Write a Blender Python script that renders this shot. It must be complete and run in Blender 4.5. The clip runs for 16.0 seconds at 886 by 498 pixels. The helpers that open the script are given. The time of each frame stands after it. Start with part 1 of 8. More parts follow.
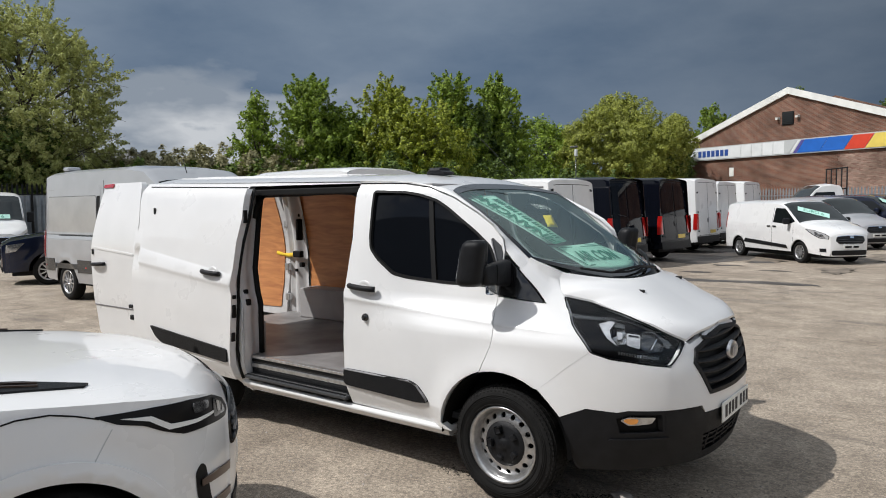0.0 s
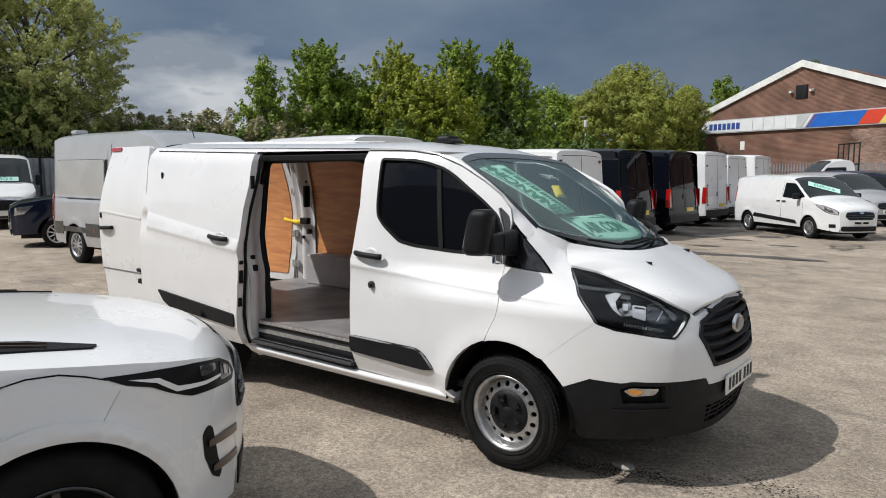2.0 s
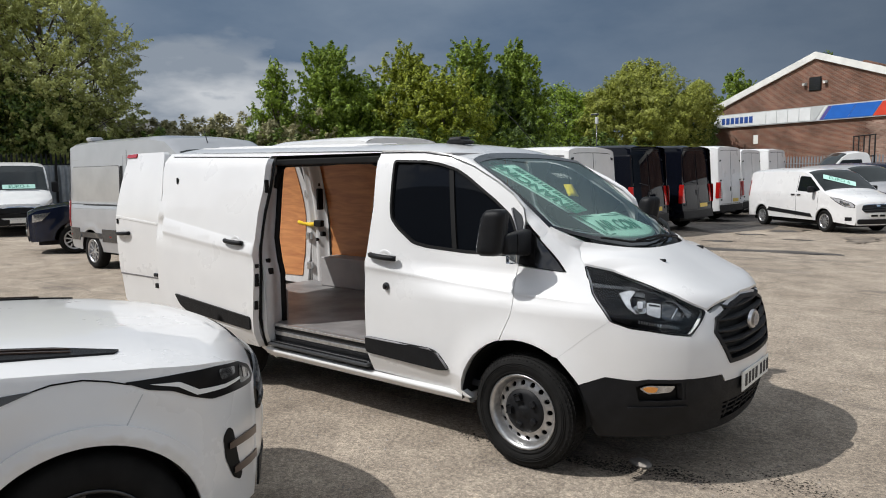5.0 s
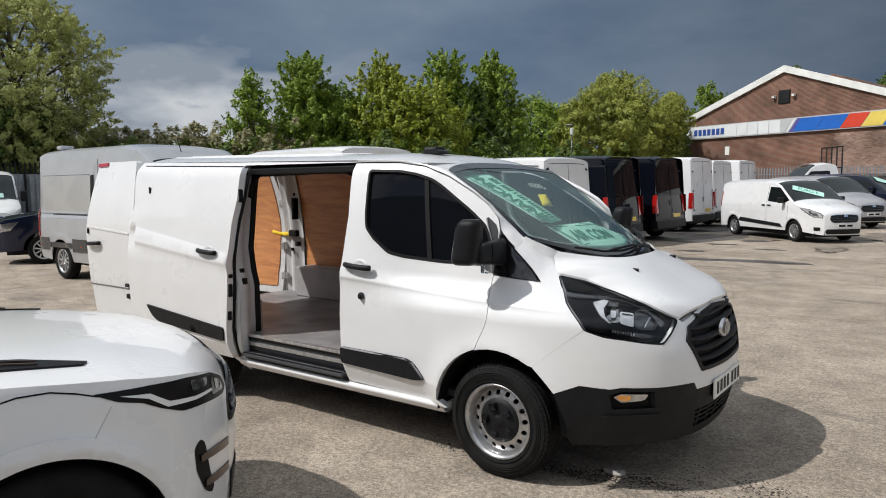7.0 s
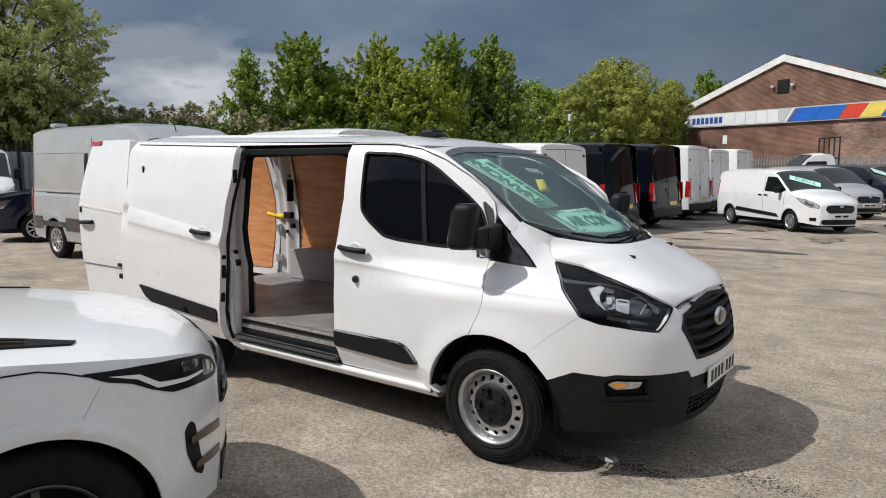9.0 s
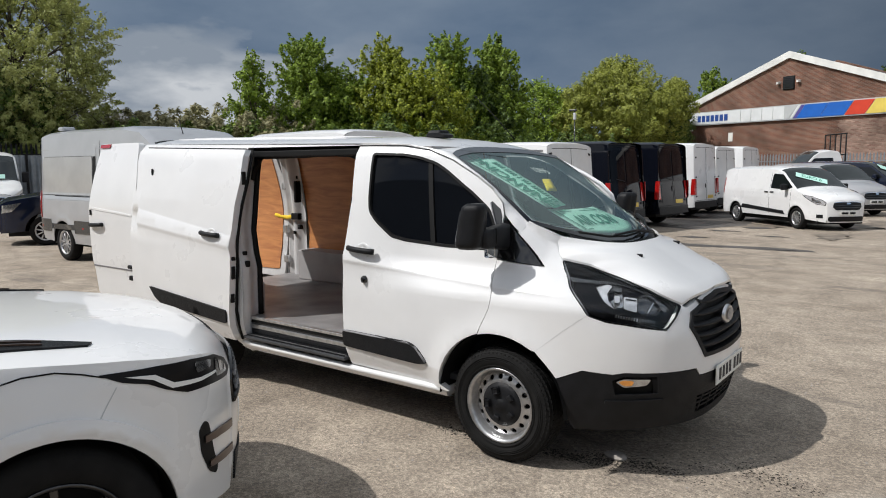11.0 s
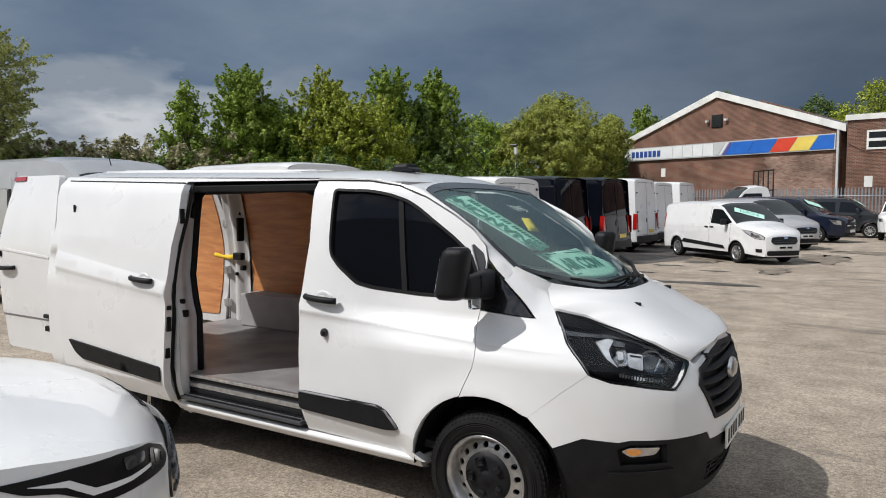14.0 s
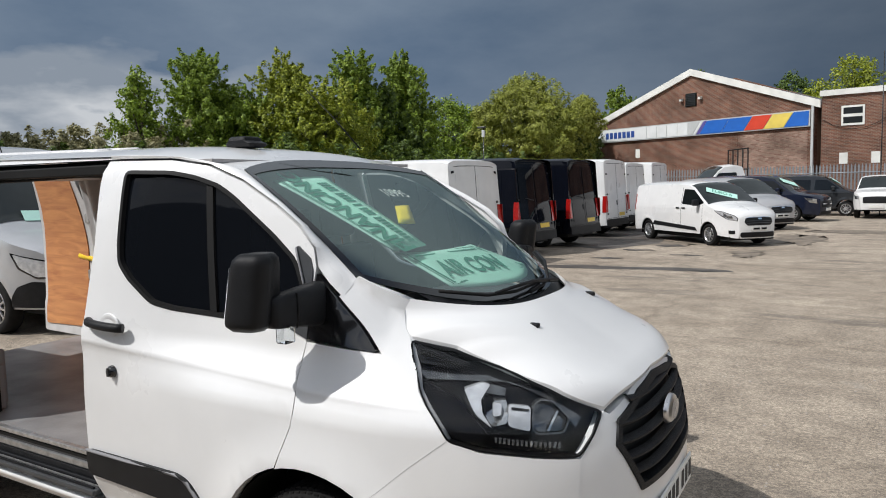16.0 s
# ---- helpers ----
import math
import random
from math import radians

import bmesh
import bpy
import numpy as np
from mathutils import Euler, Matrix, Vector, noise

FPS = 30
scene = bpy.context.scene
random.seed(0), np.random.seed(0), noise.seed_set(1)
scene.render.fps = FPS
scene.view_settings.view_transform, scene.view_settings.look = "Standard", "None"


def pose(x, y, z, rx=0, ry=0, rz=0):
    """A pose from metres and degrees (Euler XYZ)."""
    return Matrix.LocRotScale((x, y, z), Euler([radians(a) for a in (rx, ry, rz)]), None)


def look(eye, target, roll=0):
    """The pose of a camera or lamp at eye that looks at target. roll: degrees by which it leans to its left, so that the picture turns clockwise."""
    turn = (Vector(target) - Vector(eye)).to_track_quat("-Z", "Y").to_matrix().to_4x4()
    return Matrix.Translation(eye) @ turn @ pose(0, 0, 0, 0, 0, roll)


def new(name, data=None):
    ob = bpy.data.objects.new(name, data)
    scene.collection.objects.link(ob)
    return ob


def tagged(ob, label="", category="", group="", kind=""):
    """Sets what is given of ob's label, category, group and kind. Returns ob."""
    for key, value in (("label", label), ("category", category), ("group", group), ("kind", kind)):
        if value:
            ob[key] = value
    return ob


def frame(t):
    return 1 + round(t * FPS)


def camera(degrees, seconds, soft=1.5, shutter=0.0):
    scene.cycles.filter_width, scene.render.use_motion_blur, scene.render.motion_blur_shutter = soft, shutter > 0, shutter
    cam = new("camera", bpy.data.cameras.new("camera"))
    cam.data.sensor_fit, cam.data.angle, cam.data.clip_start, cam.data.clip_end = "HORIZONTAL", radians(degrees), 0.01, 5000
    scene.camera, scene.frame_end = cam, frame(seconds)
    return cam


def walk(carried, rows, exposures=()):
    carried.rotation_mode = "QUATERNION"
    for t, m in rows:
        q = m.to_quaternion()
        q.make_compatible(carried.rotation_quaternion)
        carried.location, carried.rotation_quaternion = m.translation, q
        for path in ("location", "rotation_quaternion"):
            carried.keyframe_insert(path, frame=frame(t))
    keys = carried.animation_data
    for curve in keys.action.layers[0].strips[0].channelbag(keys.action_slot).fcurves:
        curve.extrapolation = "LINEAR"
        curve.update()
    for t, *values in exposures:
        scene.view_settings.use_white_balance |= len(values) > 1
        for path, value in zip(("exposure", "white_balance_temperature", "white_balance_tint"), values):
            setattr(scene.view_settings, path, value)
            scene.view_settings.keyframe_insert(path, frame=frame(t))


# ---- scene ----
cam = camera(64.6, 16.0, soft=1.0)
PATH = [
    (0, (2.142, -4.255, 1.71), (0.925, -2.674, 1.585), -0.7),
    (0.5, (2.148, -4.26, 1.709), (0.93, -2.682, 1.553), -0.3),
    (1, (2.145, -4.256, 1.709), (0.928, -2.679, 1.532), -0.2),
    (1.5, (2.135, -4.261, 1.708), (0.908, -2.693, 1.515), -0.3),
    (2, (2.136, -4.251, 1.703), (0.908, -2.687, 1.492), 0.2),
    (2.5, (2.158, -4.286, 1.712), (0.905, -2.739, 1.518), -0.8),
    (3, (2.141, -4.265, 1.713), (0.868, -2.736, 1.513), -1.8),
    (3.5, (2.143, -4.281, 1.715), (0.873, -2.751, 1.505), -1.2),
    (6, (2.146, -4.269, 1.712), (0.899, -2.72, 1.501), -1.1),
    (6.5, (2.145, -4.282, 1.716), (0.926, -2.71, 1.514), -1.9),
    (7, (2.155, -4.271, 1.712), (0.95, -2.686, 1.527), -0.7),
    (7.5, (2.14, -4.245, 1.708), (0.941, -2.656, 1.51), -0.4),
    (8, (2.137, -4.255, 1.705), (0.961, -2.654, 1.476), 0.6),
    (8.5, (2.14, -4.245, 1.706), (0.959, -2.647, 1.475), 0.3),
    (9, (2.134, -4.241, 1.703), (0.941, -2.652, 1.475), 0.2),
    (11.5, (2.143, -4.278, 1.71), (0.938, -2.699, 1.481), -0.3),
    (12, (2.148, -4.274, 1.711), (0.945, -2.691, 1.49), -0.4),
    (12.5, (2.136, -4.26, 1.705), (0.921, -2.686, 1.488), -0.3),
    (13, (2.053, -4.271, 1.71), (0.993, -2.587, 1.507), -0.9),
    (13.5, (1.871, -4.155, 1.719), (0.75, -2.511, 1.516), 1.4),
    (14, (1.666, -3.978, 1.735), (0.603, -2.29, 1.6), -0.1),
    (14.5, (1.604, -3.633, 1.716), (0.433, -2.02, 1.557), 0.3),
    (15, (1.576, -3.364, 1.704), (0.346, -1.795, 1.548), -0.2),
    (15.5, (1.517, -3.043, 1.712), (0.517, -1.318, 1.55), -1.3),
    (16, (1.604, -2.712, 1.712), (0.587, -0.999, 1.537), -1.3),
]
walk(cam, [(t, look(e, a, r)) for t, e, a, r in PATH])

# ---------------------------------------------------------------- light
SUN_DIR = Vector((-0.50, -0.66, 1.0)).normalized()
world = bpy.data.worlds.new("sky")
scene.world = world
world.use_nodes = True


def sky_nodes():
    nt = world.node_tree
    nt.nodes.clear()
    n = nt.nodes.new
    out, bg = n("ShaderNodeOutputWorld"), n("ShaderNodeBackground")
    sky = n("ShaderNodeTexSky")
    sky.sky_type, sky.sun_disc = "NISHITA", False
    sky.sun_elevation = math.asin(SUN_DIR.z)
    sky.sun_rotation = math.atan2(SUN_DIR.x, SUN_DIR.y)
    co = n("ShaderNodeTexCoord")
    sep = n("ShaderNodeSeparateXYZ")
    mp = n("ShaderNodeMapping")
    mp.inputs["Scale"].default_value = (1.0, 1.0, 2.6)
    ns, ns2 = n("ShaderNodeTexNoise"), n("ShaderNodeTexNoise")
    ns.inputs["Scale"].default_value, ns.inputs["Detail"].default_value, ns.inputs["Roughness"].default_value = 2.6, 7.0, 0.55
    ns2.inputs["Scale"].default_value, ns2.inputs["Detail"].default_value = 6.5, 6.0
    L = nt.links.new
    L(co.outputs["Generated"], sep.inputs[0])
    L(co.outputs["Generated"], mp.inputs[0])
    L(mp.outputs[0], ns.inputs["Vector"])
    L(mp.outputs[0], ns2.inputs["Vector"])
    # tone of the cloud deck: dark bank with billows
    tone = n("ShaderNodeValToRGB")
    tone.color_ramp.elements[0].position, tone.color_ramp.elements[0].color = 0.34, (1.25, 1.86, 2.80, 1)
    tone.color_ramp.elements[1].position, tone.color_ramp.elements[1].color = 0.70, (2.45, 3.10, 4.0, 1)
    L(ns.outputs["Fac"], tone.inputs[0])
    # the bank grows heavier towards the east
    east = n("ShaderNodeMapRange")
    east.inputs["From Min"].default_value, east.inputs["From Max"].default_value = -0.55, 0.15
    east.inputs["To Min"].default_value, east.inputs["To Max"].default_value = 1.0, 0.47
    L(sep.outputs["X"], east.inputs["Value"])
    heavy = n("ShaderNodeVectorMath")
    heavy.operation = "SCALE"
    L(tone.outputs[0], heavy.inputs[0])
    L(east.outputs[0], heavy.inputs["Scale"])
    # low bright cloud under the edge of the bank, towards the west
    west = n("ShaderNodeMapRange")
    west.inputs["From Min"].default_value, west.inputs["From Max"].default_value = 0.60, 0.80
    neg = n("ShaderNodeMath")
    neg.operation, neg.inputs[1].default_value = "MULTIPLY", -1.0
    L(sep.outputs["X"], neg.inputs[0])
    L(neg.outputs[0], west.inputs["Value"])
    low = n("ShaderNodeMapRange")
    low.inputs["From Min"].default_value, low.inputs["From Max"].default_value = 0.168, 0.138
    add = n("ShaderNodeMath")
    add.operation, add.inputs[1].default_value = "MULTIPLY_ADD", 0.20
    sub = n("ShaderNodeMath")
    sub.operation, sub.inputs[1].default_value = "SUBTRACT", 0.5
    L(ns2.outputs["Fac"], sub.inputs[0])
    L(sub.outputs[0], add.inputs[0])
    L(sep.outputs["Z"], add.inputs[2])
    L(add.outputs[0], low.inputs["Value"])
    both = n("ShaderNodeMath")
    both.operation = "MULTIPLY"
    L(west.outputs[0], both.inputs[0])
    L(low.outputs[0], both.inputs[1])
    bright = n("ShaderNodeValToRGB")
    bright.color_ramp.elements[0].position, bright.color_ramp.elements[0].color = 0.40, (3.0, 3.5, 4.2, 1)
    bright.color_ramp.elements[1].position, bright.color_ramp.elements[1].color = 0.62, (6.6, 6.9, 7.3, 1)
    L(ns2.outputs["Fac"], bright.inputs[0])
    m1 = n("ShaderNodeMix")
    m1.data_type = "RGBA"
    L(both.outputs[0], m1.inputs[0])
    L(heavy.outputs[0], m1.inputs[6])
    L(bright.outputs[0], m1.inputs[7])
    # the bank covers the north; the south, where the sun stands, is broken cloud
    north = n("ShaderNodeMapRange")
    north.inputs["From Min"].default_value, north.inputs["From Max"].default_value = 0.0, 0.5
    north.interpolation_type = "SMOOTHSTEP"
    dot = n("ShaderNodeVectorMath")
    dot.operation = "DOT_PRODUCT"
    dot.inputs[1].default_value = (-0.45, 0.89, 0.0)
    L(co.outputs["Generated"], dot.inputs[0])
    L(dot.outputs["Value"], north.inputs["Value"])
    # the deck thins overhead
    over = n("ShaderNodeMapRange")
    over.inputs["From Min"].default_value, over.inputs["From Max"].default_value = 0.24, 0.60
    over.interpolation_type = "SMOOTHSTEP"
    L(sep.outputs["Z"], over.inputs["Value"])
    m3 = n("ShaderNodeMix")
    m3.data_type = "RGBA"
    L(over.outputs[0], m3.inputs[0])
    L(m1.outputs[2], m3.inputs[6])
    m3.inputs[7].default_value = (5.0, 5.5, 6.0, 1)
    m0 = n("ShaderNodeMix")
    m0.data_type = "RGBA"
    cl = n("ShaderNodeValToRGB")
    cl.color_ramp.elements[0].position, cl.color_ramp.elements[1].position = 0.40, 0.55
    L(ns.outputs["Fac"], cl.inputs[0])
    L(cl.outputs[0], m0.inputs[0])
    L(sky.outputs[0], m0.inputs[6])
    m0.inputs[7].default_value = (9.2, 9.6, 10.2, 1)
    m2 = n("ShaderNodeMix")
    m2.data_type = "RGBA"
    L(north.outputs[0], m2.inputs[0])
    L(m0.outputs[2], m2.inputs[6])
    L(m3.outputs[2], m2.inputs[7])
    L(m2.outputs[2], bg.inputs[0])
    bg.inputs[1].default_value = 0.085
    L(bg.outputs[0], out.inputs[0])


sky_nodes()
sun = new("sun", bpy.data.lights.new("sun", "SUN"))
sun.data.energy, sun.data.angle, sun.data.color = 3.68, radians(0.6), (1.0, 0.98, 0.958)
sun.matrix_world = look((0, 0, 30), Vector((0, 0, 30)) - SUN_DIR)


# ---------------------------------------------------------------- materials
def mat(name, color, rough=0.5, metal=0.0, coat=0.0, var=0.0, scale=6.0, bump=0.0, bscale=60.0, dirt=None, spec=0.5):
    """A principled surface with a mottled colour (var, at scale) and fine relief (bump)."""
    m = bpy.data.materials.new(name)
    m.use_nodes = True
    nt = m.node_tree
    b = nt.nodes["Principled BSDF"]
    b.inputs["Base Color"].default_value = (*color, 1)
    b.inputs["Roughness"].default_value, b.inputs["Metallic"].default_value = rough, metal
    b.inputs["Coat Weight"].default_value, b.inputs["Coat Roughness"].default_value = coat, 0.03
    b.inputs["Specular IOR Level"].default_value = spec
    L = nt.links.new
    co = nt.nodes.new("ShaderNodeTexCoord")
    if var:
        ns = nt.nodes.new("ShaderNodeTexNoise")
        ns.inputs["Scale"].default_value, ns.inputs["Detail"].default_value = scale, 8.0
        rp = nt.nodes.new("ShaderNodeValToRGB")
        lo = [c * (1 - var) for c in color] if dirt is None else list(dirt)
        hi = [min(1, c * (1 + 0.5 * var)) for c in color] if dirt is None else list(color)
        rp.color_ramp.elements[0].position, rp.color_ramp.elements[0].color = 0.32, (*lo, 1)
        rp.color_ramp.elements[1].position, rp.color_ramp.elements[1].color = 0.66, (*hi, 1)
        L(co.outputs["Object"], ns.inputs["Vector"])
        L(ns.outputs["Fac"], rp.inputs[0])
        L(rp.outputs[0], b.inputs["Base Color"])
        rr = nt.nodes.new("ShaderNodeMapRange")
        rr.inputs["To Min"].default_value, rr.inputs["To Max"].default_value = rough + 0.08, max(0.02, rough - 0.06)
        L(ns.outputs["Fac"], rr.inputs["Value"])
        L(rr.outputs[0], b.inputs["Roughness"])
    if bump:
        nb = nt.nodes.new("ShaderNodeTexNoise")
        nb.inputs["Scale"].default_value, nb.inputs["Detail"].default_value = bscale, 4.0
        bp = nt.nodes.new("ShaderNodeBump")
        bp.inputs["Strength"].default_value, bp.inputs["Distance"].default_value = bump, 0.004
        L(co.outputs["Object"], nb.inputs["Vector"])
        L(nb.outputs["Fac"], bp.inputs["Height"])
        L(bp.outputs[0], b.inputs["Normal"])
    return m


def glass_mat(name, tint, alpha, rough=0.02, sheen=(1.0, 1.0, 1.0)):
    """A thin pane: part clear, part gloss."""
    m = bpy.data.materials.new(name)
    m.use_nodes = True
    nt = m.node_tree
    nt.nodes.clear()
    out, mix, fr = nt.nodes.new("ShaderNodeOutputMaterial"), nt.nodes.new("ShaderNodeMixShader"), nt.nodes.new("ShaderNodeFresnel")
    tr, gl = nt.nodes.new("ShaderNodeBsdfTransparent"), nt.nodes.new("ShaderNodeBsdfGlossy")
    tr.inputs[0].default_value = (*tint, 1)
    gl.inputs["Roughness"].default_value = rough
    gl.inputs[0].default_value = (*sheen, 1)
    fr.inputs["IOR"].default_value = alpha
    nt.links.new(fr.outputs[0], mix.inputs[0])
    nt.links.new(tr.outputs[0], mix.inputs[1])
    nt.links.new(gl.outputs[0], mix.inputs[2])
    nt.links.new(mix.outputs[0], out.inputs[0])
    return m


WHITE = mat("white_paint", (0.76, 0.76, 0.755), 0.28, coat=0.7, var=0.035, scale=3.0)
WHITE2 = mat("weathered_white_paint", (0.76, 0.76, 0.75), 0.35, coat=0.5, var=0.08, scale=2.0)
# greyed below its true white: shade inside the opening is put into the colour
INNER = mat("bare_white_primer", (0.58, 0.58, 0.58), 0.45, var=0.10, scale=9.0)
SILVER = mat("silver_paint", (0.47, 0.48, 0.50), 0.32, metal=0.45, coat=0.6, var=0.05, scale=3.0)
GREYP = mat("grey_paint", (0.42, 0.42, 0.43), 0.3, metal=0.3, coat=0.6, var=0.05, scale=3.0)
BLACKP = mat("black_paint", (0.004, 0.005, 0.009), 0.04, coat=0.0, spec=0.22)
BLACKGLASS = mat("black_rear_glass", (0.004, 0.005, 0.008), 0.02, spec=0.12)
NAVY = mat("navy_paint", (0.008, 0.012, 0.028), 0.12, coat=0.25, var=0.15, scale=3.0, spec=0.3)
DGREY = mat("dark_grey_paint", (0.022, 0.024, 0.027), 0.2, coat=0.3, var=0.15, scale=3.0)
PLASTIC = mat("black_plastic", (0.011, 0.0115, 0.013), 0.46, var=0.25, scale=14.0, bump=0.25, bscale=900.0, spec=0.2)
GLOSSB = mat("gloss_black", (0.008, 0.008, 0.009), 0.12, coat=0.6, var=0.2)
RUBBER = mat("tyre_rubber", (0.011, 0.0108, 0.0105), 0.8, var=0.35, scale=9.0, bump=0.4, bscale=300.0, spec=0.2)
SEAL = mat("rubber_seal", (0.009, 0.009, 0.009), 0.6, var=0.2, spec=0.2)
STEEL = mat("painted_steel_wheel", (0.50, 0.50, 0.50), 0.32, metal=0.85, var=0.25, scale=25.0, bump=0.15)
ALLOY = mat("alloy_wheel", (0.62, 0.62, 0.63), 0.28, metal=0.9, var=0.12, scale=10.0)
CHROME = mat("chrome", (0.82, 0.82, 0.83), 0.10, metal=1.0, var=0.05)
ALUMIN = mat("aluminium_tread", (0.60, 0.60, 0.60), 0.35, metal=0.9, var=0.25, scale=30.0, bump=0.3)
DARKGLASS = mat("privacy_glass", (0.005, 0.006, 0.008), 0.03, coat=0.0, spec=0.16)
SMOKE = mat("smoked_glass", (0.008, 0.010, 0.012), 0.04, var=0.2, scale=1.5, spec=0.3)
GREYGLASS = mat("grey_windscreen_glass", (0.022, 0.027, 0.028), 0.04, var=0.25, scale=1.5, spec=0.4)
SCREEN = glass_mat("windscreen_glass", (0.84, 0.95, 0.91), 2.75, sheen=(0.84, 1.0, 0.96))
LENS = glass_mat("clear_lens", (0.90, 0.92, 0.93), 1.33, 0.02)
REDL = mat("red_lens", (0.42, 0.012, 0.010), 0.12, coat=0.8, var=0.25, scale=30.0)
AMBER = mat("amber_lens", (0.75, 0.30, 0.06), 0.15, coat=0.6, var=0.2, scale=40.0)
CLEARL = mat("clear_reflector", (0.50, 0.51, 0.52), 0.10, metal=0.85, coat=0.6, var=0.3, scale=18.0)
YELLOW = mat("yellow_nylon", (0.80, 0.55, 0.02), 0.45, var=0.12, scale=40.0)
SEATF = mat("seat_fabric", (0.05, 0.052, 0.056), 0.85, var=0.3, scale=20.0)
DASH = mat("dashboard_plastic", (0.035, 0.037, 0.04), 0.6, var=0.2, scale=8.0)
PLATEW = mat("white_plate", (0.78, 0.78, 0.74), 0.4, var=0.08, scale=20.0)
PLATEY = mat("yellow_plate", (0.75, 0.52, 0.06), 0.4, var=0.08, scale=20.0)
INK = mat("black_ink", (0.02, 0.02, 0.02), 0.6)
MINT = mat("mint_card", (0.50, 0.80, 0.70), 0.55, var=0.06, scale=8.0)
GREENINK = mat("green_ink", (0.01, 0.20, 0.13), 0.6)
PAPER = mat("white_paper", (0.80, 0.80, 0.78), 0.7)
YPAPER = mat("yellow_paper", (0.80, 0.62, 0.04), 0.6)
LINO = mat("grey_floor_covering", (0.23, 0.225, 0.225), 0.42, var=0.30, scale=3.5, bump=0.3, bscale=40.0, spec=0.28)
BOXG = mat("grey_board", (0.36, 0.35, 0.35), 0.55, var=0.10, scale=5.0)


def ply_mat():
    m = mat("varnished_plywood", (0.50, 0.22, 0.085), 0.42, coat=0.15)
    nt = m.node_tree
    b = nt.nodes["Principled BSDF"]
    co, mp = nt.nodes.new("ShaderNodeTexCoord"), nt.nodes.new("ShaderNodeMapping")
    mp.inputs["Scale"].default_value = (1.2, 1.2, 9.0)
    ns, rp = nt.nodes.new("ShaderNodeTexNoise"), nt.nodes.new("ShaderNodeValToRGB")
    ns.inputs["Scale"].default_value, ns.inputs["Detail"].default_value, ns.inputs["Distortion"].default_value = 2.2, 9.0, 0.8
    rp.color_ramp.elements[0].position, rp.color_ramp.elements[0].color = 0.3, (0.42, 0.150, 0.052, 1)
    rp.color_ramp.elements[1].position, rp.color_ramp.elements[1].color = 0.7, (0.64, 0.285, 0.100, 1)
    nt.links.new(co.outputs["Object"], mp.inputs[0])
    nt.links.new(mp.outputs[0], ns.inputs["Vector"])
    nt.links.new(ns.outputs["Fac"], rp.inputs[0])
    nt.links.new(rp.outputs[0], b.inputs["Base Color"])
    return m


PLY = ply_mat()


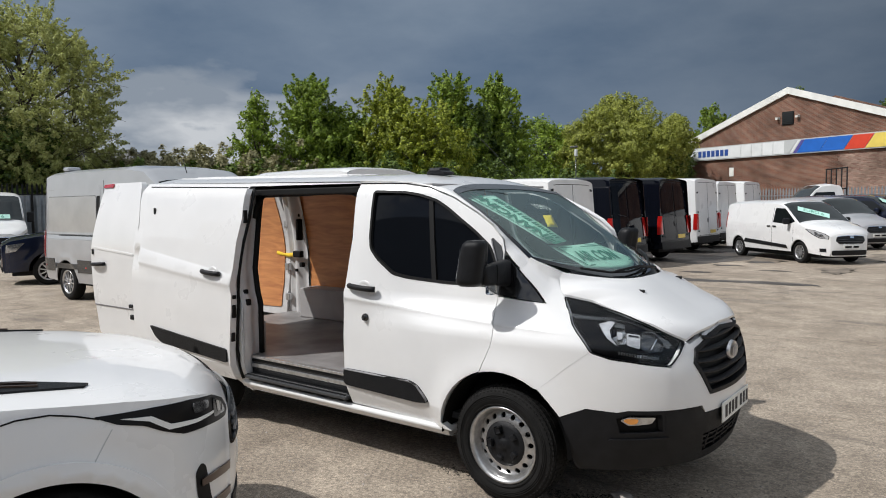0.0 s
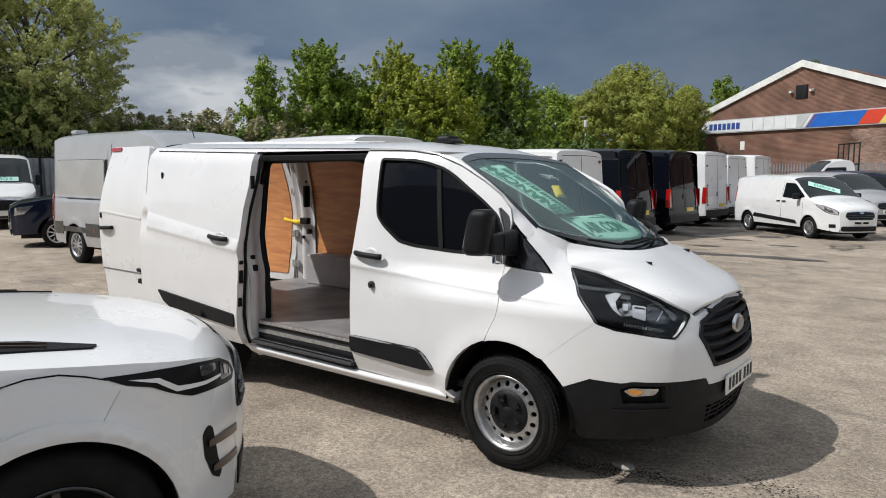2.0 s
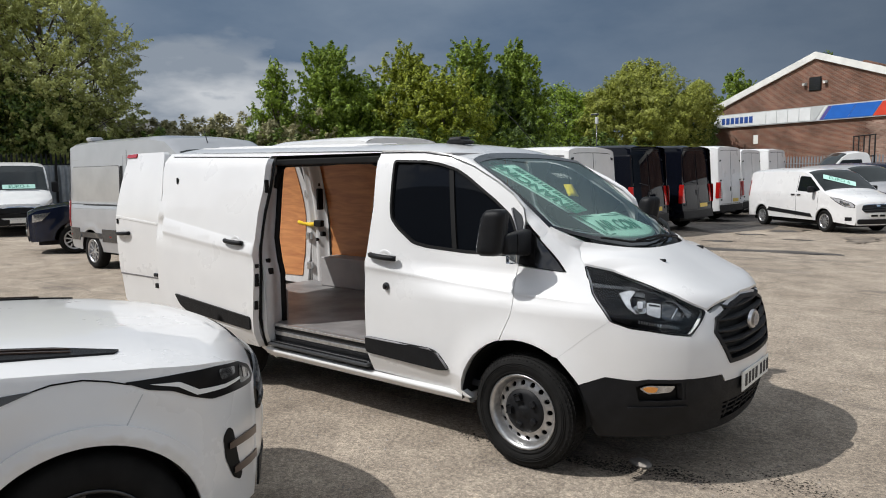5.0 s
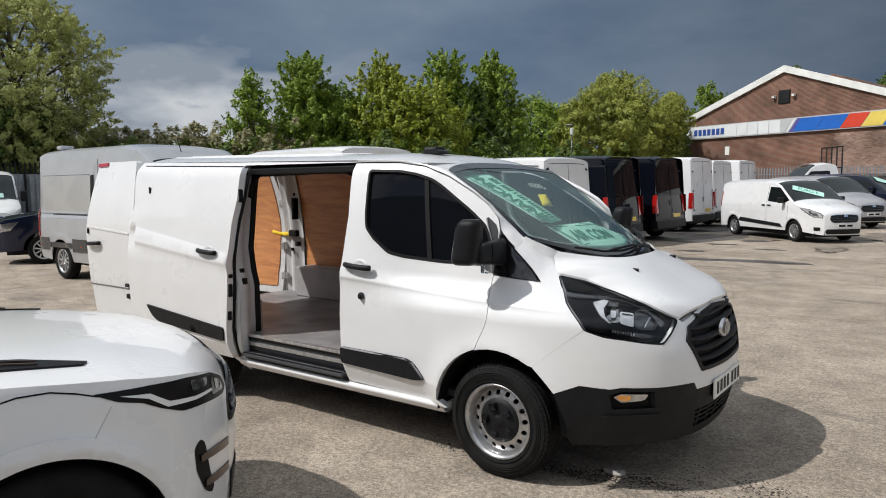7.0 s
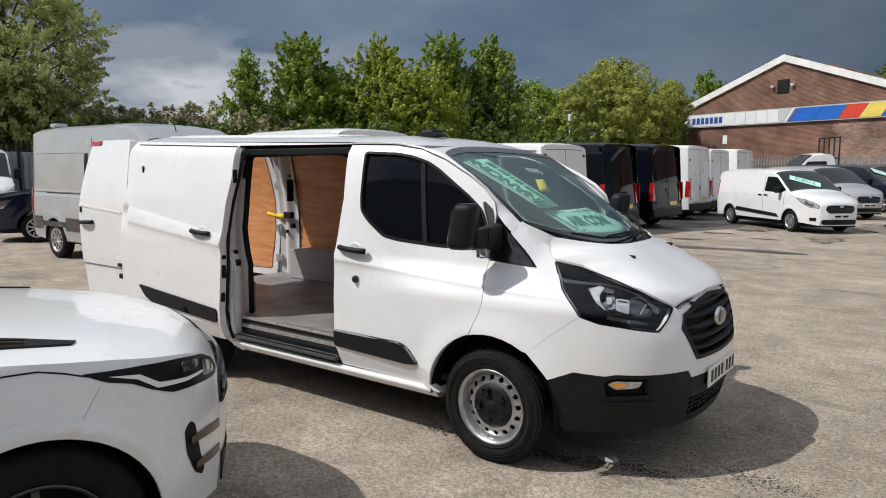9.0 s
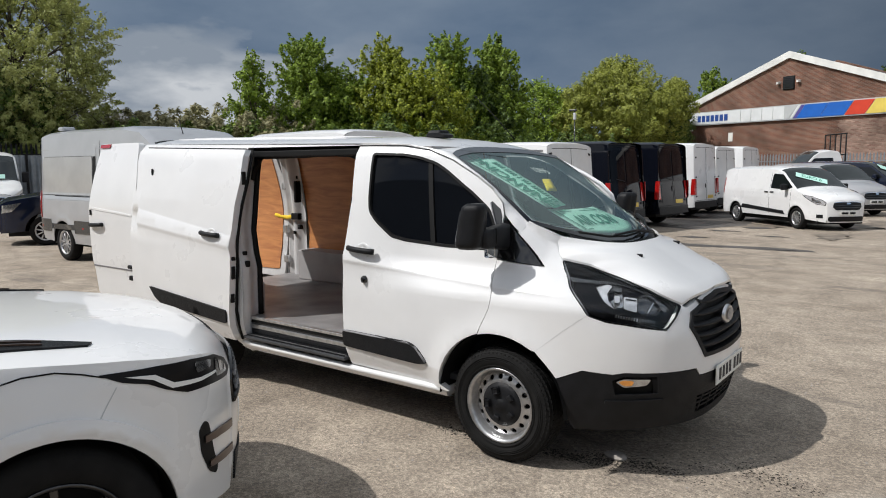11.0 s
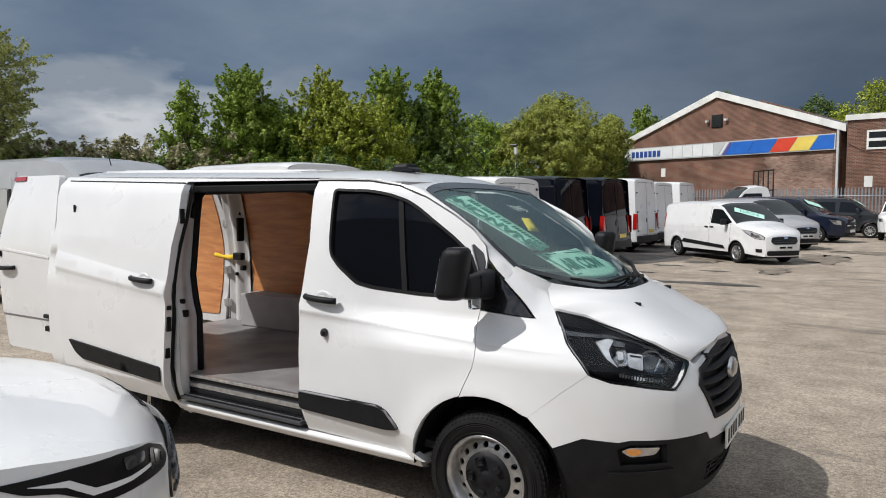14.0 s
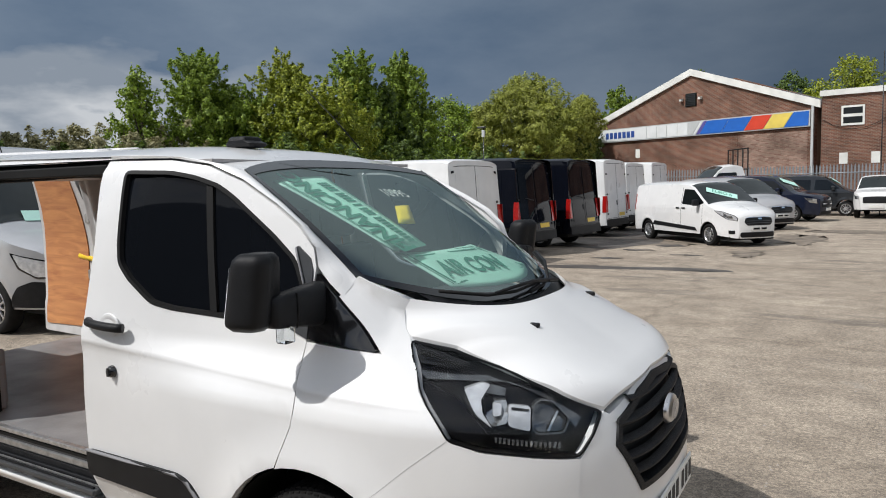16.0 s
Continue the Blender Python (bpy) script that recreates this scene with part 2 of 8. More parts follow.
def ground_mat():
    m = mat("worn_tarmac", (0.2, 0.2, 0.2), 0.85)
    nt = m.node_tree
    b = nt.nodes["Principled BSDF"]
    n, L = nt.nodes.new, nt.links.new
    co = n("ShaderNodeTexCoord")

    def noise_ramp(scale, detail, stops, vec=None, rough=0.6):
        a, r = n("ShaderNodeTexNoise"), n("ShaderNodeValToRGB")
        a.inputs["Scale"].default_value, a.inputs["Detail"].default_value, a.inputs["Roughness"].default_value = scale, detail, rough
        r.color_ramp.elements[0].position, r.color_ramp.elements[0].color = stops[0][0], (*stops[0][1], 1)
        r.color_ramp.elements[1].position, r.color_ramp.elements[1].color = stops[1][0], (*stops[1][1], 1)
        L(vec or co.outputs["Object"], a.inputs["Vector"])
        L(a.outputs["Fac"], r.inputs[0])
        return a, r

    def blend(mode, fac, a, c):
        x = n("ShaderNodeMix")
        x.data_type, x.blend_type = "RGBA", mode
        if isinstance(fac, float):
            x.inputs[0].default_value = fac
        else:
            L(fac, x.inputs[0])
        L(a, x.inputs[6])
        L(c, x.inputs[7])
        return x.outputs[2]

    _, base = noise_ramp(0.35, 6, ((0.35, (0.308, 0.263, 0.214)), (0.68, (0.450, 0.395, 0.330))))
    _, mid = noise_ramp(2.4, 8, ((0.3, (0.70, 0.68, 0.66)), (0.7, (1.18, 1.16, 1.13))))
    _, fine = noise_ramp(120, 4, ((0.36, (0.28, 0.28, 0.29)), (0.66, (1.66, 1.64, 1.60))), rough=0.8)
    c = blend("MULTIPLY", 1.0, base.outputs[0], mid.outputs[0])
    c = blend("MULTIPLY", 0.68, c, fine.outputs[0])
    _, grain = noise_ramp(38, 5, ((0.38, (0.50, 0.50, 0.51)), (0.64, (1.40, 1.39, 1.37))), rough=0.75)
    c = blend("MULTIPLY", 0.45, c, grain.outputs[0])
    # single stones of the worn surface
    vo, vr = n("ShaderNodeTexVoronoi"), n("ShaderNodeValToRGB")
    vo.inputs["Scale"].default_value = 62.0
    vr.color_ramp.elements[0].position, vr.color_ramp.elements[0].color = 0.05, (0.50, 0.49, 0.48, 1)
    vr.color_ramp.elements[1].position, vr.color_ramp.elements[1].color = 0.95, (1.50, 1.48, 1.44, 1)
    L(co.outputs["Object"], vo.inputs["Vector"])
    sx = n("ShaderNodeSeparateColor")
    L(vo.outputs["Color"], sx.inputs[0])
    L(sx.outputs[0], vr.inputs[0])
    c = blend("MULTIPLY", 0.55, c, vr.outputs[0])
    # cracks that wander through the tarmac
    wv = n("ShaderNodeTexNoise")
    wv.inputs["Scale"].default_value, wv.inputs["Detail"].default_value = 1.4, 6.0
    wm = n("ShaderNodeVectorMath")
    wm.operation = "MULTIPLY_ADD"
    wm.inputs[1].default_value = (0.9, 0.9, 0.0)
    L(co.outputs["Object"], wv.inputs["Vector"])
    L(wv.outputs["Color"], wm.inputs[0])
    L(co.outputs["Object"], wm.inputs[2])
    cv, cr = n("ShaderNodeTexVoronoi"), n("ShaderNodeValToRGB")
    cv.feature = "DISTANCE_TO_EDGE"
    cv.inputs["Scale"].default_value = 0.30
    cr.color_ramp.elements[0].position, cr.color_ramp.elements[0].color = 0.004, (0.42, 0.40, 0.38, 1)
    cr.color_ramp.elements[1].position, cr.color_ramp.elements[1].color = 0.020, (1, 1, 1, 1)
    L(wm.outputs[0], cv.inputs["Vector"])
    L(cv.outputs["Distance"], cr.inputs[0])
    c = blend("MULTIPLY", 0.28, c, cr.outputs[0])
    # damp and oil stains, stretched along the yard
    mp = n("ShaderNodeMapping")
    mp.inputs["Scale"].default_value, mp.inputs["Rotation"].default_value = (0.22, 0.9, 1), (0, 0, radians(8))
    L(co.outputs["Object"], mp.inputs[0])
    s1, st = noise_ramp(1.1, 9, ((0.565, (0, 0, 0)), (0.65, (1, 1, 1))), mp.outputs[0], 0.68)
    dark = n("ShaderNodeRGB")
    dark.outputs[0].default_value = (0.085, 0.075, 0.068, 1)
    fac = n("ShaderNodeMath")
    fac.operation, fac.inputs[1].default_value = "MULTIPLY", 0.6
    L(st.outputs[0], fac.inputs[0])
    c = blend("MIX", fac.outputs[0], c, dark.outputs[0])
    # pale scuffs
    s2, sc = noise_ramp(0.8, 9, ((0.62, (0, 0, 0)), (0.70, (1, 1, 1))))
    pale = n("ShaderNodeRGB")
    pale.outputs[0].default_value = (0.38, 0.345, 0.30, 1)
    fac2 = n("ShaderNodeMath")
    fac2.operation, fac2.inputs[1].default_value = "MULTIPLY", 0.45
    L(sc.outputs[0], fac2.inputs[0])
    c = blend("MIX", fac2.outputs[0], c, pale.outputs[0])
    L(c, b.inputs["Base Color"])
    nb, bp = n("ShaderNodeTexNoise"), n("ShaderNodeBump")
    nb.inputs["Scale"].default_value, nb.inputs["Detail"].default_value, nb.inputs["Roughness"].default_value = 65, 6, 0.85
    bp.inputs["Strength"].default_value, bp.inputs["Distance"].default_value = 0.7, 0.010
    L(co.outputs["Object"], nb.inputs["Vector"])
    L(nb.outputs["Fac"], bp.inputs["Height"])
    L(bp.outputs[0], b.inputs["Normal"])
    return m


TARMAC = ground_mat()
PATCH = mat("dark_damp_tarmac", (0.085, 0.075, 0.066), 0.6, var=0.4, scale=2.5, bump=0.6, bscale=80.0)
DAMP = mat("drying_brown_tarmac", (0.20, 0.165, 0.128), 0.7, var=0.45, scale=3.5, bump=0.6, bscale=80.0)
SHOWM = mat("dark_cladding", (0.02, 0.02, 0.022), 0.6, var=0.2)
STONE = mat("pale_stone", (0.34, 0.31, 0.28), 0.8, var=0.2, scale=20.0)
BARK = mat("bark", (0.10, 0.08, 0.06), 0.9, var=0.4, scale=8.0, bump=0.8, bscale=25.0)
FENCEM = mat("galvanised_fence", (0.25, 0.275, 0.295), 0.45, metal=0.5, var=0.2, scale=4.0)
TRIMW = mat("white_fascia_paint", (0.74, 0.74, 0.70), 0.6, var=0.15, scale=1.5)
SIGNW = mat("white_sign_panel", (0.72, 0.74, 0.74), 0.35, var=0.08, scale=2.0)
BLUE = mat("blue_sign_panel", (0.02, 0.13, 0.50), 0.35, var=0.1, scale=2.0)
BLUE2 = mat("dark_blue_lettering", (0.03, 0.08, 0.30), 0.4)
PURP = mat("violet_sign_panel", (0.10, 0.09, 0.30), 0.35, var=0.1, scale=2.0)
REDS = mat("red_sign_panel", (0.62, 0.06, 0.03), 0.35, var=0.1, scale=2.0)
YELS = mat("yellow_sign_panel", (0.75, 0.58, 0.12), 0.35, var=0.1, scale=2.0)
GREYS = mat("grey_sign_panel", (0.5, 0.52, 0.52), 0.4, var=0.1, scale=2.0)
ROOFT = mat("roof_sheet", (0.10, 0.10, 0.10), 0.7, var=0.2, scale=2.0)


def brick_mat(name="red_brick", pale=1.0):
    m = mat(name, (0.3, 0.12, 0.08), 0.85)
    nt = m.node_tree
    b = nt.nodes["Principled BSDF"]
    n, L = nt.nodes.new, nt.links.new
    uv, br, ns, mx = n("ShaderNodeUVMap"), n("ShaderNodeTexBrick"), n("ShaderNodeTexNoise"), n("ShaderNodeMix")
    br.inputs["Color1"].default_value, br.inputs["Color2"].default_value = (0.215, 0.082, 0.045, 1), (0.115, 0.043, 0.027, 1)
    br.inputs["Mortar"].default_value = (0.25, 0.195, 0.15, 1)
    br.inputs["Scale"].default_value = 1.0
    br.inputs["Mortar Size"].default_value, br.inputs["Brick Width"].default_value, br.inputs["Row Height"].default_value = 0.011, 0.225, 0.075
    L(uv.outputs[0], br.inputs["Vector"])
    if pale > 1:
        br.inputs["Color1"].default_value, br.inputs["Color2"].default_value = (0.36, 0.24, 0.185, 1), (0.20, 0.10, 0.075, 1)
    ns.inputs["Scale"].default_value, ns.inputs["Detail"].default_value = 0.7, 8.0
    rp = n("ShaderNodeValToRGB")
    rp.color_ramp.elements[0].position, rp.color_ramp.elements[0].color = 0.32, (0.55, 0.53, 0.51, 1)
    rp.color_ramp.elements[1].position, rp.color_ramp.elements[1].color = 0.72, (1.30, 1.30, 1.32, 1)
    L(uv.outputs[0], ns.inputs["Vector"])
    L(ns.outputs["Fac"], rp.inputs[0])
    mx.data_type, mx.blend_type = "RGBA", "MULTIPLY"
    mx.inputs[0].default_value = 1.0
    L(br.outputs["Color"], mx.inputs[6])
    L(rp.outputs[0], mx.inputs[7])
    L(mx.outputs[2], b.inputs["Base Color"])
    bp = n("ShaderNodeBump")
    bp.inputs["Strength"].default_value, bp.inputs["Distance"].default_value = 0.6, 0.01
    L(br.outputs["Fac"], bp.inputs["Height"])
    bp.invert = True
    L(bp.outputs[0], b.inputs["Normal"])
    return m


BRICK = brick_mat()
BRICK_OLD = brick_mat("washed_brick", 1.5)


def leaf_mat(name, a, c):
    """Leaves that vary from one to the next and let some light through."""
    m = bpy.data.materials.new(name)
    m.use_nodes = True
    nt = m.node_tree
    b = nt.nodes["Principled BSDF"]
    g, rp = nt.nodes.new("ShaderNodeNewGeometry"), nt.nodes.new("ShaderNodeValToRGB")
    rp.color_ramp.elements[0].color, rp.color_ramp.elements[1].color = (*a, 1), (*c, 1)
    nt.links.new(g.outputs["Random Per Island"], rp.inputs[0])
    nt.links.new(rp.outputs[0], b.inputs["Base Color"])
    b.inputs["Roughness"].default_value = 0.6
    b.inputs["Transmission Weight"].default_value = 0.0
    tl, mx = nt.nodes.new("ShaderNodeBsdfTranslucent"), nt.nodes.new("ShaderNodeMixShader")
    mx.inputs[0].default_value = 0.30
    nt.links.new(rp.outputs[0], tl.inputs[0])
    nt.links.new(b.outputs[0], mx.inputs[1])
    nt.links.new(tl.outputs[0], mx.inputs[2])
    nt.links.new(mx.outputs[0], nt.nodes["Material Output"].inputs[0])
    return m


LEAF_MID = leaf_mat("mid_green_leaves", (0.080, 0.135, 0.012), (0.34, 0.46, 0.050))
LEAF_YEL = leaf_mat("yellow_green_leaves", (0.10, 0.14, 0.010), (0.48, 0.53, 0.055))
LEAF_DARK = leaf_mat("dark_green_leaves", (0.032, 0.062, 0.011), (0.17, 0.25, 0.040))
LEAF_OLIVE = leaf_mat("olive_leaves", (0.28, 0.30, 0.090), (0.50, 0.53, 0.18))
LEAF_WILLOW = leaf_mat("willow_leaves", (0.19, 0.215, 0.034), (0.40, 0.43, 0.075))
PANE = mat("grey_blanked_pane", (0.40, 0.40, 0.40), 0.12, metal=0.2, var=0.15, scale=1.5)
LEAF_BROWN = leaf_mat("brownish_blossom_leaves", (0.18, 0.17, 0.070), (0.42, 0.39, 0.21))


# ---------------------------------------------------------------- mesh helpers
from mathutils.geometry import delaunay_2d_cdt


def part(name, bm, material, parent=None, label="", smooth=None):
    """Links a bmesh as one mesh object under a thing or a part."""
    me = bpy.data.meshes.new(name)
    if smooth is not None:
        for f in bm.faces:
            f.smooth = smooth
    lay = bm.verts.layers.float_vector.get("lie")
    lie = [tuple(v[lay]) for v in bm.verts] if lay else None
    bm.to_mesh(me)
    bm.free()
    if lie and smooth is None:
        me.normals_split_custom_set_from_vertices(lie)
    if material:
        me.materials.append(material)
    ob = new(name, me)
    if parent:
        ob.parent = parent
    if label:
        ob["label"] = label
    return ob


def thing(name, m, label, category, group="", kind=""):
    ob = new(name)
    ob.empty_display_size = 0.1
    ob.matrix_world = m
    return tagged(ob, label, category, group, kind)


def box(bm, x0, x1, y0, y1, z0, z1, bevel=0.0, m=None):
    r = bmesh.ops.create_cube(bm, size=1.0)
    vs = r["verts"]
    for v in vs:
        v.co = Vector(((x0 + x1) / 2 + v.co.x * (x1 - x0), (y0 + y1) / 2 + v.co.y * (y1 - y0), (z0 + z1) / 2 + v.co.z * (z1 - z0)))
        if m:
            v.co = m @ v.co
    if bevel:
        es = {e for v in vs for e in v.link_edges}
        bmesh.ops.bevel(bm, geom=list(es), offset=bevel, segments=2, affect="EDGES", profile=0.5)
    return bm


def boxed(*a, **k):
    return box(bmesh.new(), *a, **k)


def tube(bm, pts, r, n=8, caps=True, r2=None):
    """A round bar along the points, from radius r to r2."""
    pts = [Vector(p) for p in pts]
    rings = []
    for i, p in enumerate(pts):
        d = (pts[min(i + 1, len(pts) - 1)] - pts[max(i - 1, 0)]).normalized()
        a = d.orthogonal().normalized()
        c = d.cross(a)
        rr = r + ((r2 if r2 is not None else r) - r) * i / max(1, len(pts) - 1)
        rings.append([bm.verts.new(p + rr * (math.cos(t) * a + math.sin(t) * c)) for t in (2 * math.pi * k / n for k in range(n))])
    for A, B in zip(rings, rings[1:]):
        # keep rings aligned
        s = min(range(n), key=lambda q: (B[q].co - A[0].co).length)
        for k in range(n):
            f = bm.faces.new((A[k], A[(k + 1) % n], B[(k + 1 + s) % n], B[(k + s) % n]))
            f.smooth = True
    if caps:
        bm.faces.new(rings[0][::-1])
        bm.faces.new(rings[-1])
    return bm


def lathe(bm, prof, n=40, axis="y"):
    """Turns a profile of (radius, height) round an axis."""
    rings = []
    for r, h in prof:
        ring = []
        for k in range(n):
            a = 2 * math.pi * k / n
            c, s = r * math.cos(a), r * math.sin(a)
            ring.append(bm.verts.new((c, h, s) if axis == "y" else (c, s, h)))
        rings.append(ring)
    for A, B in zip(rings, rings[1:]):
        for k in range(n):
            f = bm.faces.new((A[k], A[(k + 1) % n], B[(k + 1) % n], B[k]))
            f.smooth = True
    return bm


def inside(p, poly):
    x, y = p
    c = False
    j = len(poly) - 1
    for i in range(len(poly)):
        xi, yi = poly[i]
        xj, yj = poly[j]
        if (yi > y) != (yj > y) and x < (xj - xi) * (y - yi) / (yj - yi) + xi:
            c = not c
        j = i
    return c


def dense(loop, step):
    out = []
    for i, a in enumerate(loop):
        b = loop[(i + 1) % len(loop)]
        k = max(1, int(math.hypot(b[0] - a[0], b[1] - a[1]) / step))
        out += [(a[0] + (b[0] - a[0]) * q / k, a[1] + (b[1] - a[1]) * q / k) for q in range(k)]
    return out


def rounded(loop, r=0.04, k=4):
    """Rounds the corners of an outline."""
    out = []
    n = len(loop)
    for i in range(n):
        p, a, b = Vector(loop[i]), Vector(loop[i - 1]), Vector(loop[(i + 1) % n])
        u, v = a - p, b - p
        ra = min(r, u.length * 0.45, v.length * 0.45)
        s, e = p + u.normalized() * ra, p + v.normalized() * ra
        for q in range(k + 1):
            t = q / k
            w = s * (1 - t) ** 2 + p * 2 * t * (1 - t) + e * t * t
            out.append((w.x, w.y))
    return out


def sheet(bm, outline, fn, out, holes=(), step=0.06, thick=0.02, lift=0.0, lines=()):
    """A panel: the outline in two dimensions, laid on the surface fn, with turned-in edges. out: the way that it faces; lines: creases to keep."""
    out = Vector(out).normalized()
    loops = [dense(outline, step)] + [dense(h, step) for h in holes]
    pts, edges = [], []
    for lp in loops:
        s = len(pts)
        pts += lp
        edges += [(s + i, s + (i + 1) % len(lp)) for i in range(len(lp))]
    us, vs = [p[0] for p in outline], [p[1] for p in outline]
    bnd = list(pts)
    grid = []
    for a, b, gap in lines:
        k = max(1, int(math.hypot(b[0] - a[0], b[1] - a[1]) / gap))
        for q in range(k + 1):
            p = (a[0] + (b[0] - a[0]) * q / k, a[1] + (b[1] - a[1]) * q / k)
            if inside(p, loops[0]) and not any(inside(p, h) for h in loops[1:]) and min((p[0] - c[0]) ** 2 + (p[1] - c[1]) ** 2 for c in loops[0]) > 0.008 ** 2:
                grid.append(p)
    bnd = bnd + grid
    u = min(us) + step * 0.5
    while u < max(us):
        v = min(vs) + step * 0.5
        while v < max(vs):
            if inside((u, v), loops[0]) and not any(inside((u, v), h) for h in loops[1:]):
                if min((u - b[0]) ** 2 + (v - b[1]) ** 2 for b in bnd) > (0.45 * step) ** 2:
                    grid.append((u, v))
            v += step
        u += step
    res = delaunay_2d_cdt([Vector(p) for p in pts + grid], edges, [], 0, 1e-6)
    lay = bm.verts.layers.float_vector.get("lie") or bm.verts.layers.float_vector.new("lie")
    V = []
    for p in res[0]:
        a = Vector(fn(p.x, p.y))
        v = bm.verts.new(a + out * lift)
        e = 0.003
        nn = (Vector(fn(p.x + e, p.y)) - Vector(fn(p.x - e, p.y))).cross(Vector(fn(p.x, p.y + e)) - Vector(fn(p.x, p.y - e)))
        if nn.length > 1e-9:
            nn.normalize()
            nn = -nn if nn.dot(out) < 0 else nn
            if nn.dot(out) > 0.25:
                v[lay] = nn
        V.append(v)
    for f in res[2]:
        c = sum((res[0][i] for i in f), Vector((0, 0))) / len(f)
        if not inside(c, loops[0]) or any(inside(c, h) for h in loops[1:]):
            continue
        a, b, d = (res[0][i] for i in f[:3])
        longest = max((a - b).length, (b - d).length, (d - a).length)
        if abs((b - a).cross(d - a)) < 0.02 * longest * longest and longest * 0.02 < 0.004 and len(f) == 3 and abs((b - a).cross(d - a)) < 0.0012 * longest:
            continue
        try:
            nf = bm.faces.new([V[i] for i in f])
        except ValueError:
            continue
        nf.normal_update()
        if nf.normal.dot(out) < 0:
            nf.normal_flip()
        nf.smooth = True
    if thick:
        for lp in loops:
            A = [bm.verts.new(Vector(fn(*p)) + out * lift) for p in lp]
            B = [bm.verts.new(Vector(fn(*p)) + out * (lift - thick)) for p in lp]
            for i in range(len(lp)):
                j = (i + 1) % len(lp)
                bm.faces.new((A[i], A[j], B[j], B[i]))
    loose = [v for v in bm.verts if not v.link_faces]
    bmesh.ops.delete(bm, geom=loose, context="VERTS")
    return bm


def sheeted(*a, **k):
    return sheet(bmesh.new(), *a, **k)


def patch(bm, fn, nu, nv, flip=False):
    """A grid over the unit square."""
    V = [[bm.verts.new(fn(i / nu, j / nv)) for j in range(nv + 1)] for i in range(nu + 1)]
    for i in range(nu):
        for j in range(nv):
            q = (V[i][j], V[i + 1][j], V[i + 1][j + 1], V[i][j + 1])
            f = bm.faces.new(q[::-1] if flip else q)
            f.smooth = True
    return bm


def text_mesh(name, body, size, material, parent, m, align="CENTER", depth=0.0, sx=1.0, bold=0.0):
    cu = bpy.data.curves.new(name, "FONT")
    cu.body, cu.size, cu.align_x, cu.align_y, cu.extrude, cu.offset = body, size, align, "CENTER", depth, bold
    tmp = bpy.data.objects.new(name, cu)
    me = bpy.data.meshes.new_from_object(tmp)
    bpy.data.objects.remove(tmp)
    me.materials.append(material)
    ob = new(name, me)
    ob.parent = parent
    ob.matrix_local = m @ Matrix.Diagonal((sx, 1, 1, 1))
    return ob


def rect(a, b, c, d):
    return [(a, b), (c, b), (c, d), (a, d)]


def lerp(x, xs, ys):
    return float(np.interp(x, xs, ys))


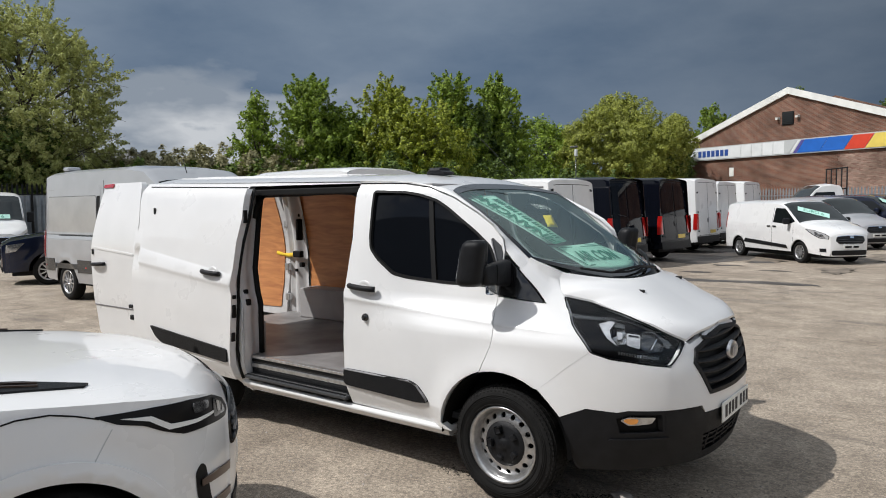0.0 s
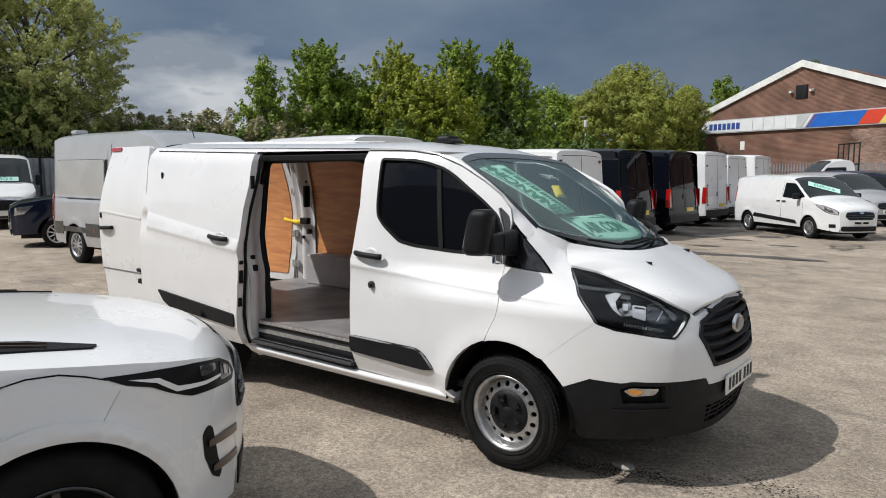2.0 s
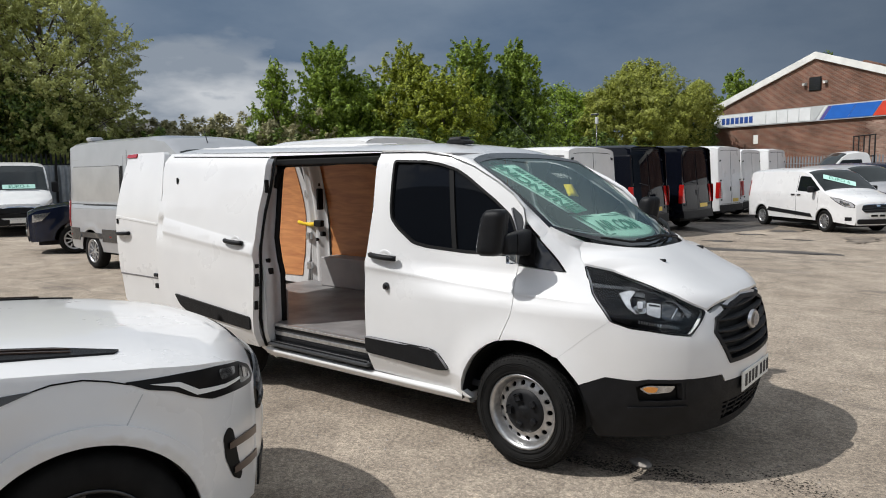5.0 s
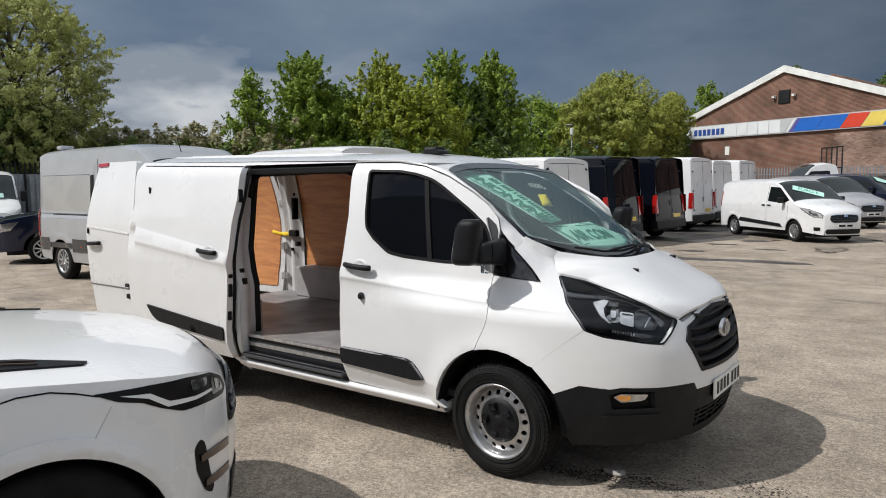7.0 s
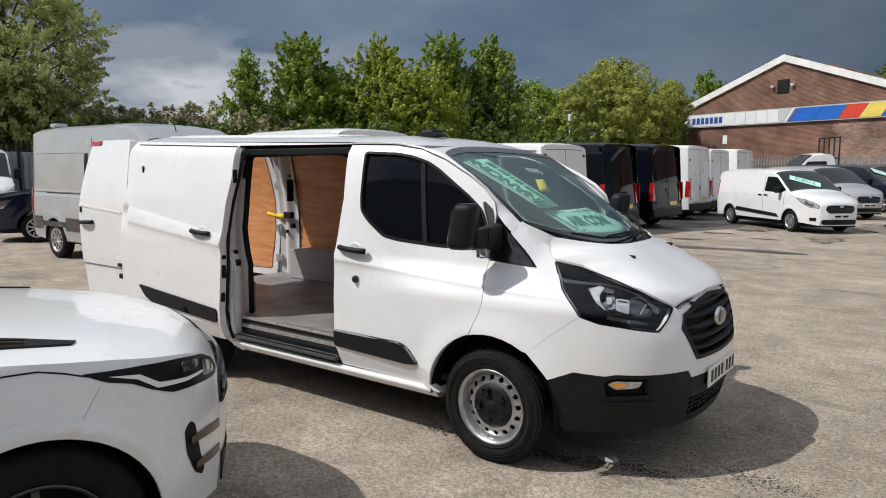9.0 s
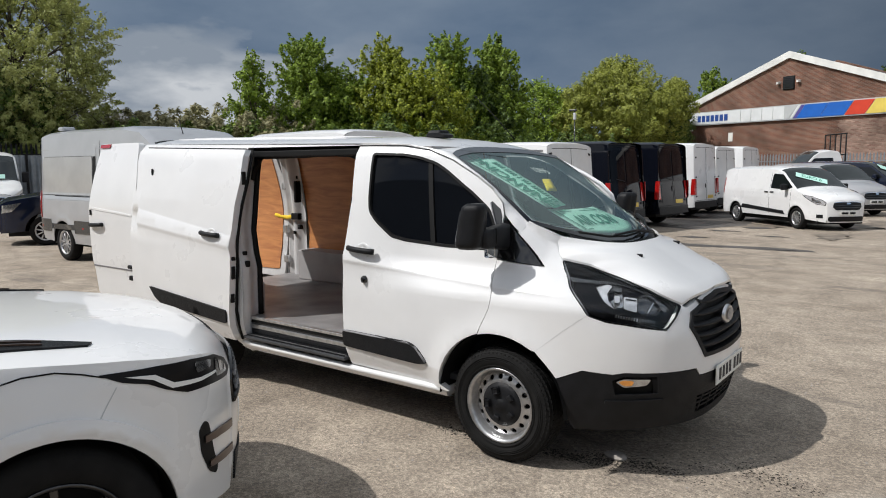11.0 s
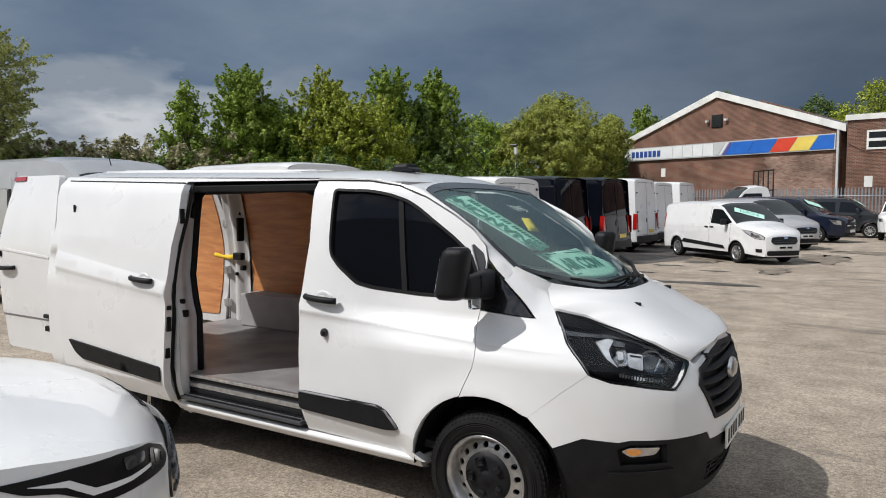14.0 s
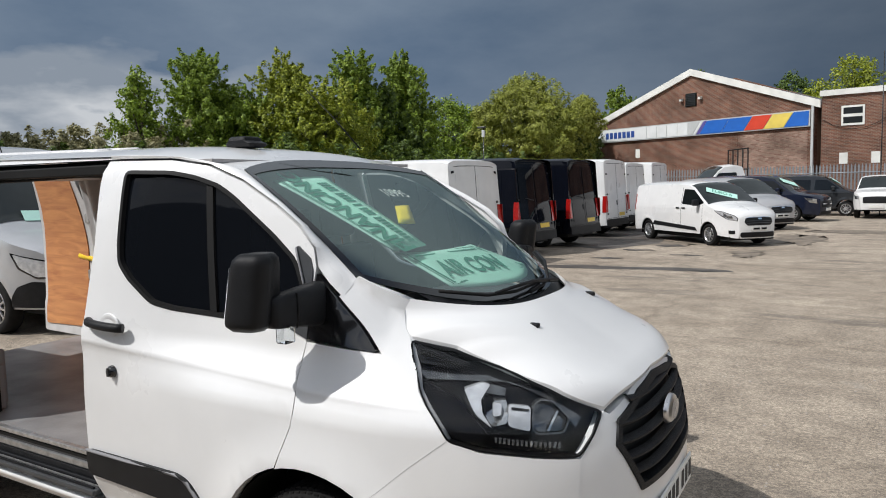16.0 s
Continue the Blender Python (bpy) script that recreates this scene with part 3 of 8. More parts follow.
# ---------------------------------------------------------------- wheels
def wheel(parent, m, r=0.335, rim=0.215, width=0.215, style="steel", flip=False, detail=True):
    """A wheel whose outer face looks along local -y."""
    h = new("wheel")
    h.parent = parent
    h.matrix_local = m
    s = width / 2
    bm = lathe(bmesh.new(), [(rim - 0.012, -s * 0.72), (rim + 0.012, -s * 0.96), (rim + 0.04, -s * 1.03), (r - 0.075, -s * 1.05), (r - 0.03, -s * 0.97), (r - 0.010, -s * 0.80), (r, -s * 0.55), (r, s * 0.55), (r - 0.02, s * 0.9), (rim, s)], 112 if detail else 28)
    if detail:
        for rr in (rim + 0.020, rim + 0.052, rim + 0.060, r - 0.060, r - 0.050):
            lathe(bm, [(rr - 0.003, -s * 1.035), (rr, -s * 1.075), (rr + 0.003, -s * 1.035)], 64)
        for k in range(72):
            mm = Matrix.Rotation(2 * math.pi * k / 72, 4, "Y")
            box(bm, r - 0.036, r - 0.0235, -s * 0.975, -s * 0.88, -0.0055, 0.0055 - 0.003 * (k % 2), 0.0, mm)
            box(bm, r - 0.030, r - 0.0085, -s * 0.86, -s * 0.74, -0.0105, 0.0075, 0.0, mm)
            for y0, off in ((-0.55, 0.006), (-0.18, 0.0), (0.2, 0.006), (0.55, 0.0)):
                box(bm, r - 0.006, r + 0.0022, s * y0 - 0.014, s * y0 + 0.014, -0.012 + off, 0.0105 + off, 0.0, mm)
    part("tyre", bm, RUBBER, h)
    if style == "steel":
        n = 16
        bm = bmesh.new()
        lathe(bm, [(rim - 0.012, -s * 0.30), (rim - 0.006, -s * 0.75), (rim + 0.008, -s * 0.97), (rim - 0.002, -s * 0.99), (rim - 0.016, -s * 0.80), (rim - 0.024, -s * 0.52), (rim * 0.87, -s * 0.38)], 48)
        # dished disc with a ring of holes
        r0, r1 = rim * 0.60, rim * 0.87
        y0, y1 = -s * 0.62, -s * 0.38
        fn = lambda u, v: (math.hypot(u, v) and u, y0 + (y1 - y0) * max(0, min(1, (math.hypot(u, v) - r0) / (r1 - r0))) ** 2, v)
        ring = lambda rr, k: [(rr * math.cos(2 * math.pi * i / k), rr * math.sin(2 * math.pi * i / k)) for i in range(k)]
        holes = [[(rim * 0.755 * math.cos(a) + 0.0155 * math.cos(b), rim * 0.755 * math.sin(a) + 0.0155 * math.sin(b)) for b in (2 * math.pi * q / 10 for q in range(10))] for a in (2 * math.pi * k / n for k in range(n))]
        sheet(bm, ring(r1, 48), fn, (0, -1, 0), holes, step=0.02, thick=0.012)
        part("rim", bm, STEEL, h)
        bm = bmesh.new()
        lathe(bm, [(0.001, -s * 0.86), (0.030, -s * 0.86), (0.036, -s * 0.80), (0.060, -s * 0.80), (0.10, -s * 0.72), (rim * 0.60, -s * 0.62), (rim * 0.62, -s * 0.5)], 40)
        for k in range(5):
            a = 2 * math.pi * k / 5 + 0.3
            lathe_bm = Matrix.Rotation(a, 4, "Y") @ Matrix.Translation((0.085, -s * 0.74, 0))
            box(bm, -0.016, 0.016, -0.022, 0.01, -0.018, 0.018, 0.006, lathe_bm)
        part("hub_cap", bm, PLASTIC, h, "matt black plastic hub cap")
        part("inner_barrel", lathe(bmesh.new(), [(0.001, s * 0.1), (rim * 0.9, s * 0.1), (rim * 0.99, -s * 0.3)], 32), SEAL, h)
    else:
        bm = bmesh.new()
        lathe(bm, [(rim - 0.03, s * 0.3), (rim - 0.012, -s * 0.5), (rim + 0.008, -s * 0.97), (rim - 0.004, -s * 0.99), (rim - 0.02, -s * 0.75)], 40)
        lathe(bm, [(0.001, -s * 0.72), (0.05, -s * 0.72), (0.075, -s * 0.62)], 24)
        for k in range(10 if style == "alloy" else 7):
            mm = Matrix.Rotation(2 * math.pi * k / (10 if style == "alloy" else 7), 4, "Y")
            box(bm, 0.04, rim - 0.012, -s * 0.78, -s * 0.55, -0.014, 0.014, 0.004, mm)
        part("rim", bm, ALLOY if style != "black" else GLOSSB, h)
        part("inner_barrel", lathe(bmesh.new(), [(0.001, -s * 0.1), (rim * 0.9, -s * 0.1), (rim * 0.97, -s * 0.4)], 28), SEAL, h)
    return h


# ---------------------------------------------------------------- ground
def ground():
    bm = bmesh.new()
    r = [0, 6, 12, 20, 40, 90, 300, 1500]
    ring0 = [bm.verts.new((0, 0, 0))]
    prev = None
    for rr in r[1:]:
        ring = [bm.verts.new((rr * math.cos(2 * math.pi * k / 48), 8 + rr * math.sin(2 * math.pi * k / 48), 0)) for k in range(48)]
        for k in range(48):
            if prev is None:
                bm.faces.new((ring0[0], ring[k], ring[(k + 1) % 48]))
            else:
                bm.faces.new((prev[k], ring[k], ring[(k + 1) % 48], prev[(k + 1) % 48]))
        prev = ring
    ring0[0].co = (0, 8, 0)
    ob = part("ground", bm, TARMAC)
    tagged(ob, "worn pale tarmac yard with stains and loose grit", "ground", kind="structure")


ground()


# ---------------------------------------------------------------- the white panel van
ZT = np.arange(0.1, 2.05, 0.01)
_w0 = np.interp(ZT, [0.20, 0.30, 0.45, 0.60, 0.90, 1.08, 1.19, 1.24, 1.40, 1.60, 1.75, 1.84, 1.90, 1.94],
                [0.90, 0.935, 0.962, 0.972, 0.982, 0.982, 0.962, 0.952, 0.925, 0.885, 0.850, 0.82, 0.74, 0.60])
_pad = np.pad(_w0, 6, mode="edge")
WT = np.convolve(_pad, np.ones(13) / 13, "valid")
_x0 = np.interp(ZT, [0.2, 0.35, 0.5, 0.65, 0.8, 0.95, 1.05, 1.15, 1.25], [0.93, 0.98, 1.02, 1.02, 1.0, 0.95, 0.88, 0.75, 0.5])
XT = np.convolve(np.pad(_x0, 4, mode="edge"), np.ones(9) / 9, "valid")


def crease(x):
    """The height of the shoulder line along the van's flank."""
    return 1.04 - 0.05 * x if x > -1.2 else 1.10 - 0.095 * (x + 1.2)


CREASES = [((-1.3, 1.105 + o), (0.6, 1.010 + o), 0.03) for o in (0.012, 0.0, -0.010, -0.022, -0.045)] + [((-1.3, 0.487 + o), (-0.3, 0.487 + o), 0.03) for o in (0.007, -0.007)]


def half(x, z):
    """The half width of the van's body."""
    zz = z - 0.022 * max(0.0, -1.0 - x)
    w = float(np.interp(zz, ZT, WT))
    c = crease(x)
    d = c - z
    fade = min(1.0, max(0.0, (0.75 - x) / 0.5))
    w += fade * (-0.021 * (1 - math.exp(-d / 0.030)) * math.exp(-d / 0.45) if d > 0 else -0.004 * (1 - math.exp(d / 0.05)))
    if x < -1.2:
        d = 1.185 - 0.125 * (x + 1.25) - z
        w += 0.007 * (1 - math.exp(-d / 0.014)) * math.exp(-d / 0.35) if d > 0 else 0.0
    if z < 0.487:
        w -= 0.30 * (0.487 - z) * min(1.0, max(0.0, (-0.38 - x) / 0.14))
    for ax in (0.0, -2.933):
        r = math.hypot(x - ax, z - 0.335)
        if z > 0.3:
            w += 0.020 * max(0.0, 1 - max(0.0, r - 0.44) / 0.15) ** 1.6
    if x <= -0.1:
        return w
    X = float(np.interp(z, ZT, XT))
    u = (x + 0.1) / (X + 0.1)
    return w * max(0.0, 1 - u ** 2.7) ** (1 / 2.7) if u < 1 else 0.0


def nose(y, z):
    """How far forward the van's face stands."""
    X, w = float(np.interp(z, ZT, XT)), float(np.interp(z, ZT, WT))
    return -0.1 + (X + 0.1) * max(0.0, 1 - (abs(y) / w) ** 2.7) ** (1 / 2.7)


def ease(t):
    t = min(1.0, max(0.0, t))
    return t * t * (3 - 2 * t)


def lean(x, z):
    """How far the shoulder and the pillar stand in from the flank, towards the nose; placed to fit the camera's view.
    """
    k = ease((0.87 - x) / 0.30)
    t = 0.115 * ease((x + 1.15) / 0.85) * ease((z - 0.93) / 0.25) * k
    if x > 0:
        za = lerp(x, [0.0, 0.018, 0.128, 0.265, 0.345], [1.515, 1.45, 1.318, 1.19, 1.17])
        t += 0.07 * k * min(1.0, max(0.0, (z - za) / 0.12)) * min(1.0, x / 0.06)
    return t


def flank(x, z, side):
    # shifted along the camera's sight lines, so outlines keep their place in view
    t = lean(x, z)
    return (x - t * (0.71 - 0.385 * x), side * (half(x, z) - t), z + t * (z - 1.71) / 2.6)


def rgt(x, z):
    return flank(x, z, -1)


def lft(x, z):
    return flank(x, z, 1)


def arc(cx, cz, r, a0, a1, n=10):
    return [(cx + r * math.cos(radians(a0 + (a1 - a0) * i / n)), cz + r * math.sin(radians(a0 + (a1 - a0) * i / n))) for i in range(n + 1)]


ARCH_F = arc(0.0, 0.335, 0.432, 172, 33, 16)
R_, L_ = (0, -1, 0), (0, 1, 0)

SEAMW = mat("shaded_seam", (0.50, 0.50, 0.50), 0.5)
FACET = mat("faceted_reflector", (0.66, 0.67, 0.69), 0.20, metal=0.45, var=0.30, scale=16.0, bump=0.5, bscale=24.0)
LAMPB = mat("black_lamp_housing", (0.006, 0.006, 0.007), 0.30, spec=0.15)
WELL = mat("dark_reflector", (0.16, 0.165, 0.17), 0.12, metal=0.7, var=0.4, scale=25.0)
van = thing("panel_van", Matrix(), "white panel van with sliding door and rear doors open", "van")
body = new("body")
body.parent = van

DOOR_LINE = [(-0.125, 0.748), (-0.105, 0.80), (-0.06, 0.90), (-0.03, 1.02), (0.0, 1.195)]
A_LINE = [(0.018, 1.45), (0.0, 1.515), (-0.08, 1.591), (-0.197, 1.662), (-0.385, 1.755), (-0.589, 1.821), (-0.822, 1.852), (-1.1, 1.860), (-1.232, 1.862)]
B_LINE = [(-1.232, 1.862), (-1.205, 1.5), (-1.225, 1.19), (-1.243, 0.83), (-1.244, 0.62), (-1.225, 0.372)]
door_arch = [p for p in ARCH_F if p[0] < -0.122 and p[1] > 0.36]
WIN = rounded([(-1.072, 1.815), (-0.79, 1.805), (-0.646, 1.783), (-0.509, 1.747), (-0.419, 1.703), (-0.306, 1.632), (-0.19, 1.560), (-0.075, 1.475), (-0.02, 1.36), (-0.03, 1.245),
               (-0.369, 1.243), (-0.689, 1.257), (-0.816, 1.275), (-0.961, 1.362), (-1.034, 1.428), (-1.052, 1.513)], 0.03, 3)
DOOR = B_LINE + [(-0.36, 0.352), (-0.335, 0.36)] + door_arch + DOOR_LINE + [(0.006, 1.29)] + A_LINE[:-1]


def shrink(loop, d):
    """An outline moved in by d."""
    n = len(loop)
    s = sum(loop[i][0] * loop[(i + 1) % n][1] - loop[(i + 1) % n][0] * loop[i][1] for i in range(n))
    d = d if s > 0 else -d
    out = []
    for i in range(n):
        a, p, b = Vector(loop[i - 1]), Vector(loop[i]), Vector(loop[(i + 1) % n])
        e1, e2 = (p - a).normalized(), (b - p).normalized()
        k = (Vector((-e1.y, e1.x)) + Vector((-e2.y, e2.x)))
        k = k.normalized() * min(2.0, 1 / max(0.5, k.length / 2))
        q = p + k * d
        out.append((q.x, q.y))
    return out


def mirror_part(ob_mesh, parent, name, material, label=""):
    me = ob_mesh.data.copy()
    bm = bmesh.new()
    bm.from_mesh(me)
    bmesh.ops.scale(bm, verts=bm.verts, vec=(1, -1, 1))
    bmesh.ops.reverse_faces(bm, faces=bm.faces)
    lay = bm.verts.layers.float_vector.get("lie")
    if lay:
        for v in bm.verts:
            v[lay] = (v[lay].x, -v[lay].y, v[lay].z)
    me.materials.clear()
    return part(name, bm, material, parent, label)


SAILM = mat("dark_grey_plastic", (0.045, 0.048, 0.052), 0.4, var=0.2, scale=10.0)
# grey trim; also the tone of a painted highlight and a painted shadow line
GREYS2 = mat("grey_rubber_strip", (0.22, 0.22, 0.23), 0.5)


def pillar(sd):
    """The windscreen pillar and roof edge, from the door line to the glass and the roof."""
    A = [(0.123, 1.350), (0.07, 1.397), (0.024, 1.448), (0.004, 1.516), (-0.076, 1.596), (-0.193, 1.667), (-0.383, 1.760), (-0.588, 1.826), (-0.822, 1.857), (-1.05, 1.865), (-1.232, 1.867)]
    a = [Vector(flank(x, z, sd)) for x, z in A]
    g = [screen_pt(q, sd * (0.698 - 0.02 * q)) for q in (0.0, 0.05, 0.12, 0.24, 0.40, 0.60, 0.84)]
    g += [roof_edge(x, sd) for x in (-0.526, -0.76, -1.02, -1.232)]
    n = len(a)
    sub = 4

    def fn(u, v):
        f = u * (n - 1)
        i = min(n - 2, int(f))
        w = f - i
        p, q = a[i].lerp(a[i + 1], w), g[i].lerp(g[i + 1], w)
        # the far pillar bows inward, shaped to hide behind the glass from the camera
        return p.lerp(q, v) + Vector((0.35, sd * 0.55, 0.75)).normalized() * (0.012 if sd < 0 else -0.022) * math.sin(math.pi * v) * min(1.0, u * 8)

    bm = patch(bmesh.new(), fn, (n - 1) * sub, 8, sd > 0)
    return bm


def screen_pt(s, y):
    """A point of the windscreen: s from its foot to its head."""
    xe, ze, he = 0.043 - 0.569 * s, 1.387 + 0.413 * s, 0.698 - 0.02 * s
    xc, zc = 0.43 - 1.09 * s, 1.25 + 0.605 * s
    t = 1 - min(1.0, abs(y) / he) ** 2.7
    return Vector((xe + (xc - xe) * t, y, ze + (zc - ze) * t + 0.022 * math.sin(math.pi * s)))


def roof_edge(x, sd):
    z = lerp(x, [-3.95, -1.232, -1.0, -0.76, -0.526], [1.937, 1.879, 1.872, 1.848, 1.800])
    y = lerp(x, [-3.95, -1.232, -1.0, -0.76, -0.526], [half(-3.95, 1.937), 0.775, 0.755, 0.722, 0.678])
    return Vector((x, sd * y, z))


def van_side():
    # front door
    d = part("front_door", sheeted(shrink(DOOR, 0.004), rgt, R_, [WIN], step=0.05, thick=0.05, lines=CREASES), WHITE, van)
    part("window_pane", sheeted(shrink(WIN, 0.014), rgt, R_, step=0.08, thick=0.004, lift=-0.018), DARKGLASS, d, "dark tinted side window")
    part("window_seal", sheeted(WIN, rgt, R_, [shrink(WIN, 0.016)], step=0.05, thick=0.02, lift=0.002), SEAL, d)
    bar = [(-0.585, 1.775), (-0.552, 1.768), (-0.452, 1.25), (-0.487, 1.25)]
    part("window_bar", sheeted(bar, rgt, R_, step=0.05, thick=0.02, lift=-0.006), SEAL, d)
    sail = [(-0.078, 1.516), (-0.066, 1.520), (-0.010, 1.478), (0.004, 1.440), (0.004, 1.29), (0.0, 1.205), (-0.075, 1.232), (-0.020, 1.37)]
    part("mirror_sail", sheeted(sail, rgt, R_, step=0.04, thick=0.03, lift=0.006), SAILM, d, "dark grey plastic mirror sail")
    part("sail_strip", tube(bmesh.new(), [Vector(rgt(-0.074 + 0.056 * k / 5, 1.514 - 0.14 * k / 5)) + Vector((0, -0.012, 0)) for k in range(6)], 0.004, 6), GREYS2, d)
    mould = rounded([(-1.240, 0.625), (-0.66, 0.622), (-0.60, 0.60), (-0.51, 0.504), (-0.60, 0.490), (-1.238, 0.512)], 0.03, 3)
    part("side_moulding", sheeted(mould, rgt, R_, step=0.05, thick=0.03, lift=0.014), PLASTIC, d, "black plastic rubbing strip")
    # paler lip: the sun caught on the strip's edge is put into its colour
    part("moulding_lip", tube(bmesh.new(), [(x, -half(x, z) - 0.012, z) for x, z in ((-1.238, 0.620), (-0.95, 0.618), (-0.67, 0.616), (-0.605, 0.595), (-0.56, 0.55), (-0.525, 0.512))], 0.007, 6), GREYS2, d)
    for nm, pa, x, z, off in (("door_handle", d, -1.06, 1.185, 0.0),):
        handle(pa, x, z, off)
    # lock
    bm = bmesh.new()
    yy = half(-1.035, 0.985)
    lathe(bm, [(0.0005, -0.022), (0.016, -0.022), (0.019, -0.016), (0.024, -0.012), (0.026, 0.0)], 24)
    bmesh.ops.translate(bm, verts=bm.verts, vec=(-1.035, -yy, 0.985))
    part("security_lock", bm, GLOSSB, d, "round dark security lock")
    bm = boxed(-1.041, -1.029, -yy - 0.027, -yy - 0.02, 0.968, 1.002)
    part("lock_slot", bm, INK, d)
    # fender with the base of the windscreen pillar
    fen = DOOR_LINE + [(0.281, 1.172), (0.110, 1.352), (0.165, 1.418), (0.25, 1.37), (0.315, 1.333), (0.303, 1.305), (0.318, 1.245), (0.345, 1.214), (0.40, 1.13), (0.42, 1.07),
                       (0.515, 0.922), (0.396, 0.829), (0.247, 0.700)] + [p for p in ARCH_F[::-1] if -0.12 < p[0] < 0.24]
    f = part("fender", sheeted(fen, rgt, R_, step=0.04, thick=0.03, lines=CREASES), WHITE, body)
    tri = rounded([(0.006, 1.205), (0.265, 1.178), (0.128, 1.318), (0.022, 1.432)], 0.012, 2)
    part("quarter_panel", sheeted(tri, rgt, R_, step=0.05, thick=0.02, lift=0.004), GLOSSB, body, "gloss black corner panel")
    for sd in (-1, 1):
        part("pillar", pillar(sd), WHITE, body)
    seam = [(0.247, 0.7005), (0.396, 0.8295), (0.515, 0.9225), (0.515, 0.9213), (0.396, 0.8283), (0.247, 0.6993)]
    part("panel_seam", sheeted(seam, rgt, (0.4, -0.9, 0), step=0.03, thick=0.002, lift=0.0010), SEAMW, body)
    mirror_part(f, body, "fender", WHITE)
    mirror_part(d, van, "front_door", WHITE)
    part("window_pane", sheeted(shrink(WIN, 0.012), lft, L_, step=0.1, thick=0.004, lift=-0.01), SCREEN, body)
    part("quarter_panel", sheeted(tri, lft, L_, step=0.06, thick=0.02, lift=0.004), GLOSSB, body)
    # sill under door and opening
    SX = [-0.395, -0.40, -0.42, -0.6, -0.9, -1.24, -1.6, -2.0, -2.36, -2.42]
    prof = [(0.905, 0.362), (0.920, 0.358), (0.929, 0.351), (0.931, 0.341), (0.928, 0.331), (0.920, 0.324), (0.917, 0.315), (0.908, 0.305), (0.892, 0.298), (0.85, 0.295)]
    bm = bmesh.new()
    patch(bm, lambda u, v: Vector((SX[int(round(u * 9))], -prof[int(round(v * 9))][0], prof[int(round(v * 9))][1] + 0.006 * u)), 9, 9, flip=True)
    part("sill", bm, WHITE, body)
    part("sill", boxed(-2.40, -0.41, -0.90, -0.80, 0.300, 0.358), WHITE, body)
    part("sill", sheeted([(-0.335, 0.345), (-0.36, 0.262), (-2.5, 0.262), (-2.5, 0.345)], lft, L_, step=0.1, thick=0.05), WHITE, body)
    # rear quarter and full far side
    ra = arc(-2.933, 0.335, 0.432, 8, 172, 16)
    q = [(-2.40, 0.262), (-2.49, 0.345)] + ra + [(-3.365, 0.33), (-3.93, 0.36), (-3.95, 1.937), (-1.236, 1.877), (-1.236, 1.866), (-2.42, 1.875), (-2.45, 1.82), (-2.43, 1.6), (-2.40, 1.3), (-2.37, 1.08), (-2.33, 0.96), (-2.34, 0.6), (-2.36, 0.385)]
    part("rear_quarter", sheeted(q, rgt, R_, step=0.07, thick=0.04), WHITE, body)
    q = [(-1.24, 0.30), (-2.49, 0.345)] + ra + [(-3.365, 0.33), (-3.93, 0.36), (-3.95, 1.937), (-1.232, 1.877)]
    part("side_panel", sheeted(q, lft, L_, step=0.08, thick=0.03), WHITE, body)


def handle(parent, x, z, off=0.0, w=0.23, side=-1, fn=None):
    """A pull handle in its dished recess."""
    fn = fn or half
    y = fn(x, z) + off
    bm = bmesh.new()
    lathe(bm, [(0.0005, 0.010), (0.030, 0.007), (0.052, -0.003), (0.056, 0.002)], 28)
    bmesh.ops.scale(bm, verts=bm.verts, vec=(1.15, 1, 0.95))
    bmesh.ops.translate(bm, verts=bm.verts, vec=(x + 0.01, -y, z - 0.012))
    part("handle_recess", bm, WHITE, parent)
    bm = bmesh.new()
    n = 12
    pts = [(x - w / 2 + w * i / n, -(y + 0.010 + 0.026 * math.sin(math.pi * i / n) ** 0.5), z - 0.012 * (i / n)) for i in range(n + 1)]
    tube(bm, pts, 0.0185, 10)
    part("door_handle", bm, PLASTIC, parent, "black plastic pull handle")


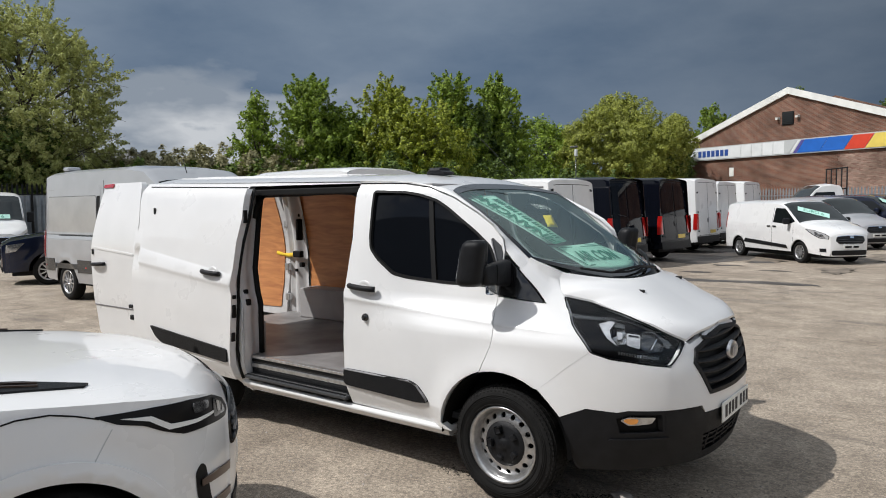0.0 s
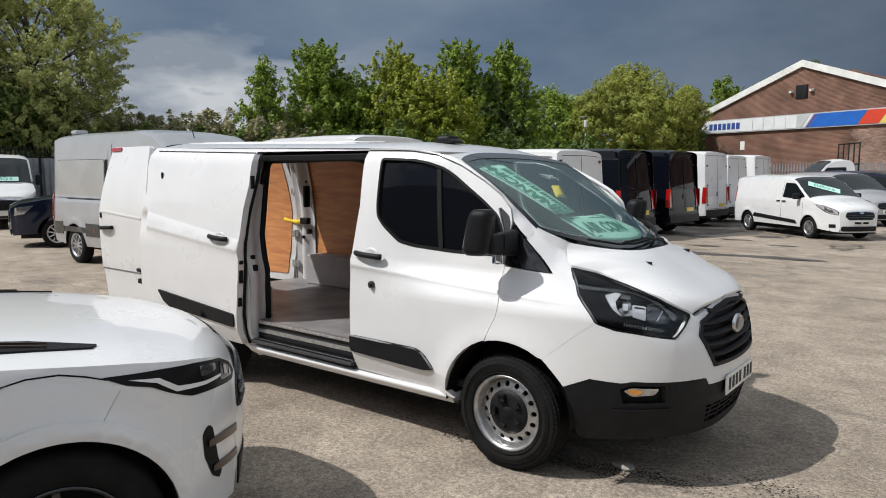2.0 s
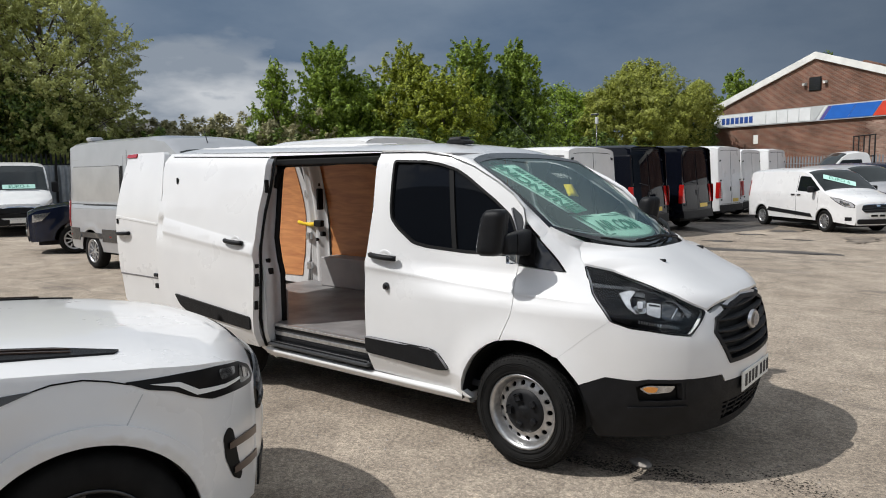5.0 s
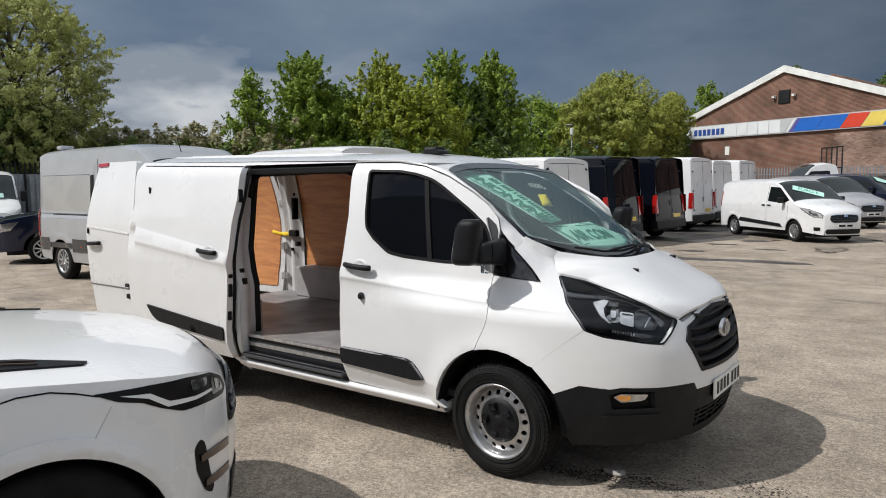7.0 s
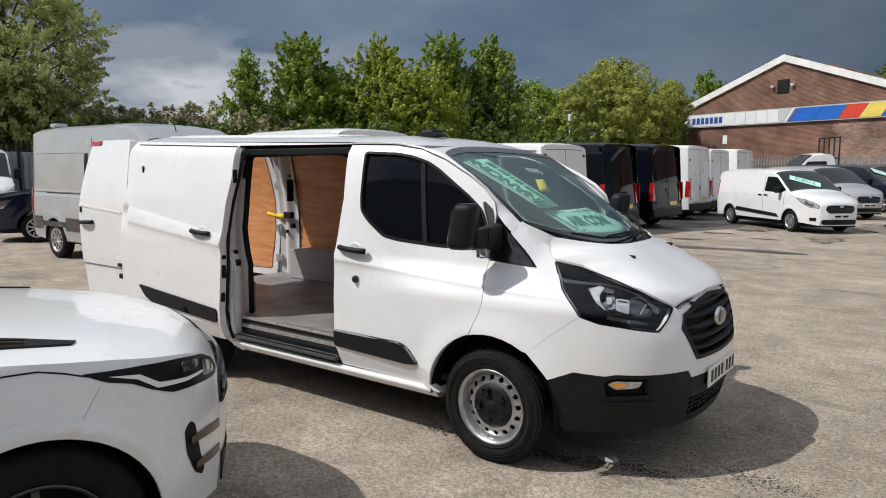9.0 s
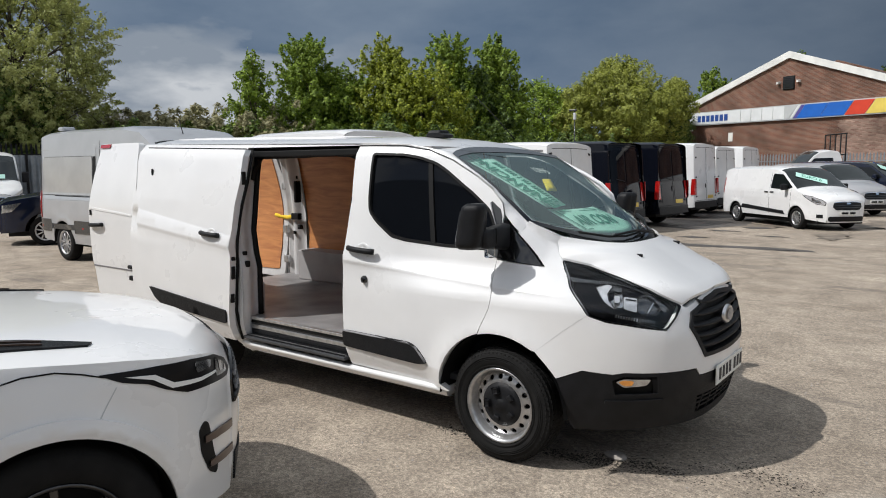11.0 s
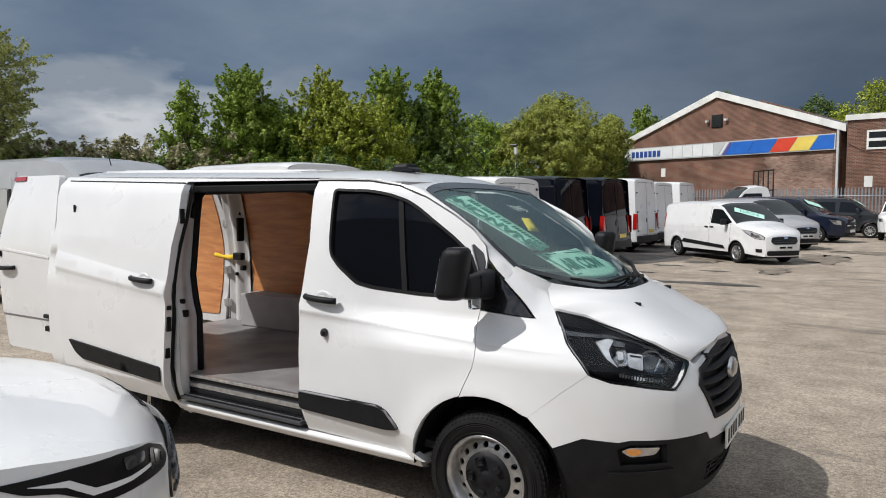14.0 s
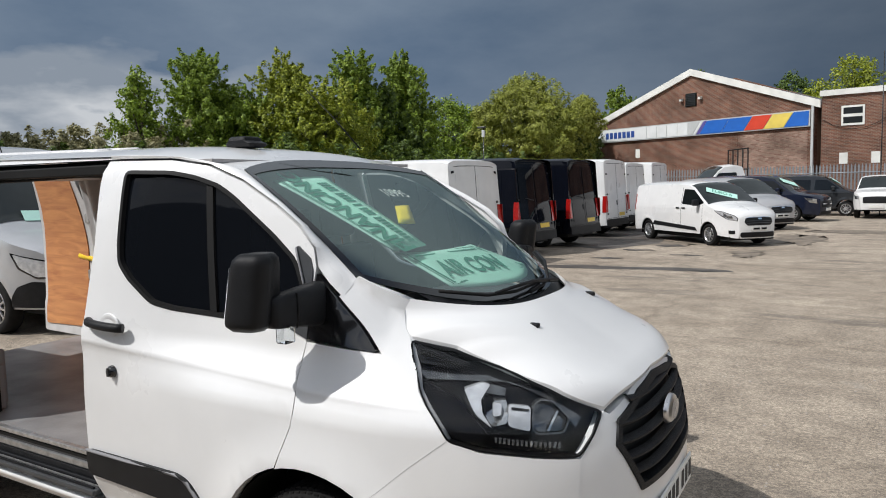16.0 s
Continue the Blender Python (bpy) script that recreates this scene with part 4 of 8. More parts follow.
def van_front():
    # headlamp
    hl = [(0.348, 1.211), (0.40, 1.125), (0.425, 1.066), (0.518, 0.918), (0.61, 0.889), (0.70, 0.874), (0.858, 0.838), (0.882, 0.895), (0.887, 0.955), (0.76, 1.048), (0.64, 1.117), (0.48, 1.180)]
    hl = rounded(hl, 0.015, 2)
    CUP2 = rounded([(0.732, 1.016), (0.748, 1.026), (0.776, 1.016), (0.825, 0.957), (0.818, 0.918), (0.756, 0.926), (0.740, 0.945)], 0.008, 2)
    for fn, o in ((rgt, (0.55, -0.83, 0.1)), (lft, (0.55, 0.83, 0.1))):
        lamp = part("headlamp", sheeted(shrink(hl, 0.006), fn, o, step=0.03, thick=0.0, lift=-0.042), LAMPB, body, "headlamp with dark bezel and clear lens")
        dish = lambda x, z, f_=fn: Vector(f_(x, z)) - Vector(o).normalized() * 0.030 * max(0, 1 - (math.hypot((x - 0.622) * 1.1, z - 1.02) / 0.068) ** 2)
        # bright and dark materials by facing: the reflector's shading is put into colour
        wall = [(0.549, 1.073), (0.592, 1.087), (0.614, 1.080), (0.600, 1.040), (0.612, 1.000), (0.640, 0.958), (0.594, 0.998)]
        part("reflector", sheeted(rounded(wall, 0.006, 2), fn, o, step=0.015, thick=0.03, lift=-0.008), FACET, lamp, "bright faceted reflector")
        part("reflector_lid", sheeted([(0.612, 1.081), (0.656, 1.066), (0.660, 1.046), (0.606, 1.058)], fn, o, step=0.02, thick=0.02, lift=-0.014), WELL, lamp)
        part("bulb_well", sheeted(rounded([(0.606, 1.058), (0.660, 1.046), (0.674, 1.015), (0.679, 0.968), (0.640, 0.960), (0.614, 1.000), (0.602, 1.040)], 0.006, 2), dish, o, step=0.011, thick=0.0, lift=-0.016), CLEARL, lamp)
        part("reflector_rib", sheeted([(0.606, 1.046), (0.612, 1.046), (0.622, 0.998), (0.616, 0.998)], fn, o, step=0.02, thick=0.015, lift=-0.010), LAMPB, lamp)
        part("bulb_shield", sheeted(rounded([(0.634, 1.030), (0.656, 1.026), (0.660, 0.992), (0.640, 0.990)], 0.006, 2), fn, o, step=0.02, thick=0.02, lift=-0.014), FACET, lamp)
        part("chrome_bridge", sheeted(rounded([(0.674, 1.022), (0.728, 1.010), (0.738, 0.938), (0.681, 0.960)], 0.010, 2), fn, o, step=0.02, thick=0.02, lift=-0.014), FACET, lamp)
        part("bridge_slot", sheeted([(0.682, 1.014), (0.724, 1.003), (0.724, 0.998), (0.682, 1.008)], fn, o, step=0.02, thick=0.006, lift=-0.010), LAMPB, lamp)
        part("reflector_rim", sheeted(CUP2, fn, o, [shrink(CUP2, 0.003)], step=0.02, thick=0.03, lift=-0.012), WELL, lamp)
        part("bulb_well", sheeted(shrink(CUP2, 0.005), fn, o, step=0.02, thick=0.0, lift=-0.030), WELL, lamp)
        part("reflector_rib", sheeted([(0.790, 0.985), (0.796, 0.985), (0.784, 0.932), (0.778, 0.932)], fn, o, step=0.02, thick=0.006, lift=-0.020), CLEARL, lamp)
        for k in range(15):
            xs = 0.650 + 0.0112 * k
            zs = 0.929 - 0.0026 * k
            part("running_light", sheeted(rect(xs, zs - 0.016, xs + 0.0062, zs), fn, o, step=0.03, thick=0.01, lift=-0.014), CLEARL if k < 9 else WELL, lamp)
        wing = rounded([(0.362, 1.202), (0.439, 1.177), (0.545, 1.137), (0.502, 1.130), (0.411, 1.146)], 0.008, 2)
        part("bezel_insert", sheeted(wing, fn, o, step=0.03, thick=0.02, lift=-0.012), PLASTIC, lamp)
        for k in range(3):
            part("bezel_rib", sheeted([(0.384 + 0.012 * k, 1.188 - 0.012 * k), (0.505 + 0.006 * k, 1.143 - 0.003 * k), (0.507 + 0.006 * k, 1.1395 - 0.003 * k), (0.386 + 0.012 * k, 1.184 - 0.012 * k)], fn, o, step=0.03, thick=0.006, lift=-0.007), SEAL, lamp)
        # grey band that paints the sky's reflection across the lens
        band = [(0.405, 1.128), (0.50, 1.112), (0.60, 1.102), (0.70, 1.060), (0.80, 0.998), (0.850, 0.950), (0.842, 0.925), (0.77, 1.030), (0.66, 1.080), (0.55, 1.092), (0.44, 1.100)]
        part("bezel_band", sheeted(band, fn, o, step=0.03, thick=0.012, lift=-0.028), WELL, lamp)
        cover = rounded([(0.432, 1.092), (0.462, 1.083), (0.535, 1.047), (0.590, 0.985), (0.632, 0.940), (0.612, 0.905), (0.530, 0.932), (0.470, 1.02)], 0.012, 2)
        part("bezel_cover", sheeted(cover, fn, o, step=0.03, thick=0.02, lift=-0.018), LAMPB, lamp)
        part("lamp_rim", sheeted(hl, fn, o, [shrink(hl, 0.005)], step=0.03, thick=0.045, lift=0.0), LAMPB, lamp)
        part("lens", sheeted(shrink(hl, 0.004), fn, o, step=0.03, thick=0.0, lift=-0.001), LENS, lamp).visible_shadow = False
    # upper bumper, white, side pieces
    sp = [(0.247, 0.698), (0.396, 0.827), (0.517, 0.916), (0.61, 0.886), (0.70, 0.871), (0.86, 0.834), (0.86, 0.613), (0.70, 0.620), (0.65, 0.609), (0.50, 0.621), (0.372, 0.562)] + [p for p in ARCH_F[::-1] if 0.26 < p[0] < 0.36 and p[1] > 0.57]
    sp = sp[:10] + [(0.37, 0.566), (0.345, 0.598), (0.305, 0.642)]
    low = [(0.372, 0.560), (0.50, 0.618), (0.65, 0.606), (0.70, 0.617), (0.86, 0.610), (0.86, 0.288), (0.66, 0.283), (0.44, 0.272), (0.415, 0.40), (0.395, 0.50)]
    sp[0], sp[1], sp[2] = (0.247, 0.700), (0.396, 0.829), (0.515, 0.922)
    bumper = part("front_bumper", sheeted(sp, rgt, (0.5, -0.85, 0), step=0.04, thick=0.02), WHITE, body)
    part("bumper_side", sheeted(sp, lft, (0.5, 0.85, 0), step=0.05, thick=0.02), WHITE, bumper)
    for fn, s in ((rgt, -1), (lft, 1)):
        o = (0.55, s * 0.83, 0)
        part("lower_bumper", sheeted(low, fn, o, [[(0.645, 0.575), (0.70, 0.598), (0.85, 0.592), (0.85, 0.500), (0.66, 0.495)]], step=0.04, thick=0.02), PLASTIC, bumper, "unpainted black lower bumper")
        part("lamp_recess", sheeted([(0.635, 0.60), (0.86, 0.60), (0.86, 0.49), (0.645, 0.485)], fn, o, step=0.04, thick=0.0, lift=-0.035), SEAL, bumper)
        part("bumper_blade", sheeted(rounded([(0.60, 0.462), (0.86, 0.468), (0.86, 0.415), (0.63, 0.405)], 0.015, 2), fn, o, step=0.04, thick=0.03, lift=0.012), PLASTIC, bumper)
        ind = part("indicator", sheeted(rounded([(0.662, 0.566), (0.70, 0.583), (0.815, 0.578), (0.795, 0.545), (0.70, 0.536)], 0.01, 2), fn, o, step=0.03, thick=0.03, lift=-0.006), CLEARL, bumper, "clear indicator with amber bulb")
        part("amber_bulb", sheeted(rounded([(0.675, 0.566), (0.70, 0.576), (0.745, 0.572), (0.735, 0.546), (0.70, 0.545)], 0.01, 2), fn, o, step=0.03, thick=0.01, lift=-0.003), AMBER, ind)
    # the face, from one corner to the other
    face = lambda y, z: (nose(y, z), y, z)
    F = (1, 0, 0)
    e0, e1, e2 = half(0.835, 0.834), half(0.835, 0.72), half(0.835, 0.613)
    e3 = half(0.887, 0.955)
    GR = [(-0.47, 0.84), (-0.425, 0.915), (-0.22, 0.968), (0.0, 0.985), (0.22, 0.968), (0.425, 0.915), (0.47, 0.84), (0.37, 0.66), (0.0, 0.648), (-0.37, 0.66)]
    top = [(-e3, 0.953), (-0.45, 0.938), (-0.23, 0.984), (0.0, 1.0), (0.23, 0.984), (0.45, 0.938), (e3, 0.953)]
    e0 = half(0.860, 0.834)
    wf = [(-e0, 0.834), (-half(0.835, 0.775), 0.775), (-e1, 0.72), (-half(0.835, 0.66), 0.66), (-e2, 0.613), (-0.44, 0.609), (-0.41, 0.566), (0.0, 0.556), (0.41, 0.566), (0.44, 0.609), (e2, 0.613), (half(0.835, 0.66), 0.66), (e1, 0.72), (half(0.835, 0.775), 0.775), (e0, 0.834), (half(0.882, 0.895), 0.895)] + top[::-1] + [(-half(0.882, 0.895), 0.895)]
    part("face_panel", sheeted(wf, face, F, [GR], step=0.045, thick=0.03, lift=-0.002), WHITE, bumper)
    lowf = [(-half(0.835, 0.60), 0.609), (-half(0.835, 0.45), 0.45), (-half(0.835, 0.29), 0.288), (0.0, 0.265), (half(0.835, 0.29), 0.288), (half(0.835, 0.45), 0.45), (half(0.835, 0.60), 0.609), (0.445, 0.605), (0.415, 0.562), (0, 0.552), (-0.415, 0.562), (-0.445, 0.605)]
    intake = [(-0.40, 0.44), (0.40, 0.44), (0.36, 0.33), (-0.36, 0.33)]
    lb = part("lower_bumper", sheeted(lowf, face, F, [intake], step=0.05, thick=0.03, lift=-0.002), PLASTIC, bumper)
    part("intake_back", sheeted(intake, face, F, step=0.08, thick=0.0, lift=-0.05), SEAL, bumper)
    for i in range(3):
        z = 0.352 + 0.03 * i
        part("intake_slat", sheeted([(-0.39, z), (0.39, z), (0.39, z + 0.012), (-0.39, z + 0.012)], face, F, step=0.06, thick=0.03, lift=-0.008), PLASTIC, bumper)
    for i in range(7):
        y = -0.33 + 0.11 * i
        part("intake_bar", sheeted([(y - 0.008, 0.335), (y + 0.008, 0.335), (y + 0.008, 0.435), (y - 0.008, 0.435)], face, F, step=0.06, thick=0.03, lift=-0.006), PLASTIC, bumper)
    # grille
    g = part("grille", sheeted(GR, face, F, [shrink(GR, 0.022)], step=0.04, thick=0.05, lift=0.006), PLASTIC, body, "black plastic radiator grille")
    part("grille_back", sheeted(GR, face, F, step=0.07, thick=0.0, lift=-0.045), SEAL, g)
    for i in range(5):
        z = 0.70 + 0.058 * i
        wdt = lerp(z, [0.66, 0.84, 0.915, 0.985], [0.365, 0.455, 0.415, 0.05])
        bm = bmesh.new()
        prof = lambda u, v: Vector((nose(-wdt + 2 * wdt * u, z) - 0.028 + 0.030 * math.sin(math.pi * v), -wdt + 2 * wdt * u, z - 0.010 + 0.034 * v + (0.018 * abs(2 * u - 1) ** 3)))
        patch(bm, prof, 24, 5)
        part("grille_slat", bm, PLASTIC, g)
    bm = bmesh.new()
    lathe(bm, [(0.0005, -0.012), (0.045, -0.010), (0.052, -0.012), (0.057, -0.004), (0.058, 0.006)], 32)
    bmesh.ops.rotate(bm, verts=bm.verts, matrix=Matrix.Rotation(radians(90), 3, "Z"))
    bmesh.ops.scale(bm, verts=bm.verts, vec=(1, 1.45, 0.95))
    bmesh.ops.translate(bm, verts=bm.verts, vec=(nose(0, 0.845) + 0.012, 0, 0.845))
    part("badge", bm, ALLOY, g, "oval chrome badge")
    bm = bmesh.new()
    lathe(bm, [(0.0005, -0.015), (0.040, -0.013)], 32)
    bmesh.ops.rotate(bm, verts=bm.verts, matrix=Matrix.Rotation(radians(90), 3, "Z"))
    bmesh.ops.scale(bm, verts=bm.verts, vec=(1, 1.45, 0.95))
    bmesh.ops.translate(bm, verts=bm.verts, vec=(nose(0, 0.845) + 0.020, 0, 0.845))
    part("badge_centre", bm, mat("badge_blue", (0.10, 0.12, 0.16), 0.2, coat=0.6), g)
    # plate with plain bars
    pl = part("number_plate", boxed(nose(0.2, 0.53) + 0.004, nose(0.2, 0.53) + 0.012, -0.26, 0.26, 0.475, 0.586, 0.002), PLATEW, body)
    for i in range(7):
        y = -0.215 + 0.066 * i + (0.03 if i > 3 else 0)
        part("plate_bar", boxed(nose(0.2, 0.53) + 0.0122, nose(0.2, 0.53) + 0.0135, y, y + 0.042, 0.495, 0.565), INK, pl)
    # bonnet
    XS = [0.30, 0.303, 0.318, 0.345, 0.48, 0.62, 0.76, 0.887]
    ZS = [1.325, 1.307, 1.247, 1.217, 1.184, 1.122, 1.053, 0.960]
    crown = lambda x: 1.552 - 0.60 * x - 3.2 * max(0, x - 0.86) ** 2
    x1 = nose(0, 1.0) + 0.010
    seamx = [0.315, 0.306, 0.303, 0.306, 0.312, 0.320, 0.332, 0.347]
    seamz = [1.333, 1.318, 1.304, 1.285, 1.264, 1.243, 1.228, 1.2165]

    def edge_pt(v):
        """The bonnet's side edge, from the windscreen down the wing and along the headlamp."""
        if v < 0.22:
            f = v / 0.22 * 7
            i = min(6, int(f))
            x, z = seamx[i] + (seamx[i + 1] - seamx[i]) * (f - i), seamz[i] + (seamz[i + 1] - seamz[i]) * (f - i)
        else:
            x = 0.347 + (0.885 - 0.347) * (v - 0.22) / 0.78
            z = lerp(x, XS, ZS)
        p = Vector(rgt(x, z + 0.002))
        return p + Vector((0.0, 0.002, 0.002))

    yf = abs(edge_pt(1.0).y)
    n0, n1 = nose(0, 0.985), nose(yf, 0.955)

    def bon(u, v):
        sq = math.sin(math.pi / 2 * (2 * u - 1))
        e = edge_pt(v)
        a = abs(sq)
        wf = (nose(a * yf, 0.985 - 0.03 * a) - n1) / (n0 - n1)
        w = (1 - a ** 3.2) * (1 - v) + max(0.0, wf) * v
        x0 = 0.495 + (x1 - 0.495) * v
        x = e.x + (x0 - e.x) * w
        rise = 1 - a ** lerp(v, [0, 0.12, 0.5, 1.0], [3.4, 4.2, 4.8, 3.4])
        return Vector((x, sq * abs(e.y), e.z + (crown(x0 + (x - x0) * 0.65 * ease(v / 0.3)) + 0.026 * v ** 4 - e.z) * rise))

    bm = patch(bmesh.new(), bon, 56, 36, True)
    rim = [(k / 56, 0.0) for k in range(57)] + [(1.0, k / 36) for k in range(1, 37)] + [(k / 56, 1.0) for k in range(55, -1, -1)] + [(0.0, k / 36) for k in range(35, 0, -1)]
    A = [bm.verts.new(bon(*p)) for p in rim]
    B = [bm.verts.new(bon(*p) + Vector((-0.004, 0, -0.016))) for p in rim]
    for i in range(len(rim)):
        j = (i + 1) % len(rim)
        bm.faces.new((A[i], B[i], B[j], A[j]))
    bonnet = part("bonnet", bm, WHITE, van)
    for x, y in ((0.579, -0.338), (0.552, 0.375)):
        z = crown(x) - 0.012
        bm = boxed(x - 0.022, x + 0.022, y - 0.011, y + 0.011, z - 0.01, z + 0.012, 0.005)
        part("washer_jet", bm, PLASTIC, bonnet)


def van_screen():
    he = lambda s: 0.698 - 0.02 * s
    fn = lambda u, v: screen_pt(v, math.sin(math.pi / 2 * (2 * u - 1)) * he(v))
    part("windscreen", patch(bmesh.new(), fn, 30, 14), SCREEN, van, "clear raked windscreen").visible_shadow = False
    # black border round the glass
    bm = bmesh.new()
    o = Vector((0.5, 0, 0.8)).normalized() * 0.003
    for u0, u1, v0, v1, nu, nv in ((0, 1, 0.0, 0.05, 30, 2), (0, 1, 0.93, 1.0, 30, 3), (0, 0.085, 0, 1, 4, 14), (0.915, 1, 0, 1, 4, 14)):
        patch(bm, lambda a, b: fn(u0 + (u1 - u0) * a, v0 + (v1 - v0) * b) + o, nu, nv)
    part("screen_border", bm, GLOSSB, van)
    # scuttle
    bm = bmesh.new()
    front = lambda y: screen_pt(0.0, y) + Vector((0.10, 0, -0.075))
    patch(bm, lambda u, v: screen_pt(0.0, (2 * u - 1) * 0.56) * (1 - v) + front((2 * u - 1) * 0.50) * v, 36, 4)
    part("scuttle", bm, PLASTIC, van, "black plastic scuttle below the windscreen")
    # wipers
    for y0, y1, s1 in ((-0.30, 0.28, 0.004), (0.16, 0.62, 0.006)):
        w = new("wiper")
        w.parent = van
        a, b = screen_pt(0.0, y1) + Vector((0.03, 0, 0.02)), screen_pt(s1, y0) + Vector((0.02, 0, 0.035))
        part("wiper_arm", tube(bmesh.new(), [a, a * 0.5 + b * 0.5 + Vector((0.015, 0, 0.02)), b], 0.011, 8, r2=0.006), PLASTIC, w)
        p = [screen_pt(0.040 - 0.038 * t, y1 - 0.05 + (y0 - 0.16 - y1) * t) + Vector((0.014, 0, 0.02)) for t in (0, 0.25, 0.5, 0.75, 1)]
        part("wiper_blade", tube(bmesh.new(), p, 0.007, 6), SEAL, w)
    # roof
    def roof(u, v):
        t = 2 * v - 1
        f = screen_pt(1.0, t * 0.678)
        x = f.x + (-3.94 - f.x) * u
        e = roof_edge(-0.526 - 3.414 * u, 1)
        k = ease(u / 0.10)
        ye, ze = e.y, e.z
        crown_ = 0.055 + 0.013 * k
        p = 2.7 + 0.5 * k
        z = ze + crown_ * (1 - abs(t) ** p)
        if u > 0.97:
            z -= 0.03 * ((u - 0.97) / 0.03) ** 2
        return Vector((x, t * ye, z))

    part("roof", patch(bmesh.new(), roof, 60, 32), WHITE, van)
    for k in range(7):
        y = -0.54 + 0.18 * k
        bm = tube(bmesh.new(), [roof(0.30 + 0.66 * t / 8, (y / 0.80 + 1) / 2) + Vector((0, 0, -0.004)) for t in range(9)], 0.012, 6)
        part("roof_rib", bm, WHITE, van)
    bm = boxed(-0.09, 0.09, -0.06, 0.06, -0.01, 0.045, 0.02)
    for v in bm.verts:
        if v.co.z > 0.02:
            v.co.x = v.co.x * 0.65 - 0.01
    bmesh.ops.translate(bm, verts=bm.verts, vec=(-0.98, -0.22, 1.935))
    part("roof_aerial_base", bm, PLASTIC, van, "low grey plastic roof housing")
    part("aerial", tube(bmesh.new(), [(-0.62, 0.22, 1.92), (-0.80, 0.22, 2.10), (-0.98, 0.22, 2.26)], 0.004, 6, r2=0.002), SEAL, van)


def van_cabin():
    part("dashboard", sheeted([(-0.30, -0.76), (-0.02, -0.70), (0.12, -0.55), (0.30, 0), (0.12, 0.55), (-0.02, 0.70), (-0.30, 0.76)], lambda x, y: (x, y, 1.17 + 0.03 * math.sin(3 * (x + 0.4)) + 0.05 * max(0, -x)), (0, 0, 1), step=0.08, thick=0.3), DASH, van)
    for y in (-0.48, 0.20, 0.58):
        s = new("seat")
        s.parent = van
        part("backrest", boxed(-0.22, -0.08, -0.22, 0.22, 0.85, 1.42, 0.05, Matrix.Translation((-0.72, y, 0)) @ Matrix.Rotation(-0.12, 4, "Y")), SEATF, s)
        part("headrest", boxed(-0.20, -0.10, -0.12, 0.12, 1.46, 1.64, 0.035, Matrix.Translation((-0.75, y, 0)) @ Matrix.Rotation(-0.12, 4, "Y")), SEATF, s)
        part("cushion", boxed(-0.75, -0.28, y - 0.23, y + 0.23, 0.70, 0.88, 0.05), SEATF, s)
    bm = bmesh.new()
    lathe(bm, [(0.19, 0.012), (0.202, 0), (0.19, -0.012), (0.178, 0), (0.19, 0.012)], 32, "z")
    bmesh.ops.transform(bm, matrix=Matrix.Translation((-0.26, -0.45, 1.24)) @ Matrix.Rotation(radians(-35), 4, "Y"), verts=bm.verts)
    part("steering_wheel", bm, DASH, van)
    bm = boxed(-1.26, -1.235, -0.86, 0.86, 0.5, 1.05)
    box(bm, -1.26, -1.235, -0.86, 0.86, 1.05, 1.85)
    for v in bm.verts:
        v.co.y *= 0.83 if v.co.z > 1.5 else 1.0
    part("bulkhead", bm, BOXG, van, "grey bulkhead behind the seats")
    part("cab_floor", boxed(-1.24, 0.30, -0.86, 0.86, 0.40, 0.44), DASH, van)
    # unseen block added under the bonnet to stop sun leaking through panel gaps
    part("engine_cover", boxed(0.34, 0.74, -0.66, 0.66, 0.36, 0.93, 0.02), SEAL, van)
    part("firewall", boxed(0.20, 0.24, -0.66, 0.66, 0.42, 1.10), DASH, van)
    part("headlining", boxed(-1.24, -0.66, -0.72, 0.72, 1.835, 1.85), BOXG, van)


van_side()
van_front()
van_screen()
van_cabin()


